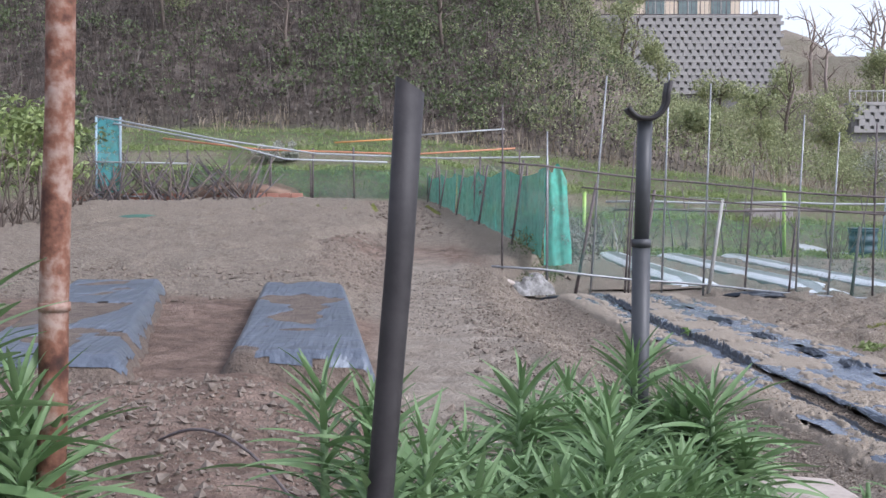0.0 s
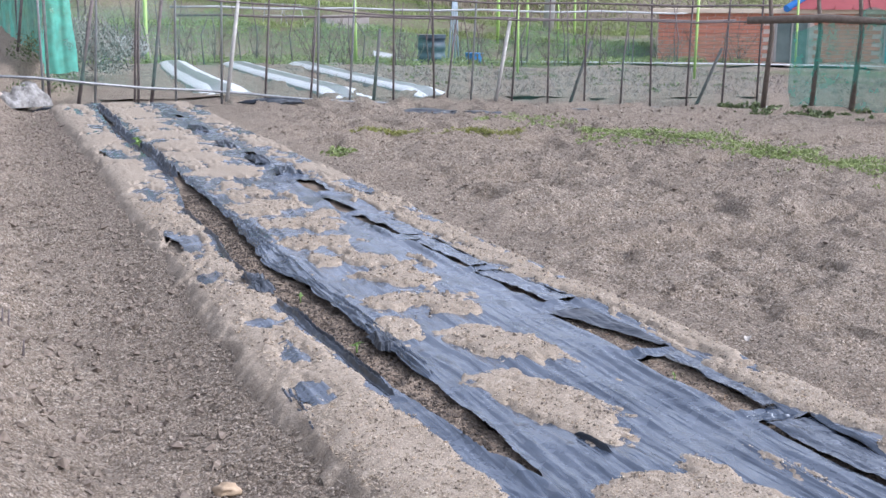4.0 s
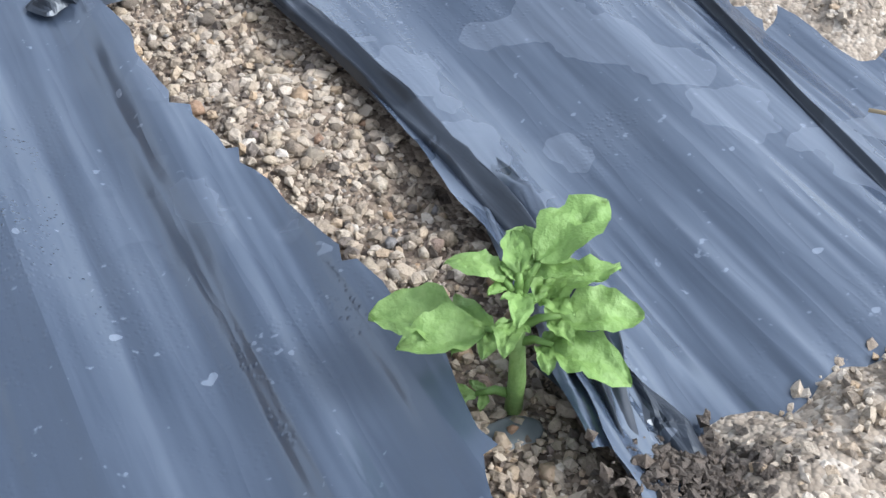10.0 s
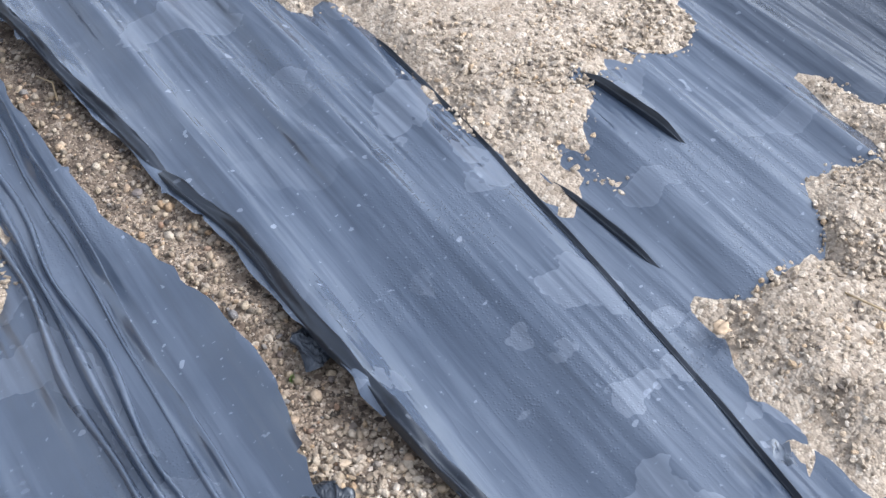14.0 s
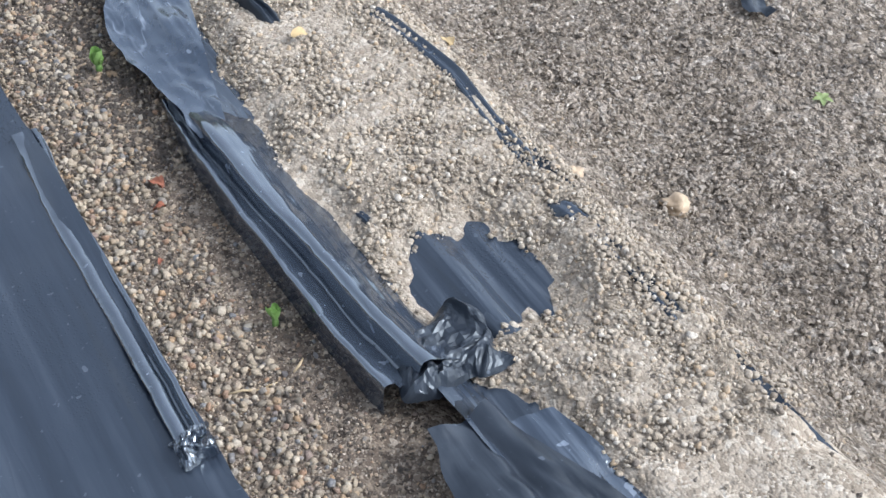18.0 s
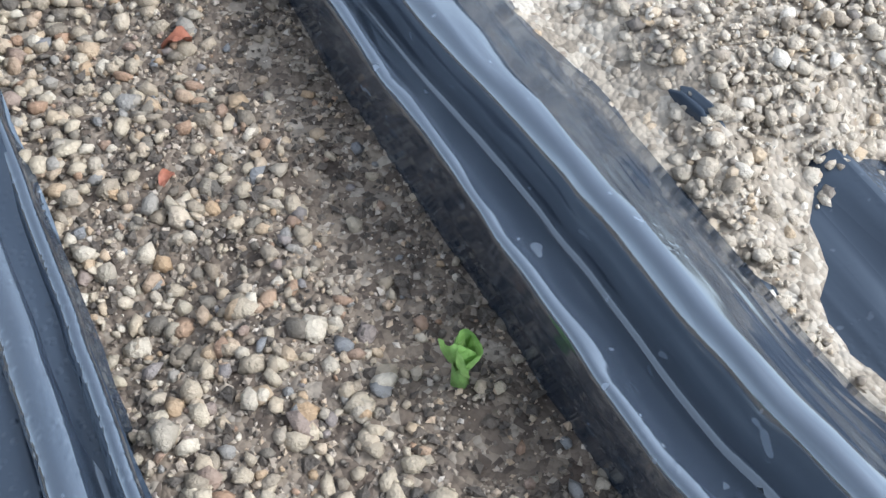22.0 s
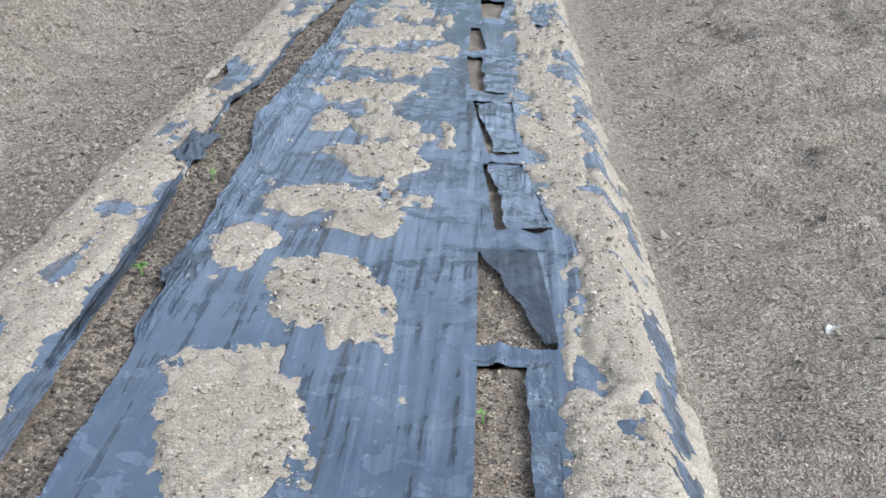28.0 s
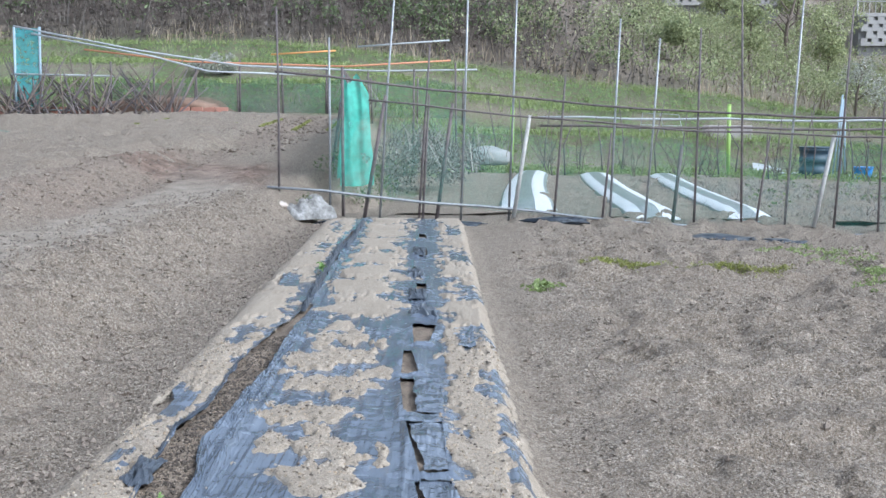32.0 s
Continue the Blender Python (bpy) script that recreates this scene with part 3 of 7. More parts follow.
BARE_WINDOWS_FAR = [
    (0.80, 14.0, 0.10, 0.8), (0.75, 16.4, 0.10, 0.9), (-0.83, 7.8, 0.12, 0.42), (-0.79, 5.78, 0.10, 0.11),
    (-0.80, 5.27, 0.06, 0.17), (-0.85, 4.75, 0.05, 0.12), (-0.75, 9.7, 0.08, 0.35), (-0.78, 12.2, 0.10, 0.6),
    (-0.72, 14.6, 0.10, 0.7), (-0.74, 16.8, 0.10, 0.8), (0.02, 3.11, 0.08, 0.05), (-0.85, 6.75, 0.06, 0.2)]
LEFT_S = [1.9, 1.94, 2.0, 2.06, 2.13, 2.24, 2.34, 2.44, 2.51, 2.6, 2.7, 2.9, 3.08, 3.3, 3.36, 3.72, 3.8, 4.12, 4.74, 5.2, 5.96, 6.4, 6.83, 7.1, 7.6, 8.8, 10.0, 10.6, 10.75, 11.0, 11.3, 13.9, 14.1, 14.5, 16.7, 17.2]
LEFT_L = [-0.38, -0.405, -0.395, -0.40, -0.41, -0.43, -0.45, -0.425, -0.43, -0.44, -0.46, -0.47, -0.47, -0.457, -0.43, -0.42, -0.45, -0.52, -0.57, -0.59, -0.63, -0.65, -0.675, -0.68, -0.63, -0.64, -0.52, -0.46, -0.40, -0.42, -0.49, -0.54, -0.46, -0.53, -0.47, -0.40]
LEFT_R = [-0.38, -0.365, -0.345, -0.335, -0.335, -0.35, -0.37, -0.378, -0.38, -0.38, -0.395, -0.42, -0.44, -0.45, -0.44, -0.43, -0.42, -0.41, -0.41, -0.41, -0.42, -0.45, -0.53, -0.50, -0.46, -0.44, -0.44, -0.40, -0.41, -0.43, -0.43, -0.46, -0.47, -0.46, -0.40, -0.41]
# cut openings of the east row: south end, north end, west edge there, east edge there
RIGHT_CUTS = [
    (1.8, 3.10, 0.480, 0.470, 0.650, 0.640), (3.21, 3.99, 0.480, 0.470, 0.615, 0.670), (4.12, 4.77, 0.468, 0.462, 0.600, 0.590),
    (4.86, 5.52, 0.458, 0.452, 0.670, 0.620), (5.70, 6.40, 0.505, 0.450, 0.690, 0.600), (6.52, 7.25, 0.47, 0.39, 0.590, 0.570),
    (7.46, 8.22, 0.375, 0.340, 0.580, 0.560), (8.38, 8.99, 0.34, 0.34, 0.44, 0.39), (9.25, 9.88, 0.40, 0.38, 0.50, 0.55),
    (10.25, 10.62, 0.39, 0.38, 0.54, 0.54), (11.15, 11.8, 0.40, 0.38, 0.47, 0.47), (12.3, 12.95, 0.34, 0.32, 0.43, 0.42),
    (13.9, 14.6, 0.34, 0.33, 0.47, 0.46), (15.5, 15.9, 0.36, 0.36, 0.45, 0.44)]


def ellipse_field(u, s, items, power=2):
    d = np.full(np.shape(u), 9.0)
    for a, b, ra, rb, *turn in items:
        c, n = math.cos(turn[0] if turn else 0), math.sin(turn[0] if turn else 0)
        p, q = (u - a) * c + (s - b) * n, -(u - a) * n + (s - b) * c
        d = np.minimum(d, ((np.abs(p / ra) ** power + np.abs(q / rb) ** power) ** (1 / power) - 1) * min(ra, rb))
    return d


def cuts(u, s):
    """Distance to the slits in the film, negative inside them."""
    wob = 0.005 * vn(u * 14, s * 14, 51) + 0.0035 * vn(u * 48, s * 48, 52)
    d = np.maximum(np.interp(s, LEFT_S, LEFT_L) - u, u - np.interp(s, LEFT_S, LEFT_R)) + wob
    d = np.where((s < 1.85), 0.2, d)
    for s0, s1, a0, a1, b0, b1 in RIGHT_CUTS:
        k = (s - s0) / (s1 - s0)
        d = np.minimum(d, np.maximum(np.maximum(a0 + (a1 - a0) * k - u, u - b0 - (b1 - b0) * k), np.maximum(s0 - s, s - s1)) + 0.35 * wob)
    return d


def cover(u, s):
    """Distance to the edge of the sand that lies on the film, negative under sand."""
    d = np.minimum(ellipse_field(u, s, SAND_PATCHES), ellipse_field(u, s, SAND_PATCHES_LOW))
    d = np.minimum(d, np.minimum(ellipse_field(u, s, SAND_PATCHES_FAR), ellipse_field(u, s, SAND_BANDS, 5)))
    west = np.interp(s, [1.5, 2.15, 2.22, 2.6, 2.66, 3.4, 3.5, 3.8, 4.7, 6, 7, 8.8, 10, 18], [-0.64, -0.64, -0.72, -0.70, -0.555, -0.55, -0.60, -0.57, -0.63, -0.68, -0.73, -0.69, -0.60, -0.58])
    east = np.interp(s, [1.5, 2.1, 2.3, 2.36, 2.6, 2.8, 3.12, 3.3, 3.5, 3.72, 3.77, 3.95, 4.1, 4.8, 5.4, 5.56, 5.66, 5.75, 6.5, 9, 18], [0.72, 0.72, 0.70, 0.68, 0.655, 0.66, 0.72, 0.64, 0.67, 0.71, 0.80, 0.72, 0.66, 0.68, 0.70, 0.80, 0.80, 0.70, 0.63, 0.62, 0.62])
    d = np.minimum(d, np.minimum(u - west, east - u))
    d = np.maximum(d, -ellipse_field(u, s, BARE_WINDOWS))
    d = np.maximum(d, -ellipse_field(u, s, BARE_WINDOWS_FAR))
    size = 1 + 1.6 * smooth(5, 8, s)
    rag, far = smooth(4.6, 6.5, s), smooth(3.4, 4.2, s)
    spots = 0.10 * (0.30 - vn(u * 6.5, s * 4.2, 65)) + 0.5 * np.maximum(0, np.abs(u + 0.06) - 0.27)
    d = np.minimum(d, np.where(s > 5.6, spots, 1.0))
    quiet = 1 - 0.7 * smooth(0.09, 0.05, np.abs(u - 0.345)) * smooth(0.36, 0.28, np.abs(s - 3.6)) - 0.45 * smooth(0.11, 0.07, np.abs(u - 0.73)) * smooth(0.15, 0.1, np.abs(s - 2.44))
    return d + 0.075 * rag * vn(u * 9, s * 6.0, 64) + quiet * size * (0.016 * vn(u * 9, s * (9 - 4 * rag), 61) + (0.010 + 0.012 * far) * vn(u * 26, s * (26 - 12 * rag), 62) + (0.004 + 0.008 * far) * vn(u * 55, s * 40, 63))


def bed_top(u, s):
    """The bed's own surface."""
    z = -0.0 - 0.17 * smooth(0.86, 1.04, u) - 0.10 * smooth(1.0, 1.25, u) - 0.12 * smooth(0.80, 1.25, -u)
    return z + 0.010 * vn(u * 2.5, s * 1.6, 71) - 0.03 * smooth(17.9, 18.4, s)


def film_top(u, s):
    """The film's surface with its lengthwise creases."""
    drift = u + 0.03 * vn(u * 2, s * 1.1, 72)
    crease = 0.014 * (1 - np.abs(vn(drift * 13, s * 0.9, 73))) ** 2 + 0.005 * (1 - np.abs(vn(drift * 29, s * 1.3, 74))) ** 2 + 0.004 * vn(u * 7, s * 5, 70) - 0.006
    bunch = smooth(0.16, 0.05, np.abs(u + 0.38)) * smooth(3.9, 5.2, s)
    crease = crease + bunch * (0.010 * vn(drift * 42, s * 0.9, 75) + 0.006 * vn(drift * 95, s * 1.5, 76) + 0.008)
    fan = smooth(0.22, 0.08, np.abs(u + 0.42)) * smooth(0.8, 0.2, np.abs(s - 3.5))
    ang = np.arctan2(u + 0.43, np.abs(s - 3.5) + 0.12)
    crease = crease + fan * 0.006 * vn(ang * 26, s * 2, 77)
    lip = cuts(u, s)
    curl = smooth(0.05, 0.0, lip) * (0.010 + 0.012 * vn(u * 6, s * 7, 78))
    return bed_top(u, s) + crease + curl


def slit_soil(u, s):
    """The soil in the slits."""
    return bed_top(u, s) - 0.014 + 0.008 * smooth(0.2, -0.2, u) * smooth(3.4, 2.6, s) + 0.006 * vn(u * 16, s * 16, 83) + 0.004 * vn(u * 50, s * 50, 84) + 0.012 * smooth(0.4, 0.9, vn(u * 5, s * 5, 85))


def sand_base(u, s, d):
    """What the sand lies on: the film at the edge of a patch, levelled out farther in."""
    low = np.maximum(film_top(u, s) - 0.002, bed_top(u, s))
    return low + (bed_top(u, s) + 0.006 - low) * smooth(0.0, 0.035, -d)


def sand_surface(u, s):
    """The top of the sand on the film, and how far inside a patch it is."""
    d = cover(u, s)
    thick = np.clip(-d * 0.35, -0.012, 0.013)
    return sand_base(u, s, d) + np.maximum(thick, 0.0), d


def bed_rows():
    s, rows = 1.2, []
    while s < 18.42:
        rows.append(s)
        s += max(0.009, 0.0034 * (s - 0.8))
    return np.array(rows)


def build_bed():
    us, ss = np.arange(-1.05, 1.051, 0.0095), bed_rows()
    U, S = np.meshgrid(us, ss)
    d = cuts(U, S)
    # pull the vertices nearest to a slit onto its edge
    gs, gu = np.gradient(d, ss, us)
    n2 = gu ** 2 + gs ** 2 + 1e-6
    near = np.abs(d) < 0.0055
    U2 = np.where(near, U - np.clip(d * gu / n2, -0.0055, 0.0055), U)
    S2 = np.where(near, S - np.clip(d * gs / n2, -0.0055, 0.0055), S)
    Z = film_top(U2, S2)
    edge = np.where(U > 0, 0.91 + 0.07 * smooth(4.0, 4.5, S), 0.96) + 0.04 * vn(S * 1.3, U * 0, 79) + 0.015 * vn(S * 5, U * 0, 80)
    mid = lambda a: (a[:-1, :-1] + a[1:, 1:] + a[:-1, 1:] + a[1:, :-1]) / 4
    keep = (mid(d) > 0) & (np.abs(mid(U)) < mid(edge) - np.where(mid(U) > 0, 0.0, 0.09 + 0.04 * vn(mid(S) * 3.0, mid(S) * 0, 88)))
    film = thing("mulch_film", "torn dusty black mulch film over the bed, slit along two rows", "plastic film")
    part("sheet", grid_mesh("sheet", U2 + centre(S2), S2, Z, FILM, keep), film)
    # the sand that was spread on the film
    dc = cover(U, S)
    thick = np.clip(-dc * 0.35, -0.012, 0.013) + 0.003 * vn(U * 30, S * 30, 81) + 0.002 * vn(U * 75, S * 75, 82)
    thick = thick + smooth(3.2, 4.5, S) * (0.0022 * vn(U * 24, S * 22, 89) + 0.003 * vn(U * 50, S * 45, 90))
    thick = np.where(d < 0.004, -0.03, thick)
    Zs = sand_base(U, S, dc) + thick
    Zs = Zs - 0.06 * smooth(-0.04, 0.09, np.abs(U) - edge + 0.03 * vn(U * 9, S * 9, 86) + 0.02 * vn(U * 30, S * 30, 87))
    keep = (mid(thick) > -0.010) & (mid(d) > 0.002) & (np.abs(mid(U)) < mid(edge) + 0.06)
    tagged(new("sand_cover", grid_mesh("sand_cover", U + centre(S), S, Zs, SAND, keep)), "pale coarse granite sand strewn in patches over the black film", "sand", kind="stuff")
    # the soil that shows in the slits
    Zb = slit_soil(U, S)
    keep = mid(d) < 0.03
    tagged(new("bed_soil", grid_mesh("bed_soil", U + centre(S), S, Zb, SOIL, keep)), "bare sandy soil showing in the slits of the film", "soil", kind="stuff")
    return film


film = build_bed()


# ---- folds and flaps of the film ----
def strip_fold(path, width, height, shape="ridge", crumple=0.3, seed=1, mat=None, label="", lift=0.0):
    """A fold of film that runs along the bed: a standing ridge or a double ridge with a gutter between."""
    p = np.array(path, float)
    seg = np.r_[0, np.cumsum(np.hypot(*np.diff(p, axis=0).T))]
    k = np.linspace(0, seg[-1], max(10, int(seg[-1] / 0.011)))
    u, s = np.interp(k, seg, p[:, 0]), np.interp(k, seg, p[:, 1])
    v = np.linspace(-1, 1, 41 if shape == "gutter" else 25)
    K, V = np.meshgrid(k, v, indexing="ij")
    ends = smooth(0, 0.05, K) * smooth(seg[-1], seg[-1] - 0.05, K)
    w = width * (0.55 + 0.45 * ends) * (1 + (0.1 if shape == "gutter" else 0.35) * vn(K * 9, 0 * K, seed))
    U = u[:, None] + V * w + (0.07 if shape == "gutter" else 0.25) * width * vn(K * 8, V * 0.3, seed + 2)
    S = np.repeat(s[:, None], len(v), 1)
    if shape == "ridge":
        up = np.exp(-((V - 0.1) / 0.38) ** 2) + 0.45 * np.exp(-((V + 0.75) / 0.2) ** 2)
        U = U + 0.45 * width * np.exp(-((V - 0.1) / 0.4) ** 2)
    elif shape == "gutter":
        up = 0.62 * smooth(-1.0, -0.86, V) - 0.34 * smooth(-0.82, -0.66, V) + 0.95 * smooth(0.0, 0.16, V) - 1.0 * smooth(0.25, 1.0, V)
        up = up + 0.10 * np.exp(-((V + 0.3) / 0.12) ** 2) * (1 + vn(K * 30, V, seed + 8))
    else:
        up = 0.5 + 0.5 * np.sin(V * 9 + 1.5 * vn(K * 6, V, seed)) - 0.4 * np.abs(V)
    lump = crumple * (vn(K * 40, V * 3, seed + 5) + 0.5 * vn(K * 95, V * 6, seed + 6))
    Z = film_top(U, S) - 0.003 + lift * ends * (1 - V ** 4) + height * (0.15 + 0.85 * ends) * (up + lump * (0.3 + up)) * (1 - np.abs(V) ** 8)
    part("fold", grid_mesh("fold", U + centre(S), S, Z, mat or FILM), film, label)


def trough_fold(rim, crest, foot, profile, seed, label, mat, lift=0.004):
    """A stiff fold with upright sides. rim, crest, foot: (s, u) along its two ridges and its outer foot; profile: (place, height) across it,
    place 0 at the rim, 1 at the crest, 2 at the foot."""
    s = np.linspace(rim[0][0], rim[-1][0], int(abs(rim[-1][0] - rim[0][0]) / 0.004) + 2)
    lines = [np.interp(-s, [-a for a, _ in line], [b for _, b in line]) for line in (rim, crest, foot)]
    place, height = np.array(profile, float).T
    P, S = np.meshgrid(place, s)
    edge = 0.0012 * vn(S * 18, P * 0, seed) + 0.0005 * vn(S * 70, P * 0, seed + 1)
    r, c, f = [a[:, None] + 0 * P for a in lines]
    U = np.where(P < 1, r + (c - r) * P, c + (f - c) * (P - 1)) + edge
    wave = 1 + 0.10 * vn(S * 11, P * 0.4, seed + 2) + 0.04 * vn(S * 45, P * 2, seed + 3)
    ends = smooth(rim[0][0] + 0.002, rim[0][0] - 0.10, S)
    dent = 0.0022 * np.abs(vn(S * 38, P * 6, seed + 4)) * (P > 0.1) * (P < 0.6)
    Z = bed_top(U, S) + lift + np.array(height)[None] * wave * (0.25 + 0.75 * ends) + dent
    me = grid_mesh("fold", U + centre(S), S, Z, mat)
    part("fold", me, film, label)


def loose_flap(u0, u1, w0, w1, s0, s1, height=0.012, seed=1, mat=None, lift=0.0, label=""):
    """A loose piece of film between two slanted edges: u0, u1 at the south end, w0, w1 at the north end."""
    n, m = max(20, int((s1 - s0) / 0.008)), 30
    S, V = np.meshgrid(np.linspace(s0, s1, n), np.linspace(0, 1, m), indexing="ij")
    k = (S - s0) / (s1 - s0)
    left, right = u0 + (w0 - u0) * k, u1 + (w1 - u1) * k
    left = left + 0.012 * vn(S * 9, 0 * S, seed) + 0.004 * vn(S * 40, 0 * S, seed + 9)
    U = left + (right - left) * V
    S = S + 0.010 * vn(U * 22, k * 3, seed + 1) * (smooth(0.9, 1, k) + smooth(0.1, 0, k))
    fold = 0.5 * vn(U * 16 + S * 5, S * 11, seed + 3) + 0.35 * np.abs(vn(U * 42, S * 9, seed + 4)) + 0.2 * np.abs(vn(U * 60 + S * 30, S * 38, seed + 5))
    Z = bed_top(U, S) + 0.004 + height * (0.55 + fold) + lift * smooth(0.6, 1.0, V)
    part("flap", grid_mesh("flap", U + centre(S), S, Z, mat or FLAP), film, label)


def crumpled_end(u, s, ru, rs, height, seed, label="", mat=None, tip=0.0):
    """A bunched end of film, crumpled into sharp facets that run into long folds. tip: how far its far east corner stands up."""
    A, B = np.meshgrid(np.linspace(-1, 1, 37), np.linspace(-1, 1, 25), indexing="ij")
    A2, B2 = A + 0.22 * vn(A * 1.7, B * 1.7, seed + 7), B + 0.22 * vn(A * 1.7, B * 1.7, seed + 8)
    r = np.clip(np.maximum(np.abs(A), np.abs(B)), 0, 1)
    across = A2 * 2.6 + B2 * 1.1 * np.sign(seed % 2 - 0.5)
    folds = (1 - np.abs(vn(across, B2 * 0.7 + seed, seed))) + 0.55 * (1 - np.abs(vn(across * 2.1, B2 * 2.3, seed + 1))) + 0.35 * (1 - np.abs(vn(A2 * 4.5 + B2 * 2, B2 * 5 - A2, seed + 2)))
    U = u + ru * (A2 + 0.22 * vn(A * 2.0, B * 2.0, seed + 3))
    S = s + rs * (B2 + 0.22 * vn(A * 2.0, B * 2.0, seed + 4))
    Z = bed_top(U, S) + 0.003 + height * (0.1 + 0.62 * folds) * (1 - 0.75 * r ** 4) + tip * smooth(0.2, 1.0, A) * smooth(0.0, 1.0, B)
    me = grid_mesh("crumple", U + centre(S), S, Z, mat or CREASED, soft=False)
    part("crumple", me, film, label)


GUTTER_LINE = [(0.0, -0.020), (0.0, 0.006), (0.02, 0.015), (0.06, 0.0175), (0.12, 0.0168), (0.24, 0.0160), (0.30, 0.0125), (0.34, 0.0095), (0.50, 0.0085), (0.62, 0.0075), (0.68, 0.003), (0.73, 0.010), (0.79, 0.024), (0.86, 0.0285), (1.0, 0.0295), (1.15, 0.0265), (1.6, 0.016), (2.0, 0.003)]
trough_fold([(2.79, 0.600), (2.70, 0.591), (2.60, 0.592), (2.50, 0.595), (2.43, 0.599), (2.365, 0.606)],
            [(2.79, 0.612), (2.70, 0.612), (2.60, 0.621), (2.50, 0.631), (2.43, 0.637), (2.365, 0.648)],
            [(2.79, 0.668), (2.70, 0.664), (2.60, 0.664), (2.50, 0.668), (2.43, 0.674), (2.365, 0.688)], GUTTER_LINE, 3, "wet double fold of black film", GUTTER)
crumpled_end(0.668, 2.382, 0.046, 0.032, 0.022, 12, "crumpled end of the folded film", CREASED, 0.020)
loose_flap(0.585, 0.735, 0.622, 0.668, 2.12, 2.315, 0.030, 22, CREASED)
loose_flap(0.655, 0.760, 0.640, 0.712, 2.10, 2.29, 0.012, 23)
loose_flap(0.596, 0.632, 0.610, 0.735, 2.70, 3.098, 0.017, 31)
strip_fold([(0.724, 3.10), (0.728, 3.0), (0.702, 2.87)], 0.008, 0.013, "ridge", 0.2, 33, CREASED)
strip_fold([(0.730, 3.00), (0.738, 2.907), (0.756, 2.815)], 0.020, 0.006, "pleats", 0.15, 34, CREASED, "", 0.020)
strip_fold([(0.744, 3.09), (0.757, 2.995)], 0.005, 0.007, "ridge", 0.2, 36, CREASED, "", 0.020)
# film showing through the sand along the east side
strip_fold([(0.842, 2.86), (0.858, 2.79), (0.870, 2.68), (0.864, 2.60), (0.856, 2.50)], 0.020, 0.003, "pleats", 0.2, 37, FILM, "", 0.024)
strip_fold([(0.857, 2.52), (0.858, 2.42), (0.861, 2.27)], 0.018, 0.003, "pleats", 0.2, 38, FILM, "", 0.024)
strip_fold([(0.862, 3.71), (0.878, 3.59), (0.886, 3.435), (0.880, 3.32)], 0.008, 0.002, "pleats", 0.2, 39, FILM, "", 0.020)
strip_fold([(0.685, 2.592), (0.694, 2.53), (0.708, 2.505)], 0.007, 0.003, "pleats", 0.2, 40, FILM, "", 0.024)
LIP_LINE = [(0.0, 0.001), (0.1, 0.0042), (0.45, 0.004), (0.5, 0.002), (0.55, -0.004), (0.75, -0.004), (0.8, 0.003), (0.9, 0.0052), (1.0, 0.0056), (1.3, 0.003), (1.4, -0.018), (2.0, -0.020)]
trough_fold([(2.80, 0.455), (2.67, 0.447), (2.52, 0.450), (2.395, 0.448)], [(2.80, 0.478), (2.67, 0.472), (2.52, 0.473), (2.395, 0.470)],
            [(2.80, 0.481), (2.67, 0.476), (2.52, 0.477), (2.395, 0.474)], LIP_LINE, 35, "glossy folded lip of the film", GUTTER, 0.010)
crumpled_end(0.460, 2.392, 0.018, 0.016, 0.018, 24, "", GUTTER)
loose_flap(0.515, 0.622, 0.487, 0.668, 3.25, 3.975, 0.011, 41)
strip_fold([(0.628, 3.22), (0.652, 3.62), (0.676, 3.98)], 0.010, 0.016, "ridge", 0.2, 42)
loose_flap(0.592, 0.655, 0.592, 0.650, 4.12, 4.78, 0.014, 44)
strip_fold([(0.46, 4.06), (0.55, 4.075), (0.66, 4.03)], 0.03, 0.012, "ridge", 0.1, 45)
loose_flap(0.645, 0.675, 0.462, 0.632, 4.88, 5.52, 0.014, 51, CREASED)
loose_flap(0.540, 0.695, 0.470, 0.605, 5.71, 6.40, 0.014, 52)
loose_flap(0.500, 0.592, 0.400, 0.575, 6.53, 7.25, 0.016, 53)
loose_flap(0.440, 0.585, 0.420, 0.565, 7.47, 8.22, 0.016, 54)
loose_flap(0.70, 0.80, 0.66, 0.80, 9.1, 9.7, 0.02, 55, FLAP, 0.012)
crumpled_end(0.46, 10.42, 0.10, 0.18, 0.07, 56)
crumpled_end(0.40, 11.25, 0.07, 0.22, 0.05, 57)
crumpled_end(0.36, 12.5, 0.07, 0.25, 0.05, 58)
crumpled_end(0.38, 14.2, 0.07, 0.3, 0.05, 59)
# the west row
for k, (a, b) in enumerate([(1.95, 2.42), (2.4, 2.75), (2.72, 3.3)]):
    edge = [(float(np.interp(s, LEFT_S, LEFT_R)) + 0.010, s) for s in np.linspace(b, a, 9)]
    strip_fold(edge, 0.008, 0.007, "ridge", 0.4, 160 + k, CREASED, "glossy black folded edge of the film", 0.006)
strip_fold([(-0.488, 3.30), (-0.487, 3.0), (-0.50, 2.5), (-0.50, 2.3)], 0.012, 0.014, "ridge", 0.15, 61)
strip_fold([(-0.525, 3.32), (-0.535, 2.9), (-0.548, 2.35)], 0.022, 0.015, "pleats", 0.15, 62)
strip_fold([(-0.115, 2.83), (-0.112, 2.6), (-0.135, 2.25), (-0.165, 2.0)], 0.0028, 0.005, "ridge", 0.1, 63, CREASED, "", 0.003)
strip_fold([(-0.017, 3.12), (-0.005, 2.95), (-0.013, 2.79)], 0.003, 0.006, "ridge", 0.2, 64, CREASED, "", 0.012)
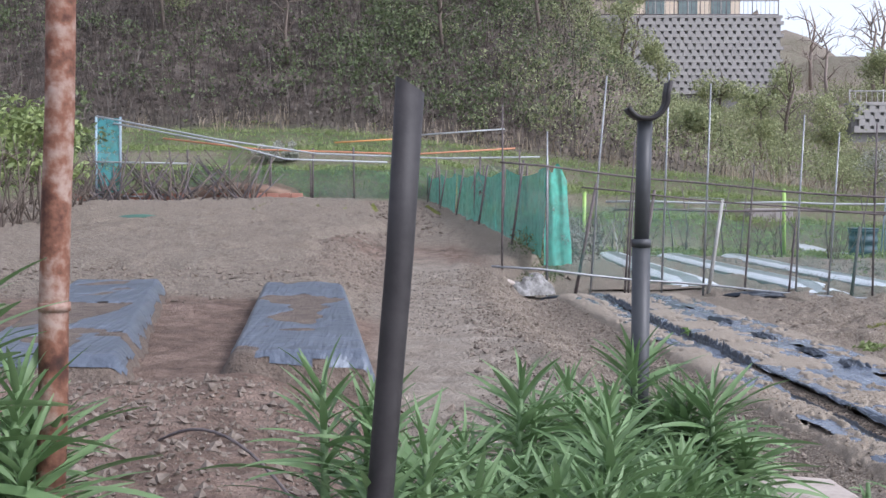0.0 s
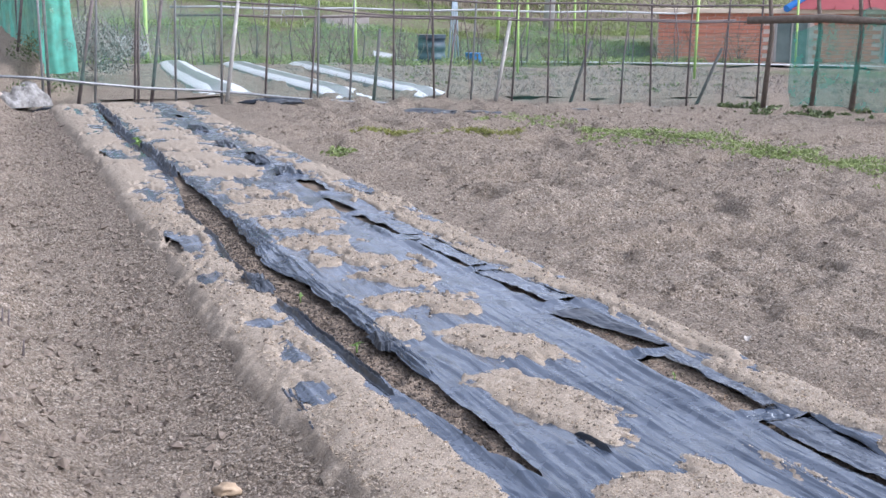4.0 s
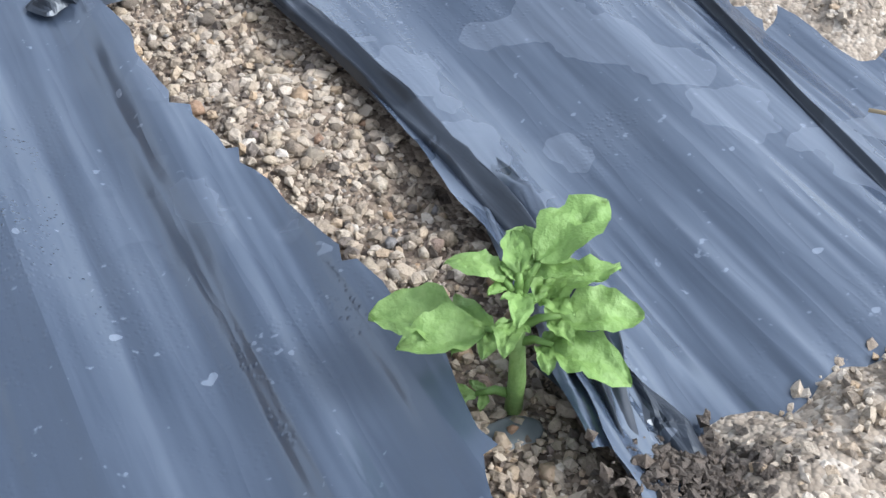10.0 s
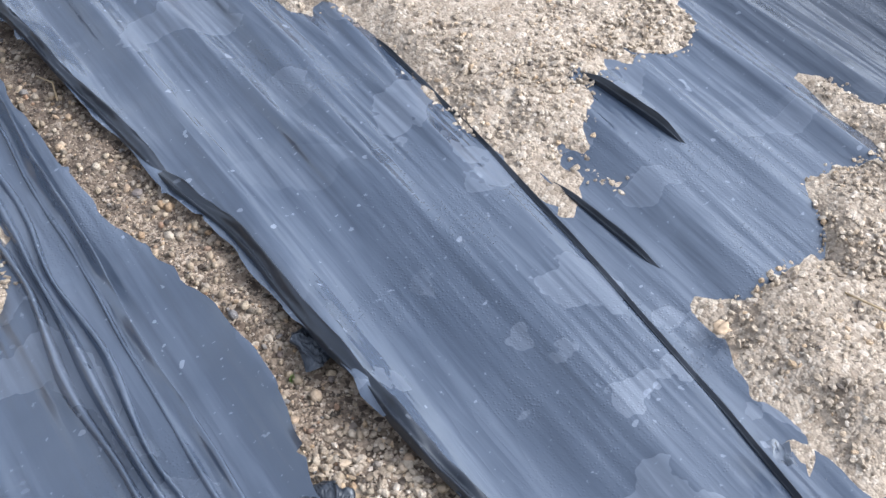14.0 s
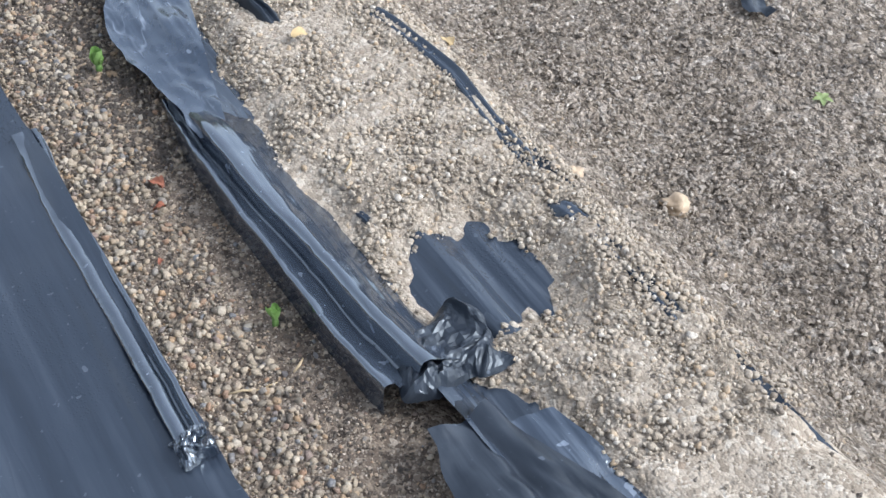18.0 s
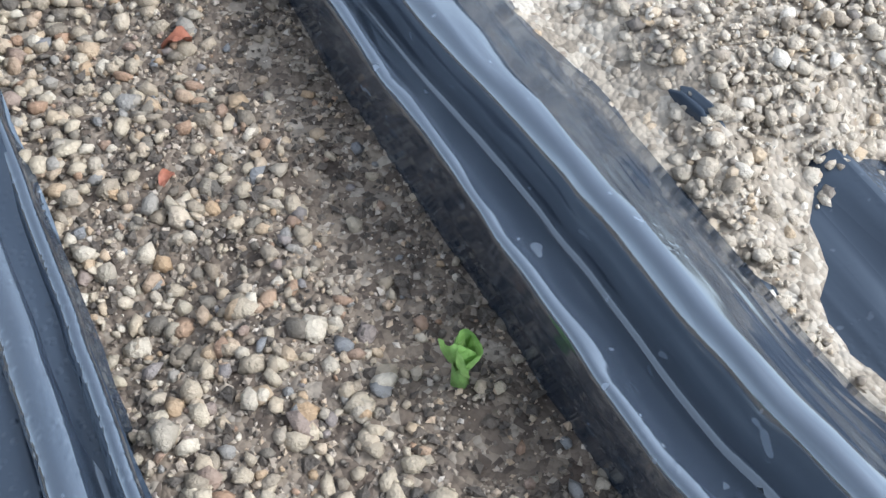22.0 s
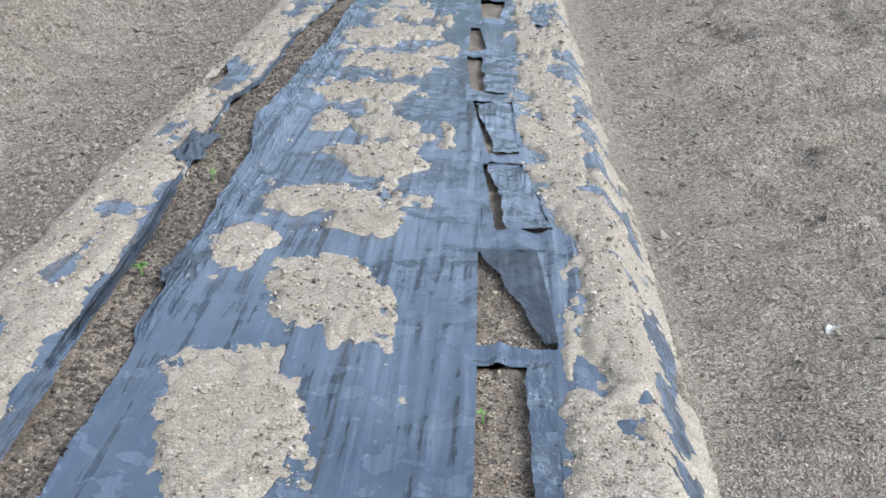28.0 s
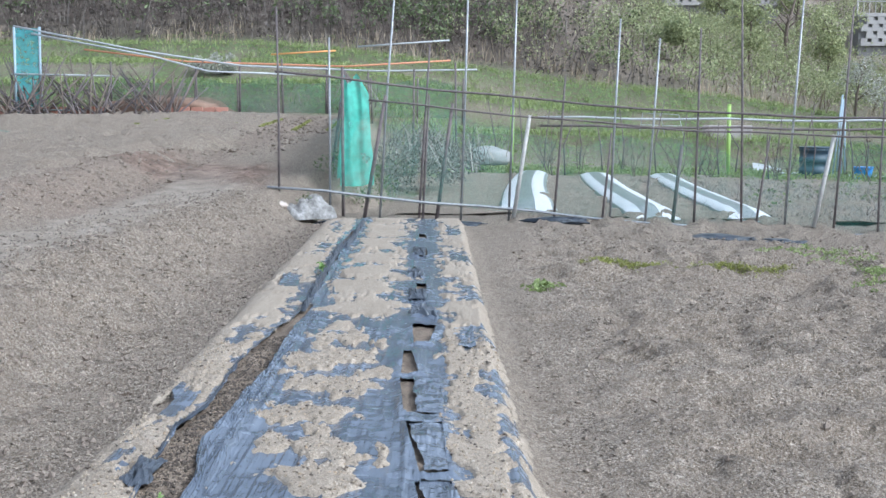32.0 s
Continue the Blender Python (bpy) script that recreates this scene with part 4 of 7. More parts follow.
strip_fold([(0.020, 2.65), (0.045, 2.49)], 0.003, 0.006, "ridge", 0.2, 65, CREASED, "", 0.009)
strip_fold([(-0.09, 2.55), (-0.075, 2.38)], 0.0025, 0.005, "ridge", 0.2, 66, CREASED, "", 0.006)
strip_fold([(-0.16, 4.1), (-0.13, 3.88)], 0.009, 0.008, "pleats", 0.2, 67, CREASED, "", 0.014)
strip_fold([(-0.315, 2.14), (-0.335, 2.02), (-0.355, 1.96)], 0.016, 0.014, "ridge", 0.5, 68)
crumpled_end(-0.445, 2.33, 0.020, 0.022, 0.009, 69)
crumpled_end(-0.338, 1.975, 0.016, 0.03, 0.007, 70)
crumpled_end(-0.375, 2.47, 0.016, 0.02, 0.007, 71)
strip_fold([(-0.60, 4.6), (-0.615, 5.2), (-0.655, 6.0), (-0.68, 6.5)], 0.017, 0.018, "ridge", 0.25, 72, CREASED)
strip_fold([(-0.585, 4.75), (-0.60, 5.4), (-0.63, 5.95)], 0.010, 0.016, "ridge", 0.3, 73, CREASED)
strip_fold([(-0.68, 6.6), (-0.70, 7.1), (-0.64, 7.7), (-0.66, 8.9)], 0.012, 0.018, "ridge", 0.4, 74, CREASED)
crumpled_end(-0.675, 6.42, 0.06, 0.14, 0.05, 75)
crumpled_end(-0.42, 5.25, 0.05, 0.12, 0.04, 76)
strip_fold([(-0.40, 4.75), (-0.41, 5.6), (-0.43, 6.4), (-0.50, 6.9), (-0.45, 7.9)], 0.03, 0.014, "pleats", 0.2, 77)
strip_fold([(-0.36, 4.9), (-0.37, 6.0), (-0.40, 7.2), (-0.39, 8.8)], 0.028, 0.014, "pleats", 0.2, 78)
strip_fold([(-0.44, 7.2), (-0.42, 8.2), (-0.40, 9.4), (-0.38, 10.5)], 0.03, 0.018, "pleats", 0.2, 79)
strip_fold([(-0.46, 10.4), (-0.47, 12.0), (-0.50, 13.5), (-0.50, 14.6)], 0.035, 0.05, "ridge", 0.6, 80, CREASED)
strip_fold([(-0.44, 14.5), (-0.42, 16.0), (-0.42, 17.4)], 0.035, 0.05, "ridge", 0.6, 81, CREASED)
strip_fold([(-0.92, 4.4), (-0.93, 4.9)], 0.03, 0.02, "pleats", 0.4, 82)


# ---- loose grains ----
def icosa():
    bm = bmesh.new()
    bmesh.ops.create_icosphere(bm, subdivisions=1, radius=1.0)
    bm.verts.ensure_lookup_table()
    v, f = np.array([x.co[:] for x in bm.verts]), np.array([[x.index for x in a.verts] for a in bm.faces])
    bm.free()
    return v, f


GRAIN_V, GRAIN_F = icosa()
CRUMB_V = np.array([(1, 0, 0), (-1, 0, 0), (0, 1, 0), (0, -1, 0), (0, 0, 1), (0, 0, -1)], float)
CRUMB_F = np.array([(0, 2, 4), (2, 1, 4), (1, 3, 4), (3, 0, 4), (2, 0, 5), (1, 2, 5), (3, 1, 5), (0, 3, 5)])


def grain_material(name, tones):
    m, nt, bsdf = material(name)
    geo = nt.nodes.new("ShaderNodeNewGeometry")
    col = ramp(nt, geo.outputs["Random Per Island"], [(k / (len(tones) - 1), c) for k, c in enumerate(tones)])
    co = coords(nt)
    fine = noise_node(nt, co, 380.0, 4.0, 0.65)
    col = mixc(nt, math_node(nt, "MULTIPLY", fine, 0.34), col, (0.20, 0.165, 0.125))
    nt.links.new(col, bsdf.inputs["Base Color"])
    bsdf.inputs["Roughness"].default_value = 0.7
    bump(nt, bsdf, fine, 0.9, 0.0022)
    return m


PALE_GRAIN = grain_material("pale_granite_grains", [(0.20, 0.160, 0.115), (0.30, 0.245, 0.178), (0.38, 0.318, 0.240), (0.44, 0.378, 0.295), (0.38, 0.275, 0.165), (0.54, 0.485, 0.41), (0.41, 0.348, 0.268), (0.33, 0.272, 0.20), (0.46, 0.398, 0.315), (0.29, 0.232, 0.168), (0.12, 0.10, 0.085)])
DARK_GRAIN = grain_material("brown_soil_grains", [(0.03, 0.023, 0.018), (0.15, 0.117, 0.088), (0.24, 0.19, 0.142), (0.34, 0.276, 0.208), (0.38, 0.27, 0.17), (0.48, 0.42, 0.35), (0.28, 0.222, 0.165), (0.10, 0.076, 0.058), (0.05, 0.04, 0.031)])
FIELD_GRAIN = grain_material("field_soil_grains", [(0.035, 0.027, 0.021), (0.13, 0.105, 0.080), (0.21, 0.175, 0.136), (0.27, 0.228, 0.18), (0.17, 0.137, 0.105), (0.36, 0.312, 0.255), (0.08, 0.063, 0.049), (0.19, 0.155, 0.12), (0.11, 0.088, 0.067)])
SLIT_STONE = grain_material("mixed_slit_stones", [(0.035, 0.029, 0.025), (0.29, 0.230, 0.158), (0.40, 0.330, 0.235), (0.31, 0.20, 0.105), (0.47, 0.41, 0.32), (0.19, 0.146, 0.10), (0.34, 0.278, 0.195), (0.14, 0.145, 0.153), (0.26, 0.148, 0.082), (0.40, 0.335, 0.24), (0.045, 0.037, 0.031)])
rng = np.random.default_rng(7)


def grains(name, x, y, z, size, mat, label, category="gravel", fine=False, worn=False):
    """One object of many small irregular stones."""
    n = len(x)
    gv, gf = (CRUMB_V, CRUMB_F) if fine else (GRAIN_V, GRAIN_F)
    sc = size[:, None] * rng.uniform(0.55, 1.2, (n, 3)) * [1, 1, 0.75]
    a, b = rng.uniform(0, 6.283, n), rng.uniform(-0.7, 0.7, n)
    wob = rng.uniform(0.62, 1.28, (n, len(gv), 1))
    v = gv[None] * wob * sc[:, None]
    ca, sa, cb, sb = np.cos(a)[:, None], np.sin(a)[:, None], np.cos(b)[:, None], np.sin(b)[:, None]
    X, Y, Z = v[..., 0], v[..., 1], v[..., 2]
    Y, Z = Y * cb - Z * sb, Y * sb + Z * cb
    X, Y = X * ca - Y * sa, X * sa + Y * ca
    v = np.stack([X + x[:, None], Y + y[:, None], Z + (z + 0.25 * size)[:, None]], -1).reshape(-1, 3)
    f = (gf[None] + len(gv) * np.arange(n)[:, None, None]).reshape(-1, 3)
    return tagged(new(name, mesh_of(name, v, f, mat, worn)), label, category, kind="stuff")


def sizes(n, low, high, power=2.5):
    return low + (high - low) * rng.random(n) ** power


def scatter_on_sand(n, s0, s1, low, high, u0=-0.98, u1=0.98, power=2.5):
    u, s = rng.uniform(u0, u1, n), rng.uniform(s0, s1, n)
    z, d = sand_surface(u, s)
    ok = (u < 0.9 + 0.05 * smooth(4, 5, s)) & (u > -0.94) & (d < 0.006) & (cuts(u, s) > 0.003) & ((d < 0) | (rng.random(n) < 0.35))
    u, s, z = u[ok], s[ok], z[ok]
    return u + centre(s), s, z, sizes(len(u), low, high, power)


def scatter_in_slits(n, u0, u1, s0, s1, low, high, power=2.5):
    u, s = rng.uniform(u0, u1, n), rng.uniform(s0, s1, n)
    ok = cuts(u, s) < 0.0
    u, s = u[ok], s[ok]
    return u + centre(s), s, slit_soil(u, s), sizes(len(u), low, high, power)


def joined(*sets):
    return [np.concatenate(a) for a in zip(*sets)]


grains("sand_grains", *joined(scatter_on_sand(30000, 1.85, 3.3, 0.0012, 0.0030), scatter_on_sand(26000, 2.25, 3.1, 0.0009, 0.0024, 0.62, 0.92), scatter_on_sand(26000, 3.2, 5.0, 0.002, 0.0050), scatter_on_sand(20000, 5.0, 9.5, 0.004, 0.010)),
       PALE_GRAIN, "pale coarse sand grains lying on the film", fine=True)
grains("small_stones", *joined(scatter_on_sand(46000, 1.85, 2.75, 0.0014, 0.0046, -0.9, 0.5, 1.9), scatter_on_sand(7000, 2.75, 3.3, 0.0018, 0.0050, -0.9, 0.5, 1.9), scatter_on_sand(9000, 3.1, 4.6, 0.0025, 0.0065)), PALE_GRAIN, "pale small stones among the sand on the film")
grains("side_stones", *scatter_on_sand(17000, 2.2, 3.25, 0.0013, 0.0044, 0.62, 0.95, 1.9), PALE_GRAIN, "pale small stones on the sand beside the east row", worn=True)
grains("soil_grains", *joined(scatter_in_slits(25000, 0.46, 0.63, 2.25, 3.12, 0.0005, 0.0021), scatter_in_slits(14000, -0.48, -0.33, 1.93, 3.3, 0.0008, 0.0026),
                              scatter_in_slits(3500, 0.45, 0.68, 3.2, 5.6, 0.0015, 0.004), scatter_in_slits(6000, -0.70, -0.38, 3.7, 9.0, 0.003, 0.006)),
       DARK_GRAIN, "brown and pale soil grains in the slits of the film", fine=True)
grains("slit_stones", *joined(scatter_in_slits(4300, 0.46, 0.555, 2.25, 3.12, 0.0012, 0.0052, 1.9), scatter_in_slits(1000, 0.54, 0.63, 2.25, 3.12, 0.0010, 0.0034), scatter_in_slits(1800, 0.46, 0.63, 2.70, 3.12, 0.0014, 0.0052), scatter_in_slits(2600, -0.48, -0.33, 1.93, 3.3, 0.0016, 0.0058, 2.2), scatter_in_slits(900, 0.45, 0.68, 3.2, 5.6, 0.003, 0.008)),
       SLIT_STONE, "small tan and grey stones in the slits of the film", worn=True)


grains("pale_slit_stones", *scatter_in_slits(4000, -0.48, -0.33, 1.93, 2.4, 0.0012, 0.0050, 2.2), PALE_GRAIN, "pale stones in the slit beside the potato plant")
grains("peat_crumbs", *joined(scatter_in_slits(6500, 0.46, 0.63, 2.72, 3.12, 0.0012, 0.0050), scatter_in_slits(2600, 0.46, 0.63, 2.3, 2.75, 0.0008, 0.0036), scatter_in_slits(3200, 0.45, 0.68, 3.2, 5.6, 0.0018, 0.007),
                              scatter_in_slits(700, -0.48, -0.33, 1.93, 3.3, 0.0012, 0.0045), scatter_in_slits(9000, -0.70, -0.38, 3.8, 9.5, 0.003, 0.013)),
       grain_material("dark_peat_crumbs", [(0.018, 0.013, 0.010), (0.045, 0.033, 0.025), (0.028, 0.021, 0.016), (0.075, 0.054, 0.039)]), "dark crumbs of damp soil in the slits of the film", "soil", fine=True)


def peat_heap(n, u0, s0, ru, rs):
    u, s = u0 + ru * rng.normal(size=n), s0 + rs * rng.normal(size=n)
    z = sand_surface(u, s)[0] + 0.010 * np.exp(-((u - u0) / ru) ** 2 - ((s - s0) / rs) ** 2)
    return u + centre(s), s, z, sizes(n, 0.0010, 0.0042)


grains("peat_heap", *peat_heap(700, -0.333, 1.942, 0.014, 0.010), bpy.data.materials["dark_peat_crumbs"], "little heap of dark damp peat beside the plant", "soil", fine=True)
grains("dark_crumbs", *joined(scatter_on_sand(1500, 1.85, 3.3, 0.0012, 0.0042), scatter_on_sand(4200, 3.0, 5.2, 0.0015, 0.007), scatter_on_sand(2400, 5.0, 9.5, 0.004, 0.013)),
       grain_material("brown_crumbs", [(0.03, 0.023, 0.018), (0.09, 0.068, 0.052), (0.05, 0.038, 0.030), (0.14, 0.108, 0.082)]), "dark soil crumbs scattered over the pale sand", "soil", fine=True)


def scatter_on_ground(n, x0, x1, y0, y1, low, high, power=3.0):
    x, y = rng.uniform(x0, x1, n), rng.uniform(y0, y1, n)
    ok = np.abs(x - centre(y)) > 1.0
    x, y = x[ok], y[ok]
    return x, y, land(x, y) + clods(x, y), sizes(len(x), low, high, power)


def beside_bed(n, u0, u1, low, high, fade=False):
    """Grains on the slope at the bed's east side."""
    u, s = u0 + (u1 - u0) * rng.random(n) ** (2.0 if fade else 1.0), rng.uniform(2.2, 5.2, n)
    x = u + centre(s)
    return x, s, np.maximum(land(x, s) + clods(x, s), bed_top(u, s) - 0.02) + 0.003, sizes(n, low, high, 2.0)


grains("spilled_sand", *beside_bed(9000, 0.90, 1.16, 0.0014, 0.0040, True), PALE_GRAIN, "pale sand spilled down the side of the bed", "sand", fine=True)
def west_flank(n, low, high):
    u, s = -0.93 - 0.62 * rng.random(n) ** 1.6, rng.uniform(2.4, 12.5, n)
    x = u + centre(s)
    return x, s, np.maximum(land(x, s) + clods(x, s), bed_top(u, s) - 0.012) + 0.002, sizes(n, low, high, 2.0)


grains("west_spill", *west_flank(18000, 0.003, 0.010), grain_material("spilled_sand_grains", [(0.05, 0.040, 0.032), (0.21, 0.175, 0.138), (0.29, 0.245, 0.198), (0.36, 0.31, 0.25), (0.25, 0.208, 0.165), (0.42, 0.37, 0.31), (0.15, 0.12, 0.095), (0.30, 0.255, 0.205)]), "pale sand and crumbs spilled down the west side of the bed", "sand", fine=True)
CLOD = plain("red_brown_clods", [(0.10, 0.080, 0.063), (0.19, 0.155, 0.125), (0.29, 0.245, 0.20)], 30, 0.95, 0.6, 90, 0.004, vary=0.2)
NEAR_GRAIN = grain_material("greyish_field_gravel", [(0.05, 0.040, 0.032), (0.22, 0.178, 0.138), (0.33, 0.278, 0.222), (0.42, 0.36, 0.295), (0.27, 0.224, 0.175), (0.50, 0.445, 0.375), (0.12, 0.096, 0.075), (0.31, 0.26, 0.208), (0.18, 0.146, 0.113)])
grains("furrow_gravel", *joined(scatter_on_ground(23000, 4.4, 5.5, 2.3, 4.9, 0.0024, 0.0062, 1.8), beside_bed(14000, 0.93, 1.5, 0.0020, 0.0055)), NEAR_GRAIN, "coarse greyish gravel on the soil beside the bed", fine=True)
grains("field_grains", *joined(scatter_on_ground(7000, 5.0, 8.0, 4.6, 8.0, 0.003, 0.010), scatter_on_ground(6000, -2.6, 1.4, 2.4, 6.0, 0.003, 0.012), scatter_on_ground(11000, 4.4, 8.6, 4.9, 12, 0.004, 0.016, 2.4), scatter_on_ground(5000, 5.0, 11.0, 10, 18, 0.008, 0.024, 2.4), scatter_on_ground(12000, 0.3, 2.9, 2.5, 11, 0.0035, 0.014, 2.4), scatter_on_ground(7000, -0.6, 2.4, 10, 18.5, 0.007, 0.022, 2.4)),
       FIELD_GRAIN, "small stones and crumbs strewn over the field soil", fine=True)
grains("soil_clods", *joined(scatter_on_ground(2600, 4.4, 12, 6.0, 18, 0.008, 0.04, 4), scatter_on_ground(2600, -6, -0.7, 10.5, 20, 0.010, 0.04, 3), scatter_on_ground(6000, 0.2, 2.4, 3.5, 18, 0.007, 0.034, 3), scatter_on_ground(4500, -2.6, 0.6, 2.4, 6.0, 0.006, 0.034, 3), scatter_on_ground(5000, -7.5, -0.8, 13, 26, 0.012, 0.05, 2.5), scatter_on_ground(3500, -11, 0, 24, 40, 0.02, 0.08, 2.5)),
       CLOD, "crumbled clods of brown soil on the bank and the beds", "clods", fine=True)


# ---- plants in the bed ----
def blade(length, width, droop, cup=0.25, n=8, m=5, curl=0.0):
    """A leaf along +y that narrows to a tip, arches down and is folded along its middle."""
    K, V = np.meshgrid(np.linspace(0, 1, n), np.linspace(-1, 1, m), indexing="ij")
    w = width * 0.5 * np.sin(np.clip(K * 0.93 + 0.07, 0, 1) * math.pi) ** 0.75
    ang = droop * K
    Y = length * K * np.cos(ang * 0.6)
    Z = length * K * np.sin(0.35 - ang) + cup * w * np.abs(V) + curl * width * np.sin(V * 5 + K * 9) * 0.1
    return V * w, Y, Z


def blade_mesh(name, mat, length, width, droop, cup=0.25, curl=0.0, n=8):
    X, Y, Z = blade(length, width, droop, cup, n, 5, curl)
    return grid_mesh(name, X, Y, Z, mat)


def sprout(u, s, height, leaves, seed, label, z=0.0):
    """A young potato plant: a juicy stem with broad crinkled leaves."""
    r = random.Random(seed)
    ob = thing("potato_sprout", label, "plant", "potato sprouts", at=(u + centre(s), s, z))
    top = Vector((r.uniform(-0.1, 0.1) * height, r.uniform(-0.1, 0.1) * height, height * 0.72))
    part("stem", tube([(0, 0, -0.01), top * 0.5 + Vector((0, 0, 0)), top], [height * 0.075, height * 0.07, height * 0.04], SPROUT, 8), ob)
    for k in range(leaves):
        size = height * r.uniform(0.42, 0.62) * (0.75 if height < 0.02 else 1.0) * (0.6 if k % 3 == 2 else 1.0)
        leaf = part("leaf", blade_mesh("leaf", SPROUT, size, size * 0.5, r.uniform(0.5, 1.2), 0.4, 1.6, 12), ob)
        leaf.matrix_basis = pose(*(top * r.uniform(0.55, 1.0)), r.uniform(22, 72) if height > 0.03 else r.uniform(48, 84), r.uniform(-22, 22), k * 360 / leaves * 1.618 + r.uniform(-20, 20))
    return ob


def bud(u, s, height, seed, label, z=0.0):
    """A shoot that just breaks the soil: a few cupped leaves still folded round each other."""
    r = random.Random(seed)
    ob = thing("potato_sprout", label, "plant", "potato sprouts", at=(u + centre(s), s, z))
    part("stem", tube([(0, 0, -0.01), (0, 0.001, height * 0.45)], [height * 0.20, height * 0.15], SPROUT, 8), ob)
    for k in range(5):
        size = height * r.uniform(0.75, 1.05)
        K, V = np.meshgrid(np.linspace(0, 1, 9), np.linspace(-1, 1, 7), indexing="ij")
        w = size * 0.36 * np.sin(math.pi * np.clip(K * 0.86 + 0.10, 0, 1)) ** 0.6 * (1 + 0.12 * vn(K * 6, V * 3, seed + k))
        leaf = part("leaf", grid_mesh("leaf", w * np.sin(V * 1.25), size * K, w * (1 - np.cos(V * 1.25)) + 0.35 * size * K ** 2, SPROUT), ob)
        leaf.matrix_basis = pose(0, 0, height * 0.18, r.uniform(40, 66), r.uniform(-12, 12), 72 * k + r.uniform(-20, 20))
    return ob


def leaflet(name, length, width, seed, droop=0.5):
    """A broad oval leaf, crinkled between its veins."""
    K, V = np.meshgrid(np.linspace(0, 1, 13), np.linspace(-1, 1, 9), indexing="ij")
    w = width * 0.5 * np.sin(math.pi * np.clip(K, 0.02, 0.995) ** 0.85) ** 0.62 * (1 + 0.16 * vn(K * 8, np.sign(V) * 3, seed))
    Z = length * (0.16 * K - droop * 0.5 * K ** 2.2) + 0.45 * w * np.abs(V) ** 1.5 - 0.06 * length * np.abs(np.sin(K * 13 - np.abs(V) * 3)) * np.abs(V) + 0.085 * length * vn(K * 6, V * 3.5, seed + 2)
    return grid_mesh(name, V * w, length * K, Z, SPROUT)


def potato_plant(u, s, height, z, seed):
    """A young potato plant: juicy stem, and leaf stalks that each carry one large and two small leaflets."""
    r = random.Random(seed)
    ob = thing("potato_plant", "young potato plant with bright green crinkled leaves in a slit", "plant", at=(u + centre(s), s, z))
    top = Vector((0.002, 0.008, height * 0.70))
    part("stem", tube([(0, 0, -0.01), (0.001, 0.001, height * 0.3), top], [0.0036, 0.0034, 0.0024], SPROUT, 10), ob)
    for k, (level, turn, rise, reach, size) in enumerate([
            (0.66, 62, 30, 0.26, 0.43), (0.72, 82, 34, 0.18, 0.40), (0.98, -72, 58, 0.20, 0.46), (0.95, 48, 66, 0.16, 0.27), (1.0, 150, 62, 0.10, 0.20), (1.0, -20, 76, 0.14, 0.22),
            (0.88, -92, 36, 0.16, 0.38), (0.78, -114, 28, 0.20, 0.38), (0.68, -142, 26, 0.18, 0.38), (0.90, -30, 46, 0.20, 0.27), (0.26, 80, 18, 0.18, 0.22), (0.82, 140, 50, 0.14, 0.20)]):
        base, a, e = top * level, radians(turn), radians(rise)
        way = Vector((-math.sin(a) * math.cos(e), math.cos(a) * math.cos(e), math.sin(e)))
        end = base + way * height * reach
        stalk = part("leaf", tube([base, base + way * height * reach * 0.5 + Vector((0, 0, 0.03 * height)), end], [0.0021, 0.0017, 0.0011], SPROUT, 6), ob)
        big = part("leaflet", leaflet("leaflet", height * size * 0.9, height * size * 0.58, seed + k, r.uniform(0.4, 0.9)), stalk)
        big.matrix_basis = pose(*end, rise * 0.35 - 4, r.uniform(-14, 14), turn)
        for side in (-1, 1):
            p = base.lerp(end, 0.72)
            little = part("leaflet", leaflet("leaflet", height * size * 0.45, height * size * 0.24, seed + 40 + k, 0.5), stalk)
            little.matrix_basis = pose(*p, rise * 0.4, 0, turn + side * 58)


potato_plant(-0.372, 2.0, 0.087, -0.012, 4)
bud(0.573, 2.490, 0.017, 5, "tiny light green potato shoot just breaking the soil", -0.010)
bud(0.571, 2.888, 0.021, 6, "small pale green potato shoot in bare soil", -0.010)
bud(-0.404, 2.457, 0.010, 7, "tiny light green potato shoot just breaking the soil", -0.008)
sprout(0.482, 4.52, 0.035, 5, 8, "small green potato shoot beside the edge of the film", -0.01)
sprout(-0.541, 5.23, 0.06, 7, 9, "young green potato plant in the slit of the film", -0.01)
sprout(-0.54, 6.13, 0.04, 6, 10, "small green potato shoot in the slit of the film", -0.01)
sprout(-0.50, 12.4, 0.14, 10, 11, "young green potato plant at the far end of the slit", -0.01)


def lump(name, label, category, at, size, mat, rough=0.25, seed=1, subdiv=3):
    """An uneven rounded body: a stone, a bag or a bundle."""
    bm = bmesh.new()
    bmesh.ops.create_icosphere(bm, subdivisions=subdiv, radius=1)
    for v in bm.verts:
        k = 1 + rough * (noise.noise(v.co * 1.6 + Vector((seed, 0, 0))) + 0.5 * abs(noise.noise(v.co * 4.2 + Vector((0, seed, 0)))))
        v.co = Vector((v.co.x * size[0] * k, v.co.y * size[1] * k, max(v.co.z, -0.6) * size[2] * k))
    for f in bm.faces:
        f.smooth = True
    ob = part(name, (bm, mat))
    ob.location = (at[0], at[1], at[2] + size[2] * 0.5)
    return tagged(ob, label, category)


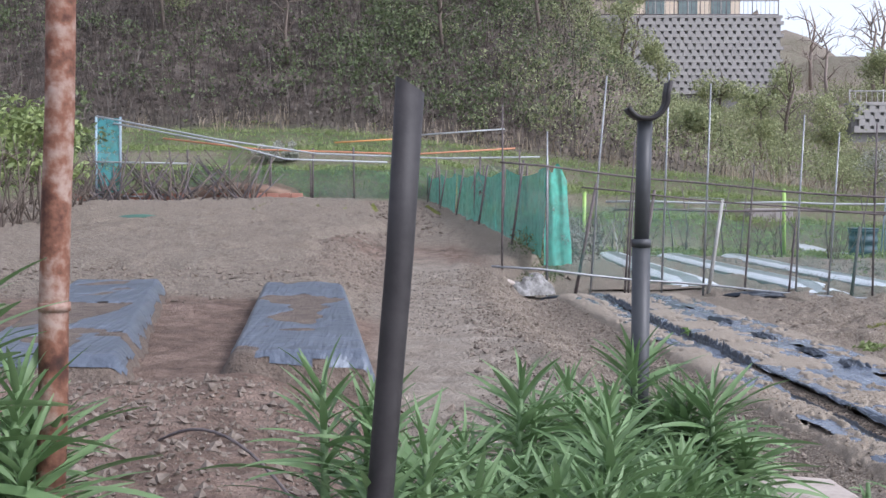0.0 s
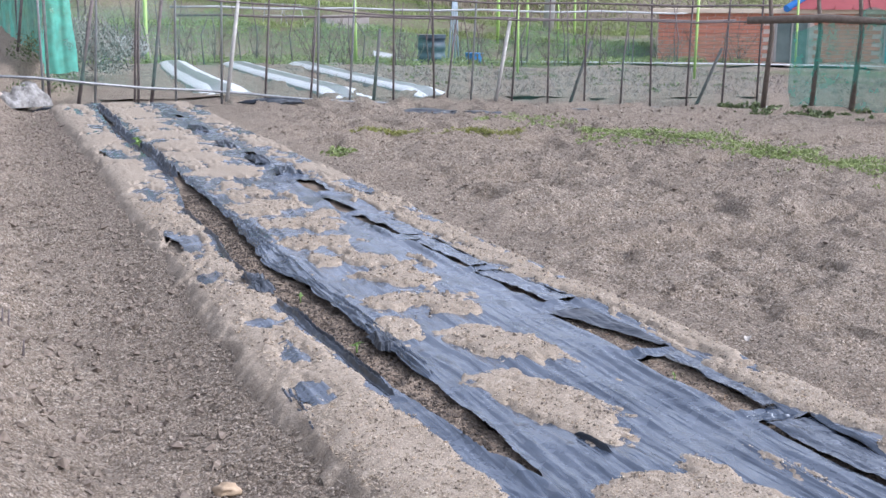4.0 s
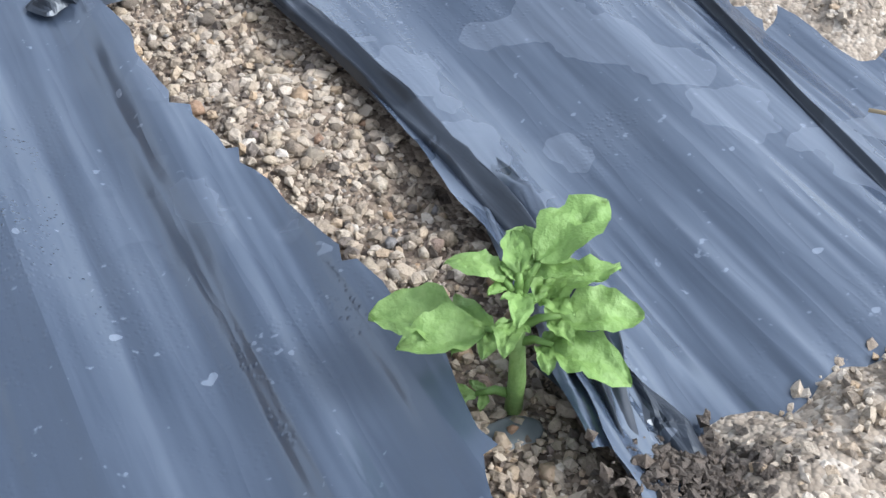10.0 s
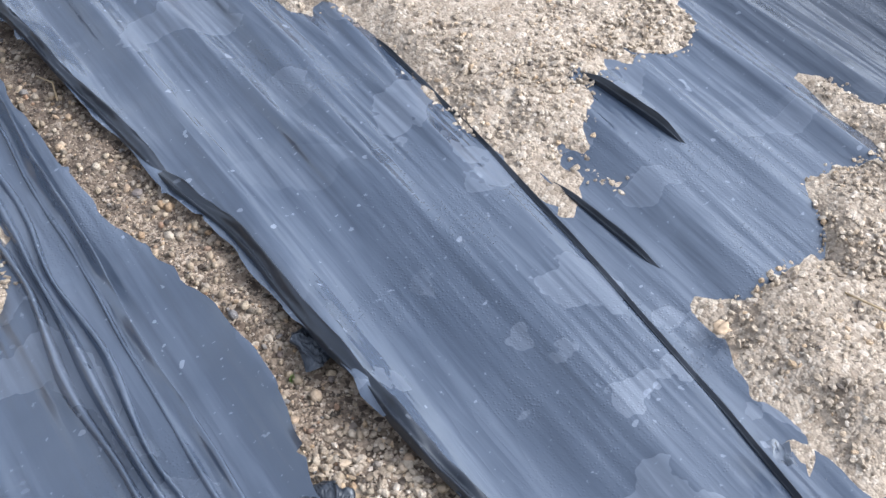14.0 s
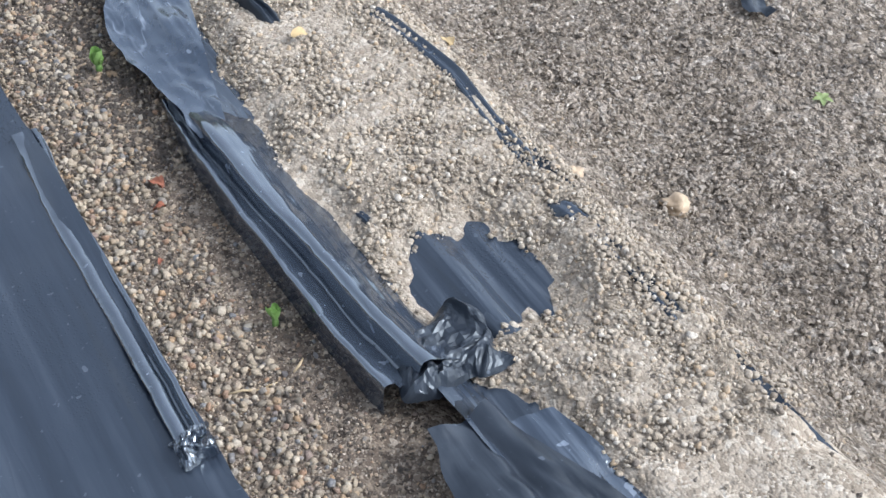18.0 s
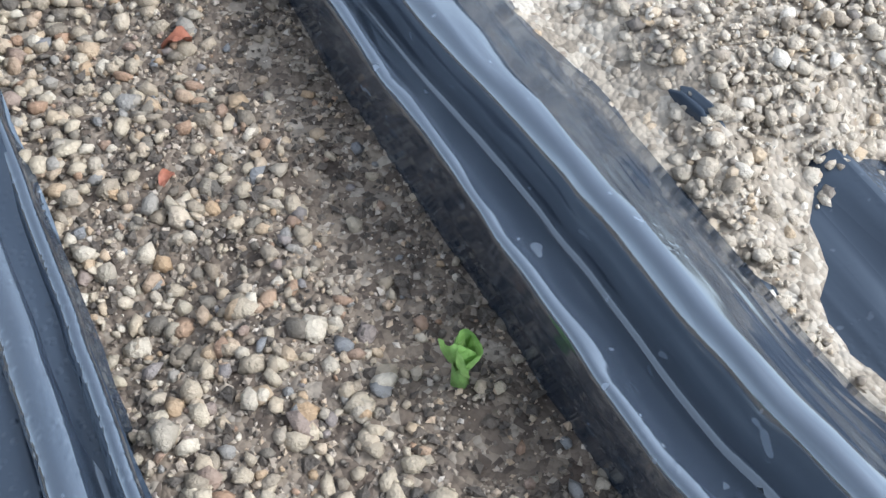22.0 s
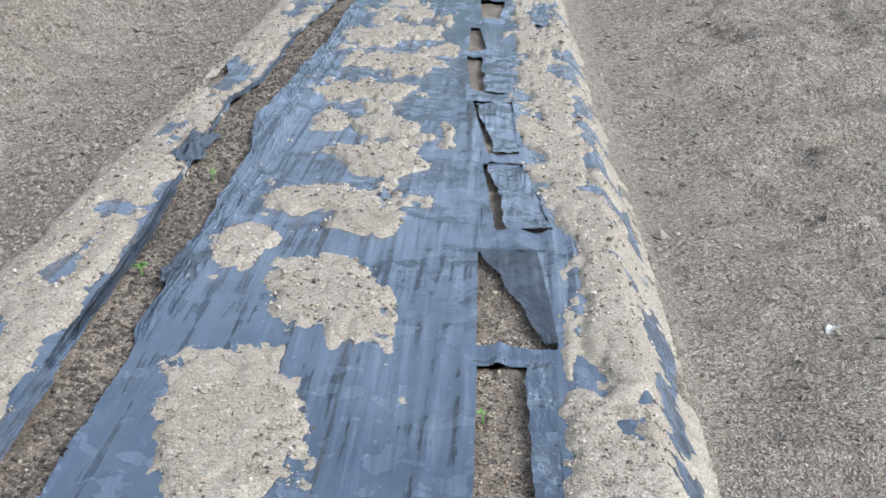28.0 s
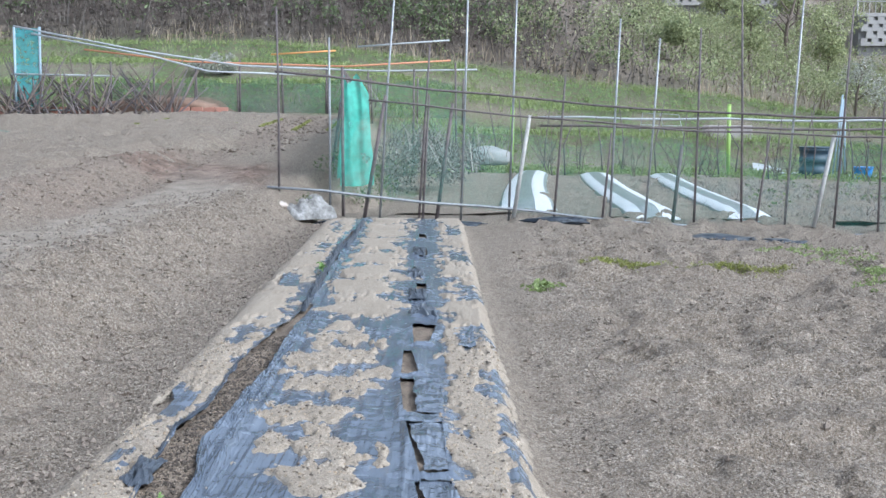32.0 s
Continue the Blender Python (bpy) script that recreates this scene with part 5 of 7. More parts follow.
FLINT = plain("dark_flat_pebble", [(0.07, 0.085, 0.09), (0.14, 0.155, 0.16)], 60, 0.4, 0.2)
lump("pebble", "flat dark grey pebble beside the potato plant", "stone", (3.338, 1.990, -0.006), (0.015, 0.0085, 0.0035), FLINT, 0.15, 3)
TAN_STONE = plain("tan_granite_stone", [(0.30, 0.22, 0.14), (0.46, 0.36, 0.25)], 80, 0.8)
for k, (u, s, r) in enumerate([(-0.085, 2.31, 0.007), (-0.60, 2.06, 0.013), (-0.24, 1.93, 0.014), (1.147, 2.61, 0.017), (1.02, 2.66, 0.012), (1.18, 2.35, 0.010), (0.80, 2.62, 0.008), (-1.26, 4.27, 0.033)]):
    lump("stone", "small tan granite stone lying on the sand", "stone", (u + centre(s), s, float(bed_top(np.array(u), np.array(s))) + 0.008 if u < 0.9 and u > -1 else float(land(np.array(u + centre(s)), np.array(s)))), (r, r * 0.8, r * 0.6), TAN_STONE, 0.7, k)["group"] = "tan stones"

PAPER = plain("dirty_white_paper", [(0.36, 0.33, 0.285), (0.54, 0.515, 0.475)], 20, 0.8)
RED_PLASTIC = plain("faded_red_plastic", [(0.42, 0.09, 0.075), (0.56, 0.16, 0.13)], 30, 0.5, 0.1)
DRY_LEAF = plain("dry_yellow_leaf", [(0.34, 0.24, 0.11), (0.52, 0.40, 0.22)], 40, 0.8)


def ground_z(x, y):
    x, y = np.array(float(x)), np.array(float(y))
    return float(land(x, y) + clods(x, y))


roll = thing("paper_roll", "rolled scrap of dirty white paper on the soil", "litter")
part("tube", tube([(5.045, 3.441, ground_z(5.045, 3.441) + 0.012), (5.090, 3.366, ground_z(5.09, 3.366) + 0.011)], [0.013, 0.011], PAPER, 12), roll)
scrap = thing("plastic_scrap", "small red and white scrap of plastic on the soil", "litter", at=(4.933, 4.65, ground_z(4.933, 4.65) + 0.012))
part("red_piece", blade_mesh("red_piece", RED_PLASTIC, 0.036, 0.036, 0.9, 0.6, 2.0), scrap)
part("white_piece", blade_mesh("white_piece", PAPER, 0.034, 0.036, 0.9, 0.5, 2.0), scrap).matrix_basis = pose(0.012, -0.02, 0.002, 10, 0, -60)
for k, (x, y, r) in enumerate([(5.08, 3.83, 0.05), (5.12, 3.79, 0.045), (5.11, 5.63, 0.06), (5.17, 3.92, 0.05), (4.42, 2.80, 0.022), (4.70, 2.95, 0.03)]):
    ob = part("dry_leaf", blade_mesh("dry_leaf", DRY_LEAF if k != 2 else PAPER, r, r * 0.6, 0.5, 0.5, 1.0))
    ob.matrix_basis = pose(x, y, ground_z(x, y) + 0.012 if x > 4.5 else 0.025, -10, 12, 70 * k)
    tagged(ob, "curled dry leaf lying on the soil", "leaf", "dry leaves")


# ---- strap-leaved plants, poles and slab at the edge of the terrace ----
def strap(name, length, width, arch, twist):
    K, V = np.meshgrid(np.linspace(0, 1, 10), np.array([-1.0, 0.0, 1.0]), indexing="ij")
    w = width * 0.5 * np.clip(0.55 + 1.6 * K, 0, 1) * (1 - K ** 2.6) + 0.0008
    bend = 0.22 - arch * K
    step = length / 9
    y = np.concatenate([[0], np.cumsum(np.cos(bend[:-1, 0]) * step)])[:, None]
    z = np.concatenate([[0], np.cumsum(np.sin(bend[:-1, 0]) * step)])[:, None]
    return grid_mesh(name, V * w * np.cos(twist * K) + 0 * y, y + 0 * V, z + 0.28 * w * np.abs(V) + V * w * np.sin(twist * K), BROAD)


STRAPS = [strap("leaf", 0.135 + 0.016 * (k % 5), 0.0120 + 0.0014 * (k % 3), 0.22 + 0.13 * k, 0.5 * (k % 4 - 1.5)) for k in range(7)]


def lily(x, y, z, height, count, seed, scale=1.0):
    r = random.Random(seed)
    ob = thing("strap_leaved_plant", "leafy green plant with whorls of narrow arching leaves", "plant", "strap-leaved plants", at=(x, y, z))
    shoots = []
    for k in range(3):
        a, far = r.uniform(0, 6.28), (0.02 if k == 0 else r.uniform(0.06, 0.12)) * scale
        shoots.append((Vector((far * math.cos(a), far * math.sin(a), height * (1.0 if k == 0 else r.uniform(0.60, 0.95)))), r.uniform(0, 360)))
        tip = shoots[-1][0]
        part("stem", tube([(0, 0, -0.05), Vector((tip.x * 0.7, tip.y * 0.7, tip.z * 0.5)), tip], [0.010, 0.009, 0.005], BROAD, 8), ob)
    for k in range(count):
        tip, turn = shoots[k % 3]
        f = (k // 3 * 3) / count
        leaf = part("leaf", STRAPS[min(6, int((1 - f) * 5.5 + r.random() * 1.8))], ob)
        p = Vector((tip.x * (0.7 + 0.3 * f), tip.y * (0.7 + 0.3 * f), tip.z * (0.38 + 0.62 * f)))
        sc = scale * r.uniform(0.75, 1.2) * (1.0 - 0.45 * f ** 5)
        leaf.matrix_basis = pose(p.x, p.y, p.z, 4 + 50 * f ** 3.0 + r.uniform(-14, 16), r.uniform(-25, 25), turn + k // 3 * 137.5 + r.uniform(-16, 16)) @ Matrix.Scale(sc, 4)
    return ob


for k, (x, y, top, n, sc) in enumerate([
        (-0.17, 1.80, 1.30, 40, 0.95), (-0.01, 1.62, 1.245, 46, 1.0), (0.29, 1.92, 1.20, 46, 1.0), (0.14, 2.35, 1.22, 46, 1.0),
        (0.49, 2.82, 1.19, 70, 1.2), (0.62, 2.62, 1.13, 60, 1.15), (0.56, 2.74, 1.10, 50, 1.15), (0.30, 2.62, 1.16, 40, 1.0), (0.50, 2.30, 1.03, 34, 0.9),
        (-0.67, 1.50, 1.50, 56, 1.12), (-0.66, 1.62, 1.36, 56, 1.05), (-0.80, 1.85, 1.36, 36, 1.0), (0.12, 1.98, 1.12, 36, 0.95), (0.70, 2.40, 0.93, 22, 0.8), (0.02, 2.05, 1.16, 40, 1.0), (0.40, 2.02, 1.12, 36, 0.95), (0.26, 1.66, 1.08, 36, 0.95), (0.16, 1.80, 1.14, 40, 1.0), (0.36, 2.40, 1.16, 40, 1.0), (0.42, 1.78, 1.04, 36, 0.95), (0.56, 2.12, 1.0, 30, 0.9)]):
    lily(x, y, 0.70, top - 0.765, n + 170, 40 + k, sc)
for k, (x, y) in enumerate([(1.06, 2.78), (1.10, 2.95), (0.80, 2.62), (-0.30, 2.1)]):
    lily(x, y, ground_z(x, y) - 0.01, 0.10, 12, 70 + k, 0.55)


def rust_pole():
    ob = thing("rusted_pole", "rusted steel pole with flaking pale paint", "pole")
    a, b = Vector((-0.571, 1.62, 0.66)), Vector((-0.508, 1.62, 2.35))
    part("shaft", tube([a.lerp(b, k / 12) + Vector((0.0015 * math.sin(k * 2), 0, 0)) for k in range(13)], 0.0205, RUST, 20), ob)
    for h in (0.08, 0.42):
        p = a.lerp(b, h)
        part("collar", tube([p, p + Vector((0, 0, 0.012))], 0.0225, RUST, 20), ob)


def black_post():
    ob = thing("black_pipe_post", "bent black plastic pipe standing upright in the soil", "pole")
    pts = [(-0.112, 1.53, 0.66), (-0.098, 1.535, 0.95), (-0.077, 1.54, 1.22), (-0.058, 1.55, 1.45), (-0.044, 1.56, 1.690)]
    bm, pipe = tube(pts, [0.0172, 0.0178, 0.0182, 0.0186, 0.0192], BLACK_PIPE, 24)
    for v in bm.verts:
        if v.co.z > 1.6:
            v.co.z -= 0.55 * (v.co.x + 0.064)
    part("shaft", (bm, pipe), ob)


def forked_post():
    ob = thing("forked_pipe_post", "dark grey plastic pipe with a forked half-pipe cradle on top", "pole")
    part("lower_pipe", tube([(0.487, 2.86, 0.64), (0.489, 2.86, 1.415)], 0.0225, GREY_PIPE, 24), ob)
    part("upper_pipe", tube([(0.489, 2.86, 1.40), (0.496, 2.86, 1.715)], 0.0185, GREY_PIPE, 24), ob)
    part("joint", tube([(0.489, 2.86, 1.405), (0.489, 2.86, 1.425)], 0.0245, GREY_PIPE, 24), ob)
    # the cradle: a strap bent into a half round, tall on one side
    a = np.linspace(-2.65, 0.12, 22)
    X = 0.497 + 0.056 * np.cos(a)
    Z = 1.768 + 0.056 * np.sin(a)
    X, Z = np.r_[X, X[-1] + 0.006], np.r_[Z, Z[-1] + 0.032]
    W = np.linspace(-1, 1, 5)
    XX, WW = np.meshgrid(X, W, indexing="ij")
    me = grid_mesh("cradle", XX, 2.86 + WW * 0.032, np.repeat(Z[:, None], 5, 1) + 0.003 * WW ** 2, BLACK_PIPE)
    cradle = part("cradle", me, ob)
    mod = cradle.modifiers.new("thickness", "SOLIDIFY")
    mod.thickness = 0.010


rust_pole()
black_post()
forked_post()

bm, mat_ = box(0.66, 2.66, 0.60, 1.02, 3.0, 0.80, STONE, 0.012)
bmesh.ops.subdivide_edges(bm, edges=bm.edges[:], cuts=3, use_grid_fill=True)
for v in bm.verts:
    v.co += 0.010 * Vector((noise.noise(v.co * 9), noise.noise(v.co * 9 + Vector((3, 0, 0))), noise.noise(v.co * 7 + Vector((0, 5, 0)))))
tagged(part("stone_slab", (bm, mat_)), "rough pale granite block set at the edge of the terrace", "stone")
for k, (x, y, r) in enumerate([(0.58, 2.80, 0.06), (0.62, 2.55, 0.05), (0.45, 2.60, 0.05), (0.70, 2.92, 0.045), (0.38, 2.45, 0.04)]):
    lump("rubble_stone", "pale rubble stone between the plants", "stone", (x, y, ground_z(x, y) - 0.02), (r, r * 0.8, r * 0.7), STONE, 0.4, k + 20, 2)["group"] = "rubble stones"
board = part("board", box(-0.52, 1.72, 0.66, -0.47, 1.735, 0.86, WHITE_POST, 0.003))
tagged(board, "short grey weathered board stuck in the soil", "board")
hoop = thing("bent_cane", "thin grey cane bent into an arch over the soil", "cane")
part("cane", tube([(-0.74 + 0.50 * k / 14, 3.0 - 0.5 * k / 14, 0.74 + 0.20 * math.sin(math.pi * min(1, 0.28 + 0.72 * k / 14)) * (1 + 0.2 * k / 14)) for k in range(15)], 0.004, DARK_POLE, 6), hoop)
for k, (x, y) in enumerate([(1.52, 7.1), (1.64, 5.87), (1.60, 6.15), (1.50, 7.4), (1.70, 5.6), (1.57, 6.7)]):
    z = ground_z(x, y)
    ob = part("plant_stub", tube([(x, y, z - 0.03), (x + 0.01, y, z + 0.05 + 0.02 * (k % 3))], [0.006, 0.003], DARK_POLE, 6))
    tagged(ob, "dark dead plant stub in the furrow", "stub", "plant stubs")


# ---- the two short beds on the terrace ----
DARK_EARTH = plain("dark_damp_earth", [(0.06, 0.045, 0.035), (0.13, 0.10, 0.078), (0.20, 0.16, 0.125)], 9, 0.95, 0.9, 45, 0.03)


def short_bed(x0, x1, y0, y1, skew, seed, label):
    bed = thing("mulched_bed", label, "garden bed", "short mulched beds")
    U, V = np.meshgrid(np.linspace(0, 1, 90), np.linspace(0, 1, 160))
    X = x0 + (x1 - x0) * U + skew * V
    Y = y0 + (y1 - y0) * V + 0.06 * vn(U * 5, V * 2, seed)
    rim = smooth(0, 0.16, U) * smooth(1, 0.84, U) * smooth(0, 0.05, V) * smooth(1, 0.95, V)
    base = land(X, Y)
    Z = base - 0.05 + (0.69 + 0.006 * (Y - 6) - base + 0.05) * rim + 0.012 * fbm(X * 7, Y * 7, seed) * (1 - rim)
    part("soil", grid_mesh("soil", X, Y, Z, DARK_EARTH), bed)
    bare = vn(X * 2.2, Y * 1.3, seed + 1) + 0.5 * vn(X * 7, Y * 5, seed + 2) + 1.2 * np.exp(-(((U - 0.5) / 0.22) ** 2 + ((V - 0.48) / 0.22) ** 2)) - 0.35
    keep = ((bare < 0.25) & (rim > 0.55 + 0.2 * vn(X * 6, Y * 6, seed + 6)))[:-1, :-1]
    part("film", grid_mesh("film", X, Y, Z + 0.006 + 0.006 * np.abs(vn(X * 5, Y * 3.5, seed + 3)) - 0.01 * smooth(0.0, 0.25, bare), GREY_FILM, keep), bed, "dusty grey plastic film")


short_bed(-1.24, -0.26, 6.05, 11.1, -0.58, 5, "short raised bed half covered with dusty grey film")
short_bed(-2.60, -1.52, 5.75, 11.45, -1.15, 9, "short raised bed half covered with dusty grey film")


# ---- the trellis fence ----
FENCE_X = [0.97, 3.04, 4.5, 5.1, 7.2, 9.0, 12.0, 13.7]
FENCE_Y = [19.05, 19.4, 19.65, 19.6, 19.4, 19.2, 18.4, 18.0]
FENCE_Z = [0.38, 0.16, 0.02, -0.04, -0.20, -0.26, -0.29, -0.30]


def fence_at(x):
    return Vector((x, np.interp(x, FENCE_X, FENCE_Y), np.interp(x, FENCE_X, FENCE_Z)))


fence = thing("trellis_fence", "trellis fence of thin poles and rails with thin green net", "fence")
POSTS = [(0.97, 2.65, 0, 0), (1.72, 2.3, 0, 1), (2.45, 3.3, 0.26, 1), (3.04, 2.35, 0.17, 0), (3.10, 1.6, 0.1, 0), (3.68, 3.5, 0.10, 1), (4.41, 3.4, 0.10, 1), (5.1, 2.1, 0.15, 0),
         (5.83, 1.3, 0.12, 0), (5.95, 3.0, 0.10, 1), (6.47, 2.75, 0.17, 1), (7.2, 2.95, 0.02, 0), (7.89, 3.5, -0.09, 0), (8.1, 1.4, 0.17, 0), (8.51, 3.5, 0.16, 1), (9.2, 3.3, 0.17, 0),
         (9.8, 1.95, 0, 0), (10.4, 2.6, 0.05, 0), (11.0, 1.5, 0.1, 0), (11.5, 2.9, -0.05, 0), (12.1, 2.7, 0.06, 0), (12.7, 2.7, 0.12, 0), (13.3, 2.9, 0.05, 0)]
for x, h, lean, steel in POSTS:
    p = fence_at(x)
    z0 = ground_z(p.x, p.y) - 0.1
    mid_ = 0.012 * math.sin(x * 9)
    part("post", tube([(p.x, p.y, z0), (p.x + lean * 0.5 + mid_, p.y + 0.02, p.z + h * 0.5), (p.x + lean, p.y + 0.03 * math.sin(x * 5), p.z + h)], [0.019, 0.017, 0.013], STEEL if steel else DARK_POLE, 8), fence)
for h, a, r in ((0.0, 0.80, 0.021), (1.71, 0.93, 0.017), (1.44, 2.3, 0.014)):
    pts = [fence_at(a + (13.6 - a) * k / 16) + Vector((0, -0.025, h + 0.015 * math.sin(k * 1.7))) for k in range(17)]
    part("rail", tube(pts, r, STEEL if h == 0 else DARK_POLE, 8), fence)
for a, b in ((1.75, 5.1), (5.1, 9.2), (9.2, 13.5)):
    U, V = np.meshgrid(np.linspace(a, b, 60), np.linspace(0, 1, 14))
    base = [np.interp(U, FENCE_X, c) for c in (FENCE_Y, FENCE_Z)]
    top = 1.25 + 0.14 * np.sin(U * 2.1) + 0.10 * vn(U * 2, 0 * U, 3)
    part("net", grid_mesh("net", U, base[0] + 0.03 + 0.03 * vn(U * 3, V * 2, 4), base[1] - 0.05 + V * top, THIN_NET), fence, "thin see-through green net")
for k, (x, h, lean, w) in enumerate([(4.48, 1.44, 0.24, 0.035), (8.91, 1.45, 0.26, 0.035)]):
    p = fence_at(x)
    ob = part("white_stake", tube([(p.x, p.y - 0.08, ground_z(p.x, p.y) - 0.05), (p.x + lean, p.y - 0.04, p.z + h)], [0.034, 0.03], WHITE_POST, 6))
    tagged(ob, "weathered white wooden stake leaning on the fence", "stake", "white stakes")
for k, (x, h, lean) in enumerate([(10.2, 1.1, 0.35), (12.3, 1.0, 0.45), (6.9, 1.2, 0.1), (3.3, 1.5, 0.25), (2.2, 1.5, 0.35)]):
    p = fence_at(x)
    ob = part("dark_stake", tube([(p.x, p.y + 0.12, ground_z(p.x, p.y) - 0.05), (p.x + lean, p.y + 0.05, p.z + h)], [0.03, 0.026], DARK_POLE, 7))
    tagged(ob, "dark weathered stake leaning on the fence", "stake", "dark stakes")

WHITE_BAG = plain("dirty_white_woven_bag", [(0.10, 0.097, 0.09), (0.24, 0.235, 0.225), (0.40, 0.40, 0.39)], 9, 0.75, 0.8, 22, 0.03)
A, R = np.meshgrid(np.linspace(0, 2 * math.pi, 73), np.linspace(0.0, 1, 25))
PX, PY = R * np.cos(A), R * np.sin(A)
rim_ = 1 + 0.22 * np.sin(3 * A + 1) + 0.10 * np.sin(7 * A)
crease_ = np.abs(vn(PX * 2.2 + PY, PY * 1.5, 31)) + 0.5 * np.abs(vn(PX * 5 - PY * 3, PX * 2 + PY * 4, 32))
BZ = 0.34 * np.sqrt(np.clip(1 - R ** 2.2, 0, 1)) * (1.05 - 0.75 * crease_ + 0.35 * PX) - 0.02
woven_bag = new("woven_bag", grid_mesh("woven_bag", 1.36 + 0.38 * rim_ * PX, 18.95 + 0.22 * rim_ * PY, ground_z(1.36, 18.95) + 0.01 + BZ, WHITE_BAG))
tagged(woven_bag, "crumpled dirty white woven bag at the foot of the fence", "bag")
lump("stone", "pale stone beside the white bag", "stone", (1.03, 18.75, 0.10), (0.12, 0.08, 0.06), STONE, 0.4, 8, 2)
for k, (x, y, a, b) in enumerate([(7.2, 17.9, 0.55, 0.16), (8.1, 17.6, 0.35, 0.14), (9.6, 17.6, 0.35, 0.12), (2.0, 18.7, 0.45, 0.15), (3.6, 18.75, 0.5, 0.14), (5.1, 18.9, 0.4, 0.10), (10.9, 17.3, 0.5, 0.12)]):
    ob = lump("loose_film", "bundled dark film lying at the foot of the fence", "plastic film", (x, y, ground_z(x, y) - 0.03), (a, b, 0.055), CREASED, 0.6, k + 31, 3)
    ob["group"] = "loose film at the fence"

RED_LEAF = plain("dry_red_brown_leaf", [(0.16, 0.045, 0.025), (0.34, 0.13, 0.07)], 90, 0.7, 0.4, 300, 0.001)
for k, (u, s, r, turn) in enumerate([(0.556, 2.687, 0.024, 20), (0.549, 2.665, 0.014, 70), (0.515, 2.60, 0.010, -40)]):
    ob = part("red_leaf", blade_mesh("red_leaf", RED_LEAF, r, r * 0.5, 0.8, 0.7, 2.0))
    ob.matrix_basis = pose(u + centre(s), s, float(slit_soil(np.array(u), np.array(s))) + 0.004, 6, 8, turn)
    tagged(ob, "small curled red-brown leaf on the slit soil", "leaf", "red-brown leaves")
STRAW = plain("pale_straw", [(0.30, 0.22, 0.12), (0.46, 0.36, 0.22)], 60, 0.8)
for k, (u, s, long, turn) in enumerate([(0.593, 2.649, 0.022, 60), (0.56, 2.43, 0.016, 20), (-0.43, 2.9, 0.05, 80), (0.02, 2.28, 0.09, -70), (0.70, 2.60, 0.02, 30)]):
    x, z = u + centre(s), float(bed_top(np.array(u), np.array(s))) + (0.022 if -0.3 < u < 0.3 or u > 0.65 else -0.003)
    a = radians(turn)
    ob = part("straw", tube([(x, s, z), (x + long * 0.5 * math.cos(a), s + long * 0.5 * math.sin(a), z + 0.004), (x + long * math.cos(a + 0.3), s + long * math.sin(a + 0.3), z)], [0.0010, 0.0012, 0.0006], STRAW, 5))
    tagged(ob, "thin pale bit of straw lying on the bed", "straw", "bits of straw")


for k, (u, s, long, turn) in enumerate([(-0.135, 2.080, 0.095, -55), (0.506, 2.443, 0.05, -25)]):
    x, a = u + centre(s), radians(turn)
    z = 0.012 if k == 0 else float(slit_soil(np.array(u), np.array(s))) + 0.003
    pts = [(x + long * f * math.cos(a) + 0.004 * math.sin(5 * f), s + long * f * math.sin(a) + (0.012 * f * f if k else 0), z + 0.002 * math.sin(9 * f)) for f in (0, 0.2, 0.4, 0.6, 0.8, 1.0)]
    ob = part("twig" if k == 0 else "root", tube(pts, [0.0011, 0.0011, 0.0010, 0.0010, 0.0008, 0.0006] if k == 0 else [0.0009, 0.001, 0.001, 0.0008, 0.0006, 0.0004], STRAW, 6))
    tagged(ob, "thin dry tan twig lying over the film edge" if k == 0 else "thin pale root on the bare soil", "twig" if k == 0 else "root")
for k, (x, y, r) in enumerate([(5.127, 2.679, 0.016), (5.02, 4.361, 0.014), (4.997, 4.03, 0.010), (5.35, 3.1, 0.010)]):
    ob = thing("weed_seedling", "tiny green weed seedling on the gravelly soil", "weed", "weed seedlings", at=(x, y, ground_z(x, y) + 0.004))
    for j in range(5):
        part("leaf", blade_mesh("leaf", FRESH, r, r * 0.5, 0.6, 0.3), ob).matrix_basis = pose(0, 0, 0, 18, 0, 72 * j + 20 * k)
for k, (x, y, r) in enumerate([(5.164, 2.873, 0.030), (3.566, 2.187, 0.012)]):
    A, B = np.meshgrid(np.linspace(-1, 1, 9), np.linspace(-1, 1, 7), indexing="ij")
    zz = (ground_z(x, y) if k == 0 else 0.020) + 0.004 + 0.25 * r * (1 + vn(A * 2 + k, B * 2, 5))
    ob = part("film_scrap", grid_mesh("film_scrap", x + r * (A * 0.5 + 0.3 * B + 0.15 * vn(A * 2, B * 2, 8)), y + r * (B * 0.8 - 0.4 * A), zz, CREASED if k == 0 else FLAP))
    tagged(ob, "small torn scrap of black film on the gravel", "film scrap", "film scraps")


# ---- beyond the fence: net, heap, strip beds, tank ----
def flat(x, y):
    return float(land(np.array(float(x)), np.array(float(y))))


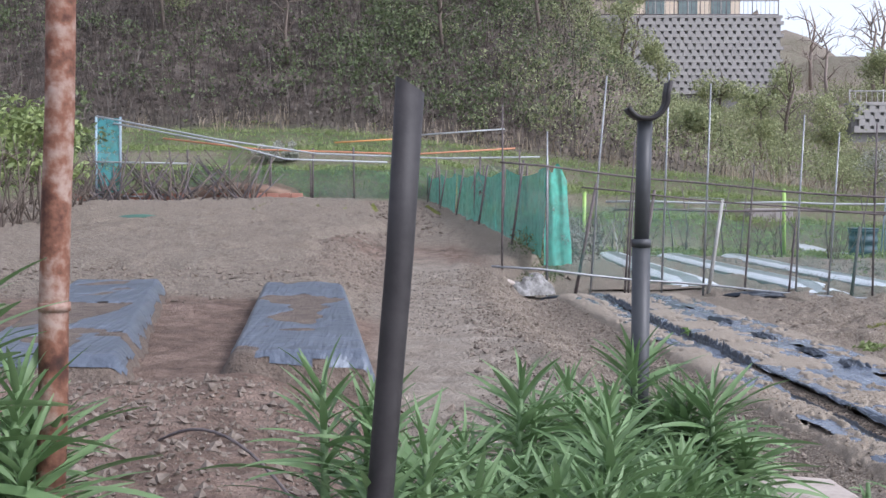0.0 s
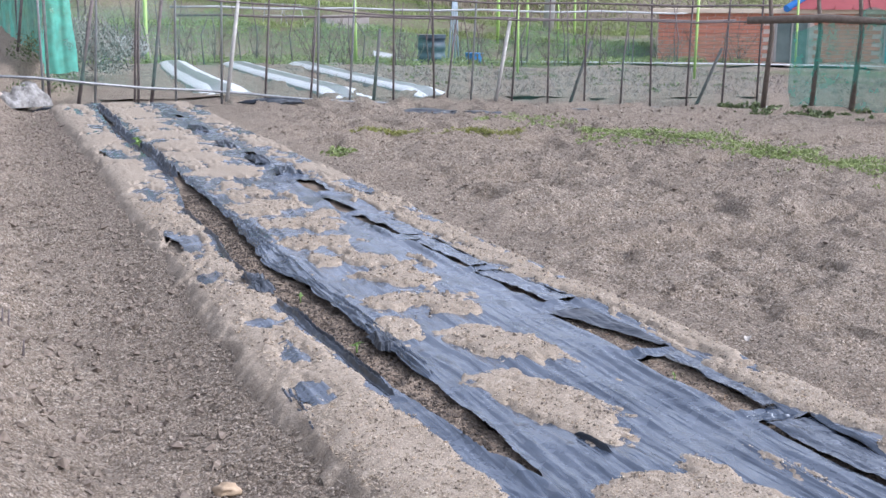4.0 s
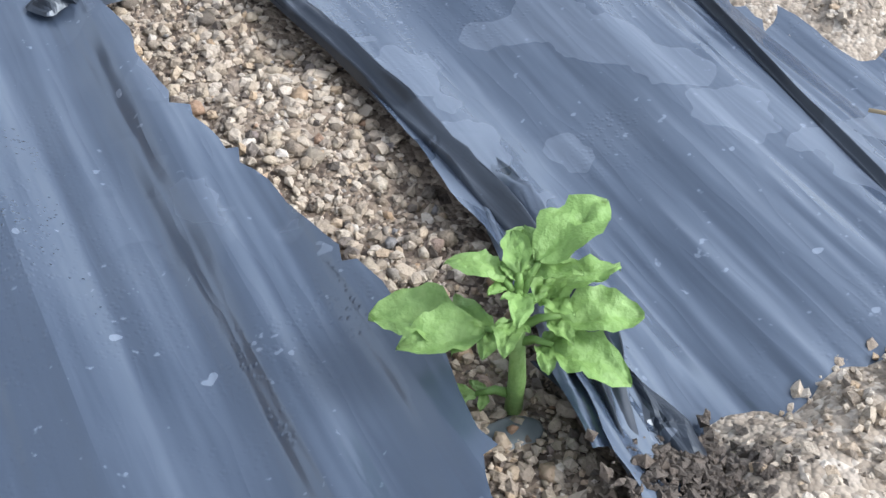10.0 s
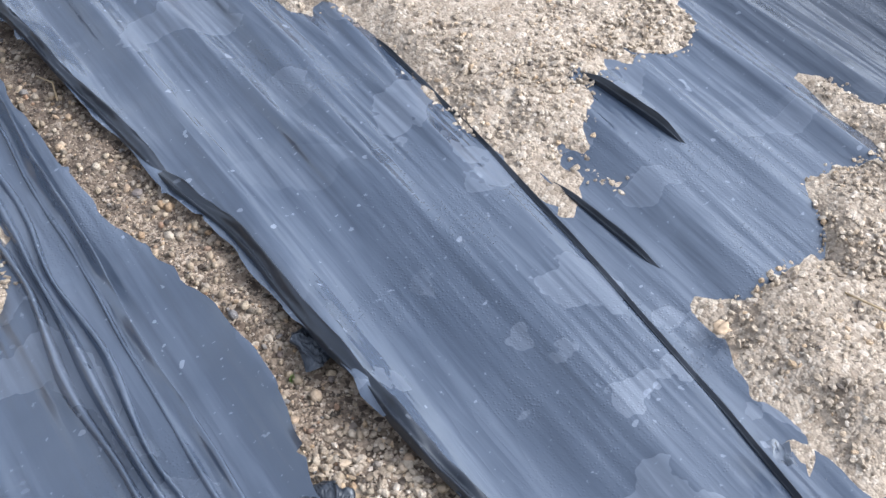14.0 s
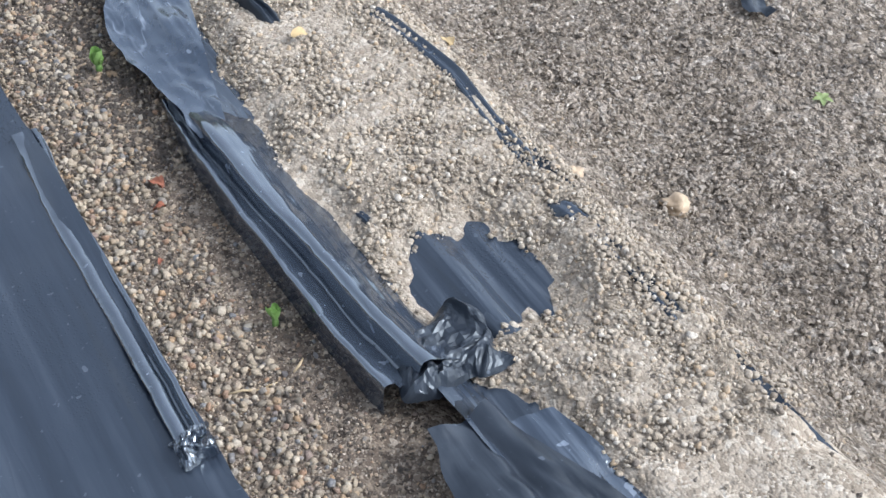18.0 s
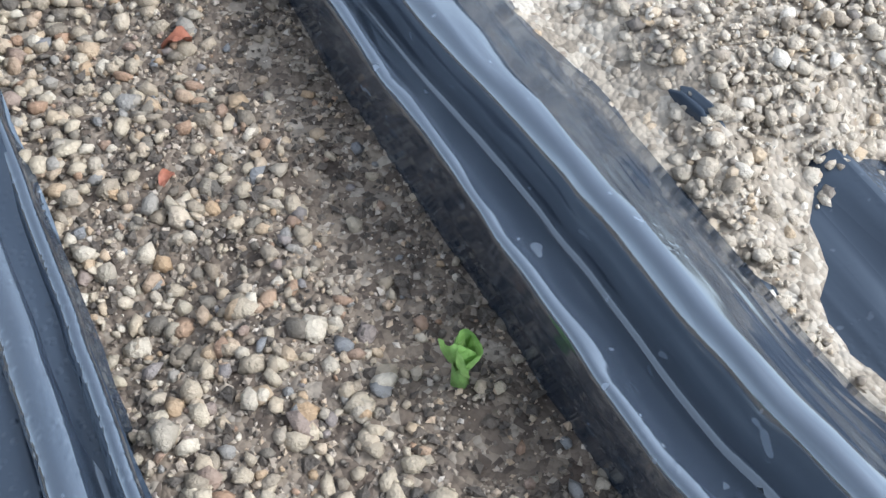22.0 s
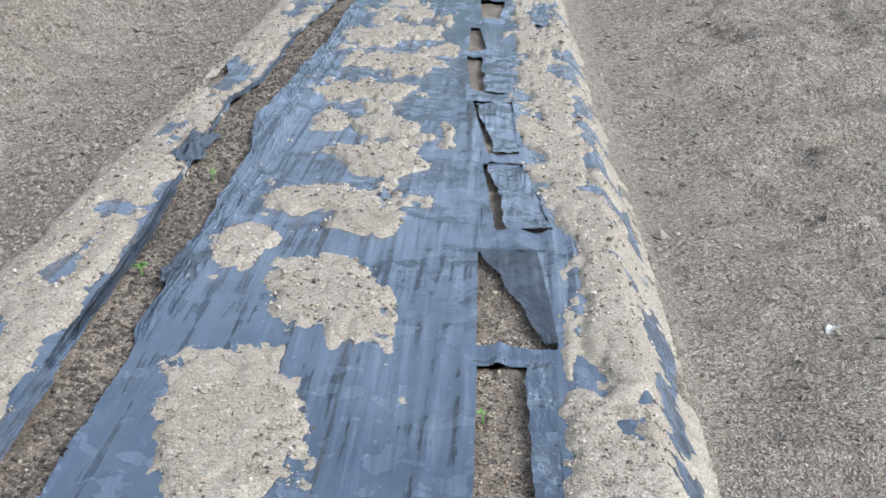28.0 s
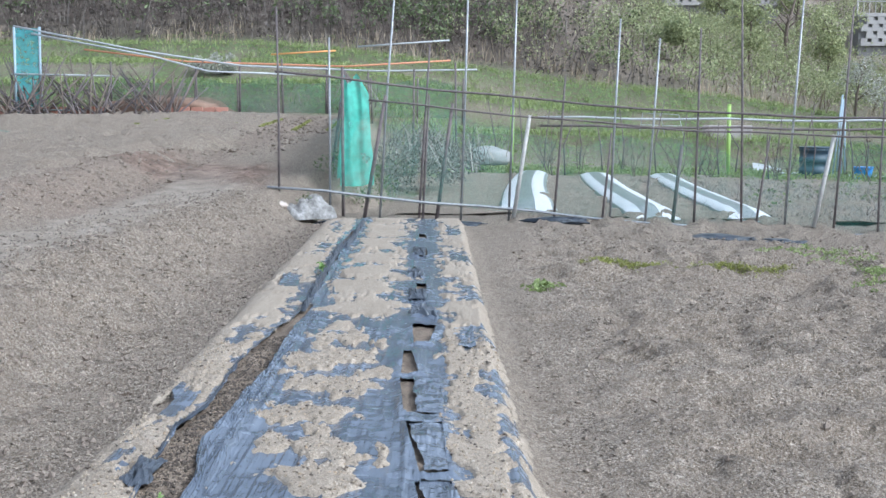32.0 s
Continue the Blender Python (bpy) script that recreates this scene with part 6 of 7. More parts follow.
screen = thing("net_screen", "green shade net hung on a row of poles", "net")
NET = [(1.80, 20.1), (1.30, 24.5), (0.85, 28.5), (0.40, 33.0), (-0.05, 37.5), (-0.60, 43.0)]
for k, ((x0, y0), (x1, y1)) in enumerate(zip(NET, NET[1:])):
    U, V = np.meshgrid(np.linspace(0, 1, 26), np.linspace(0, 1, 14))
    lo = np.interp(y0 + (y1 - y0) * U, [20, 45], [0.45, 0.55])
    hi = np.interp(y0 + (y1 - y0) * U, [20, 45], [2.05, 2.35]) - 0.16 * np.sin(U * math.pi)
    X = x0 + (x1 - x0) * U + 0.10 * vn(U * 9, V * 0.8, k) * (1 - V * 0.5)
    part("net_panel", grid_mesh("net_panel", X, y0 + (y1 - y0) * U, lo + (hi - lo) * V, GREEN_NET), screen)
for k in range(11):
    y = 20.1 + 2.25 * k
    x = float(np.interp(y, [p[1] for p in NET], [p[0] for p in NET]))
    part("pole", tube([(x - 0.25 * (k % 2), y - 0.04, flat(x, y) - 0.2), (x, y - 0.04, 2.2 + 0.02 * k)], 0.025, DARK_POLE, 7), screen)
U, V = np.meshgrid(np.linspace(0, 1, 30), np.linspace(0, 1, 16))
part("net_panel", grid_mesh("net_panel", 1.78 + 0.50 * U * (1 - 0.25 * V) + 0.03 * vn(V * 4, U * 2, 3), 20.1 + 0.25 * U + 0.035 * np.sin(U * 13 + 1.2 * V) + 0.02 * vn(U * 6, V * 1.5, 8), 0.35 + V * (1.80 - 0.30 * U - 0.12 * np.sin(U * 7)) + 0.03 * vn(U * 5, V * 2, 5), GREEN_NET), screen)


def leaf_cloud(name, centres, radii, per, size, mat, label, category, flatten=0.8, kind="stuff", seed=1, parent=None):
    """Many small bent leaves round the given centres, denser towards the outside, with gaps."""
    g = np.random.default_rng(seed)
    c, r = np.array(centres, float), np.array(radii, float)
    i = np.repeat(np.arange(len(c)), per)
    d = g.normal(size=(len(i), 3))
    d /= np.linalg.norm(d, axis=1)[:, None]
    p = c[i] + d * (r[i] * g.uniform(0.35, 1.05, len(i)) ** 0.6)[:, None] * [1, 1, flatten]
    a, b = g.normal(size=(len(i), 3)), g.normal(size=(len(i), 3))
    a /= np.linalg.norm(a, axis=1)[:, None]
    b -= a * (a * b).sum(1)[:, None]
    b /= np.linalg.norm(b, axis=1)[:, None]
    s = (size * g.uniform(0.5, 1.3, len(i)))[:, None]
    up = np.cross(a, b) * s * 0.25
    v = np.stack([p - a * s, p + b * s * 0.45 + up, p + a * s, p - b * s * 0.45 + up], 1).reshape(-1, 3)
    q = np.arange(len(v)).reshape(-1, 4)
    f = np.concatenate([q[:, [0, 1, 2]], q[:, [0, 2, 3]]])
    return tagged(part(name, mesh_of(name, v, f, mat), parent), label if not parent else "", "" if parent else category, kind="" if parent else kind)


def stalks(name, base, height, width, mat, label, category, lean=0.25, seed=1, parent=None):
    """Thin upright stalks, each a narrow bent blade."""
    g = np.random.default_rng(seed)
    n = len(base)
    h = height * g.uniform(0.45, 1.25, n)
    t = g.uniform(0, 6.283, n)
    l = g.normal(size=(n, 2)) * lean * h[:, None]
    side = np.stack([np.cos(t), np.sin(t), 0 * t], 1) * (width * g.uniform(0.6, 1.4, n))[:, None]
    mid_ = base + np.stack([l[:, 0] * 0.35, l[:, 1] * 0.35, h * 0.55], 1)
    tip = base + np.stack([l[:, 0], l[:, 1], h], 1)
    v = np.stack([base - side, base + side, mid_ + side * 0.7, mid_ - side * 0.7, tip], 1).reshape(-1, 3)
    k = 5 * np.arange(n)[:, None]
    faces = np.concatenate([k + [0, 1, 2], k + [0, 2, 3], k + [3, 2, 4]])
    return tagged(part(name, mesh_of(name, v, faces, mat), parent), label if not parent else "", "" if parent else category, kind="" if parent else "stuff")


def on_land(x, y, up=0.0):
    return np.stack([x, y, land(x, y) + up], 1)


g5 = np.random.default_rng(55)
heap = on_land(2.62 + g5.normal(size=26) * 0.5, 27.0 + g5.normal(size=26) * 0.9, 0.25)
heap[:, 2] += g5.uniform(0, 0.85, 26)
leaf_cloud("brush_heap", heap, g5.uniform(0.25, 0.5, 26), 160, 0.045, PALE_DRY, "grey heap of dry cut stalks and weeds", "brush heap", seed=3)
stalks("heap_stalks", heap[np.repeat(np.arange(26), 14)] + g5.normal(size=(364, 3)) * [0.4, 0.4, 0.05], 0.7, 0.010, PALE_DRY, "dry stalks sticking out of the brush heap", "stalks", 0.6, 4)
leaf_cloud("heap_weeds", on_land(1.75 + g5.normal(size=14) * 0.2, 23.5 + g5.normal(size=14) * 1.6, 0.15), np.full(14, 0.30), 150, 0.03, SHRUB, "green weeds at the foot of the heap", "weeds", seed=6)
SACK = plain("grey_white_sack", [(0.22, 0.22, 0.215), (0.34, 0.34, 0.335)], 4, 0.8, 0.4, 30, 0.02)
lump("filled_sack", "large grey-white filled sack lying on the grass", "sack", (3.95, 37.5, -0.05), (0.68, 0.4, 0.34), SACK, 0.15, 4, 4)


def strip_bed(near, far, label):
    """A low bed under clear film with two white bands. near, far: x of its two edges and y."""
    bed = thing("film_strip_bed", label, "garden bed", "film strip beds")
    U, V = np.meshgrid(np.linspace(0, 1, 40), np.linspace(0, 1, 70))
    X = (near[0] + (near[1] - near[0]) * U) * (1 - V) + (far[0] + (far[1] - far[0]) * U) * V
    X = X + 0.12 * np.sin(V * math.pi) * -1.0
    Y = near[2] + (far[2] - near[2]) * V
    Z = land(X, Y) + 0.16 * smooth(-0.02, 0.10, V) * np.sin(np.clip(U, 0, 1) * math.pi) ** 0.5 + 0.008 * vn(X * 6, Y * 2, 3)
    part("cover", grid_mesh("cover", X, Y, Z, WHITE_FILM), bed)
    for a, b in ((0.04, 0.30), (0.60, 0.90)):
        k = (U[0] > a) & (U[0] < b)
        part("white_band", grid_mesh("white_band", X[:, k], Y[:, k], Z[:, k] + 0.006, WHITE_BAND), bed)


strip_bed((4.25, 5.28, 21.2), (4.82, 5.75, 36.3), "low bed under clear film with two white bands")
strip_bed((6.33, 7.26, 20.3), (6.60, 7.60, 36.0), "low bed under clear film with two white bands")
strip_bed((7.95, 8.75, 20.2), (8.70, 9.60, 36.5), "low bed under clear film with two white bands")
X, Y = np.meshgrid(np.arange(2.6, 20, 0.14), np.arange(20.4, 37, 0.14))
Z = land(X, Y) + 0.012 + 0.045 * vn(X * 0.6, Y * 3.2, 91) + 0.03 * fbm(X * 3, Y * 3, 92)
tagged(new("garden_soil", grid_mesh("garden_soil", X, Y, Z, FIELD)), "tilled brown soil of the garden behind the fence", "soil", kind="stuff")

TANK = plain("blue_grey_plastic_tank", [(0.03, 0.06, 0.085), (0.055, 0.095, 0.125)], 4, 0.5, 0.2)
tank = thing("water_tank", "dark blue-grey ribbed plastic water tank", "tank", at=(14.45, 39.9, flat(14.45, 39.9)))
bm = bmesh.new()
tube_into(bm, [(0, 0, z) for z in (0, 0.12, 0.13, 0.30, 0.31, 0.48, 0.49, 0.66, 0.67, 0.84, 0.85, 0.96)], [0.46, 0.47, 0.49, 0.49, 0.465, 0.465, 0.49, 0.49, 0.465, 0.465, 0.495, 0.495], 28)
part("body", (bm, TANK), tank)
part("rim", tube([(0, 0, 0.95), (0, 0, 1.0)], 0.51, TANK, 28), tank)
BLUE = plain("bright_blue_plastic", [(0.03, 0.20, 0.62), (0.06, 0.30, 0.75)], 6, 0.45, 0.1)
crate = thing("blue_basin", "bright blue plastic basin on the ground", "basin", at=(15.85, 39.4, flat(15.85, 39.4)))
part("bowl", tube([(0, 0, 0), (0, 0, 0.2), (0, 0, 0.38), (0, 0, 0.40)], [0.24, 0.28, 0.32, 0.34], BLUE, 20), crate)
PALE_BLUE = plain("pale_blue_pipe", [(0.24, 0.32, 0.38), (0.34, 0.43, 0.49)], 6, 0.4, 0.1)
for k in range(4):
    x = 14.95 + 0.13 * k
    ob = part("leaning_pipe", tube([(x, 39.6, flat(x, 39.6)), (x + 0.25 - 0.1 * k, 39.7, 2.1 - 0.15 * k)], 0.03, PALE_BLUE, 8))
    tagged(ob, "pale blue plastic pipe leaning beside the tank", "pipe", "pale blue pipes")
for k, (x, y, h) in enumerate([(4.65, 38.4, 2.0), (11.6, 39.4, 2.25), (18.1, 43.0, 2.3), (13.9, 30.5, 2.2), (20.6, 40.5, 2.2), (24.5, 33.0, 2.2), (17.6, 27.5, 2.3)]):
    w = 0.062 if y > 36 else 0.036
    ob = thing("lime_post", "lime green plastic-coated post in the garden", "post", "lime posts", at=(x, y, flat(x, y)))
    part("shaft", tube([(0, 0, -0.1), (0.03 * (-1) ** k, 0, h)], w, LIME, 12), ob)
    part("cap", tube([(0.03 * (-1) ** k, 0, h), (0.03 * (-1) ** k, 0, h + 0.04)], [w * 1.08, w * 0.8], LIME, 12), ob)
rail = thing("vine_trellis", "low trellis of white pipe rails and dark canes", "trellis")
WHITE_PIPE = plain("white_plastic_pipe", [(0.30, 0.32, 0.33), (0.44, 0.46, 0.47)], 6, 0.5, 0.1)
for y, z, m in ((39.2, 1.35, WHITE_PIPE), (37.4, 1.1, DARK_POLE)):
    part("rail", tube([(5.5 + 1.5 * k, y, z - 0.012 * k + 0.03 * math.sin(k * 2.0)) for k in range(14)], 0.035, m, 8), rail)
for k in range(30):
    x, y = 3.2 + 0.75 * k + 0.3 * math.sin(k * 7), 37.3 + 1.8 * (k % 2)
    z = flat(x, y)
    part("cane", tube([(x, y, z - 0.1), (x + 0.1 * math.sin(k * 3), y, z + 0.9), (x + 0.25 * math.sin(k * 5), y, z + 1.9 + 0.4 * math.sin(k))], [0.025, 0.02, 0.012], DARK_POLE, 6), rail)


def bare_bush(x, y, z, height, seed, mat, label, limbs=9, group="bare bushes", spread_=0.5, thick=0.03):
    """Leafless branching: stems that fork into thinner twigs."""
    r = random.Random(seed)
    ob = thing("bare_bush", label, "bush", group, at=(x, y, z))
    for k in range(limbs):
        bm = bmesh.new()
        a = Vector((r.uniform(-0.1, 0.1), r.uniform(-0.1, 0.1), -0.1))
        d = Vector((r.uniform(-spread_, spread_), r.uniform(-spread_, spread_), 1)).normalized()
        pts = [a]
        for j in range(4):
            pts.append(pts[-1] + d * height * 0.27)
            d = (d + Vector((r.uniform(-0.35, 0.35), r.uniform(-0.35, 0.35), 0.1))).normalized()
        tube_into(bm, pts, [thick, thick * 0.8, thick * 0.6, thick * 0.4, thick * 0.15], 5)
        for p in pts[1:4]:
            for q in range(3):
                e = Vector((r.uniform(-1, 1), r.uniform(-1, 1), r.uniform(0.2, 1))).normalized() * height * r.uniform(0.15, 0.32)
                tube_into(bm, [p, p + e * 0.5 + Vector((0, 0, 0.03)), p + e], [thick * 0.4, thick * 0.28, thick * 0.1], 4)
        part("limb", (bm, mat), ob)
    return ob


for k in range(27):
    x, y = 3.6 + 0.85 * k + 0.5 * math.sin(k * 4.0), 38.0 + 1.6 * math.sin(k * 2.3)
    bare_bush(x, y, flat(x, y), 1.6 + 0.4 * math.sin(k), 200 + k, BARK, "leafless brown vine shrub on the trellis", 4, "vine shrubs", 0.55, 0.016)
leaf_cloud("garden_weeds", on_land(g5.uniform(2.5, 26, 420), g5.uniform(36.8, 42, 420), 0.05), g5.uniform(0.15, 0.5, 420), 90, 0.04, FRESH, "low green weeds and grass behind the garden beds", "weeds", 0.5, seed=8)
leaf_cloud("garden_greens", on_land(g5.uniform(9.5, 19, 60), g5.uniform(22, 36, 60), 0.03), g5.uniform(0.1, 0.3, 60), 20, 0.05, SHRUB, "scattered green weeds on the tilled soil", "weeds", 0.4, seed=9)
stalks("straw_litter", on_land(g5.uniform(8, 21, 9000), g5.uniform(20.5, 34, 9000), 0.03), 0.10, 0.008, PALE_DRY, "dry straw lying on the garden soil", "straw", 1.4, 10)


# ---- weeds on the near field ----
def low_weeds(name, x0, y0, x1, y1, half, n, size, mat, label, seed):
    g = np.random.default_rng(seed)
    t, w = g.random(n), g.normal(size=n) * half
    x, y = x0 + (x1 - x0) * t + w * 0.6, y0 + (y1 - y0) * t + w
    p = on_land(x, y, 0.0)
    p[:, 2] += clods(x, y) + 0.015
    return leaf_cloud(name, p, g.uniform(0.03, 0.09, n), 12, size, mat, label, "weeds", 0.5, seed=seed)


low_weeds("yellow_seedlings", 5.16, 13.98, 7.25, 13.92, 0.07, 420, 0.014, YELLOW_SHRUB, "row of yellow-green seedlings on the field", 12)
low_weeds("green_weeds", 8.2, 14.2, 9.9, 11.6, 0.36, 900, 0.019, FRESH, "patch of low green weeds on the field", 13)
low_weeds("green_weeds", 9.0, 11.6, 10.6, 9.4, 0.34, 700, 0.019, FRESH, "patch of low green weeds on the field", 14)
low_weeds("green_weeds", 7.6, 16.4, 8.6, 15.2, 0.3, 120, 0.02, FRESH, "thin scatter of green weeds near the fence", 15)
low_weeds("green_weeds", 4.58, 12.66, 4.78, 12.62, 0.06, 20, 0.028, FRESH, "single tuft of pale green weed beside the bed", 16)
low_weeds("green_weeds", 12.3, 17.6, 14.2, 16.2, 0.35, 90, 0.06, SHRUB, "green weeds along the end of the fence", 17)


# ---- east end: net corner, shade house, brick house, power pole ----
corner = thing("net_corner", "tangled green net on rough branches at the fence end", "net")
for k, (x, y, h) in enumerate([(13.3, 17.9, 2.4), (13.9, 17.4, 2.2), (14.4, 17.0, 2.6), (14.9, 16.6, 2.0)]):
    part("branch", tube([(x, y, flat(x, y) - 0.1), (x + 0.1, y, 1.0), (x - 0.05, y + 0.05, h)], [0.05, 0.04, 0.025], BARK, 7), corner)
part("beam", tube([(12.9, 17.9, 1.18), (14.0, 17.3, 1.22), (15.2, 16.5, 1.15)], [0.06, 0.07, 0.06], BARK, 8), corner)
U, V = np.meshgrid(np.linspace(0, 1, 30), np.linspace(0, 1, 14))
part("net_panel", grid_mesh("net_panel", 13.6 + 1.5 * U + 0.06 * vn(U * 6, V * 3, 4), 17.6 - 1.1 * U, -0.3 + V * (1.5 + 0.25 * vn(U * 3, 0 * U, 6)), netting("loose_green_net", (0.06, 0.36, 0.27), 0.5)), corner)
house = thing("shade_house", "low shed clad with ribbed black shade sheeting", "shed")
for k in range(44):
    z = -0.05 + 0.06 * k
    part("slat", tube([(14.05, 15.15, z), (16.6, 12.9, z)], 0.036, BLACK_PIPE if k < 41 else STEEL, 6), house)
part("base", box(0, -0.06, -0.45, 3.4, 0.06, -0.06, plain("grey_concrete", [(0.30, 0.29, 0.28), (0.42, 0.41, 0.39)], 5, 0.9)), house).matrix_basis = pose(14.05, 15.15, 0, 0, 0, -41.4)
part("corner_post", tube([(14.03, 15.17, -0.5), (14.03, 15.17, 2.8)], 0.04, DARK_POLE, 8), house)
part("mid_post", tube([(14.72, 14.5, -0.5), (14.72, 14.5, 2.8)], 0.02, STEEL, 8), house)

MORTAR = plain("pale_mortar", [(0.56, 0.50, 0.45), (0.70, 0.64, 0.58)], 6, 0.9)
BRICK = plain("orange_red_brick", [(0.52, 0.20, 0.13), (0.66, 0.31, 0.22)], 9, 0.85, 0.3, vary=0.2)
ROOF = plain("dark_red_metal_roof", [(0.22, 0.035, 0.04), (0.30, 0.06, 0.06)], 5, 0.5, 0.15)
CREAM = plain("cream_plaster", [(0.60, 0.50, 0.38), (0.72, 0.62, 0.50)], 4, 0.85)
GLASS = plain("dim_window_glass", [(0.10, 0.14, 0.14), (0.20, 0.26, 0.25)], 2, 0.15, 0.05)
TEAL = plain("teal_painted_door", [(0.03, 0.30, 0.34), (0.06, 0.42, 0.46)], 4, 0.5, 0.1)
brick_house = thing("brick_house", "small orange brick house with dark red roof and blue ridge", "house", at=(23.3, 39.9, -1.15))
brick_house.rotation_euler = (0, 0, radians(-31))
part("wall", box(0, 0.03, 0, 13, 5.0, 2.35, MORTAR), brick_house)
part("side_wall", box(-0.03, 0.0, 0, 0.0, 5.0, 2.45, CREAM), brick_house)
part("fascia", box(-0.25, -0.25, 2.35, 13.2, 5.2, 2.52, CREAM, 0.02), brick_house)
roof_bm = bmesh.new()
vs = [roof_bm.verts.new(p) for p in ((4.6, -0.45, 2.5), (13.6, -0.45, 2.5), (13.6, 5.4, 2.5), (4.6, 5.4, 2.5), (7.0, 2.4, 4.0), (13.6, 2.4, 4.0))]
for f in ((0, 1, 5, 4), (0, 4, 3), (3, 4, 5, 2), (1, 2, 5), (0, 3, 2, 1)):
    roof_bm.faces.new([vs[i] for i in f])
roof = part("roof", (roof_bm, ROOF), brick_house)
part("ridge_cap", tube([(4.5, -0.48, 2.52), (7.0, 2.4, 4.05), (13.6, 2.4, 4.05)], 0.13, BLUE, 8), roof, "bright blue ridge cap")
for k in range(14):
    x = 4.9 + 0.62 * k
    part("seam", tube([(x, -0.44, 2.53), (max(x, 7.0) if x > 7 else x + 0.25, 2.35 if x > 7 else 0.6, 3.99 if x > 7 else 2.9)], 0.025, ROOF, 5), roof)
OPENINGS = [(4.25, 0.35, 1.05, 1.7), (8.0, 0.0, 0.95, 2.05), (10.2, 0.7, 1.2, 1.2)]
for k, (x, z, w, h) in enumerate(OPENINGS):
    win = part("window" if k != 1 else "door", box(x, -0.05, z, x + w, 0.05, z + h, GLASS if k != 1 else TEAL, 0.01), brick_house)
    for a, b, c, d in ((x - 0.07, z - 0.07, x, z + h + 0.07), (x + w, z - 0.07, x + w + 0.07, z + h + 0.07), (x, z + h, x + w, z + h + 0.07), (x + w / 2 - 0.03, z, x + w / 2 + 0.03, z + h)):
        part("frame", box(a, -0.09, b, c, 0.0, d, WHITE_POST), win)
brick_mesh = bpy.data.meshes.new("brick")
bm, _ = box(0, 0, 0, 0.56, 0.05, 0.125, BRICK, 0.006)
bm.to_mesh(brick_mesh)
bm.free()
brick_mesh.materials.append(BRICK)
for row in range(16):
    for col in range(22):
        x, z = 0.02 + 0.58 * col - (0.29 if row % 2 else 0), 0.05 + 0.145 * row
        if any(a - 0.66 < x < a + w + 0.08 and c - 0.2 < z < c + h + 0.08 for a, c, w, h in OPENINGS):
            continue
        ob = part("brick", brick_mesh, brick_house)
        ob.location = (max(0, x), -0.02, z)

CONCRETE = plain("pale_concrete_pole", [(0.44, 0.43, 0.42), (0.56, 0.55, 0.54)], 5, 0.8)
mast = thing("power_pole", "tall tapered pale concrete power pole", "pole", at=(22.6, 48.6, flat(22.6, 48.6)))
part("shaft", tube([(0, 0, -0.3), (0.28, 0, 4.5), (0.55, 0, 9.0)], [0.25, 0.21, 0.17], CONCRETE, 18), mast)
for k in range(7):
    z = 1.8 + 0.9 * k
    part("step_bolt", tube([(0.06 * z - 0.35 * (-1) ** k, 0, z), (0.06 * z, 0, z)], 0.015, STEEL, 6), mast)
X, Y = np.meshgrid(np.linspace(0, 1, 60), np.linspace(-0.9, 0.9, 8))
LX, LY = 13 + 14 * X, 41.5 - 9.5 * X ** 1.5 + Y
tagged(new("lane", grid_mesh("lane", LX, LY, land(LX, LY) + 0.09, plain("worn_concrete_lane", [(0.34, 0.35, 0.36), (0.46, 0.47, 0.48)], 3, 0.85))), "narrow pale concrete lane past the house", "lane", kind="structure")
SHED = plain("dark_blue_sheet", [(0.03, 0.06, 0.12), (0.06, 0.10, 0.17)], 4, 0.5)
shed = thing("tarp_shelter", "small open shelter with dark blue tarpaulin roof", "shelter", at=(20.4, 44.0, flat(20.4, 44)))
part("tarp", box(-1.1, -0.9, 1.7, 1.1, 0.9, 1.85, SHED, 0.05), shed)
for x, y in ((-1, -0.8), (1, -0.8), (-1, 0.8), (1, 0.8)):
    part("leg", tube([(x, y, -0.1), (x, y, 1.75)], 0.05, LIME, 8), shed)


# ---- north-west corner: net frame, sagging pipes, poles and clay tiles ----
frame_ = thing("netted_frame", "tall frame of poles covered with teal netting", "net")
TEAL_NET = netting("teal_net", (0.05, 0.30, 0.33), 0.62)
for x, y in ((-12.3, 41.2), (-11.5, 41.4)):
    part("pole", tube([(x, y, 1.0), (x + 0.03, y, 4.35)], 0.045, PALE_BLUE, 8), frame_)
U, V = np.meshgrid(np.linspace(0, 1, 14), np.linspace(0, 1, 24))
part("net_panel", grid_mesh("net_panel", -12.3 + 0.8 * U, 41.2 + 0.2 * U + 0.05 * vn(U * 4, V * 6, 3), 1.25 + 3.05 * V, TEAL_NET), frame_)
for z in (2.75, 1.55):
    part("rail", tube([(-12.4, 41.15, z), (-9.0, 41.6, z - 0.05)], 0.03, WHITE_PIPE, 6), frame_)
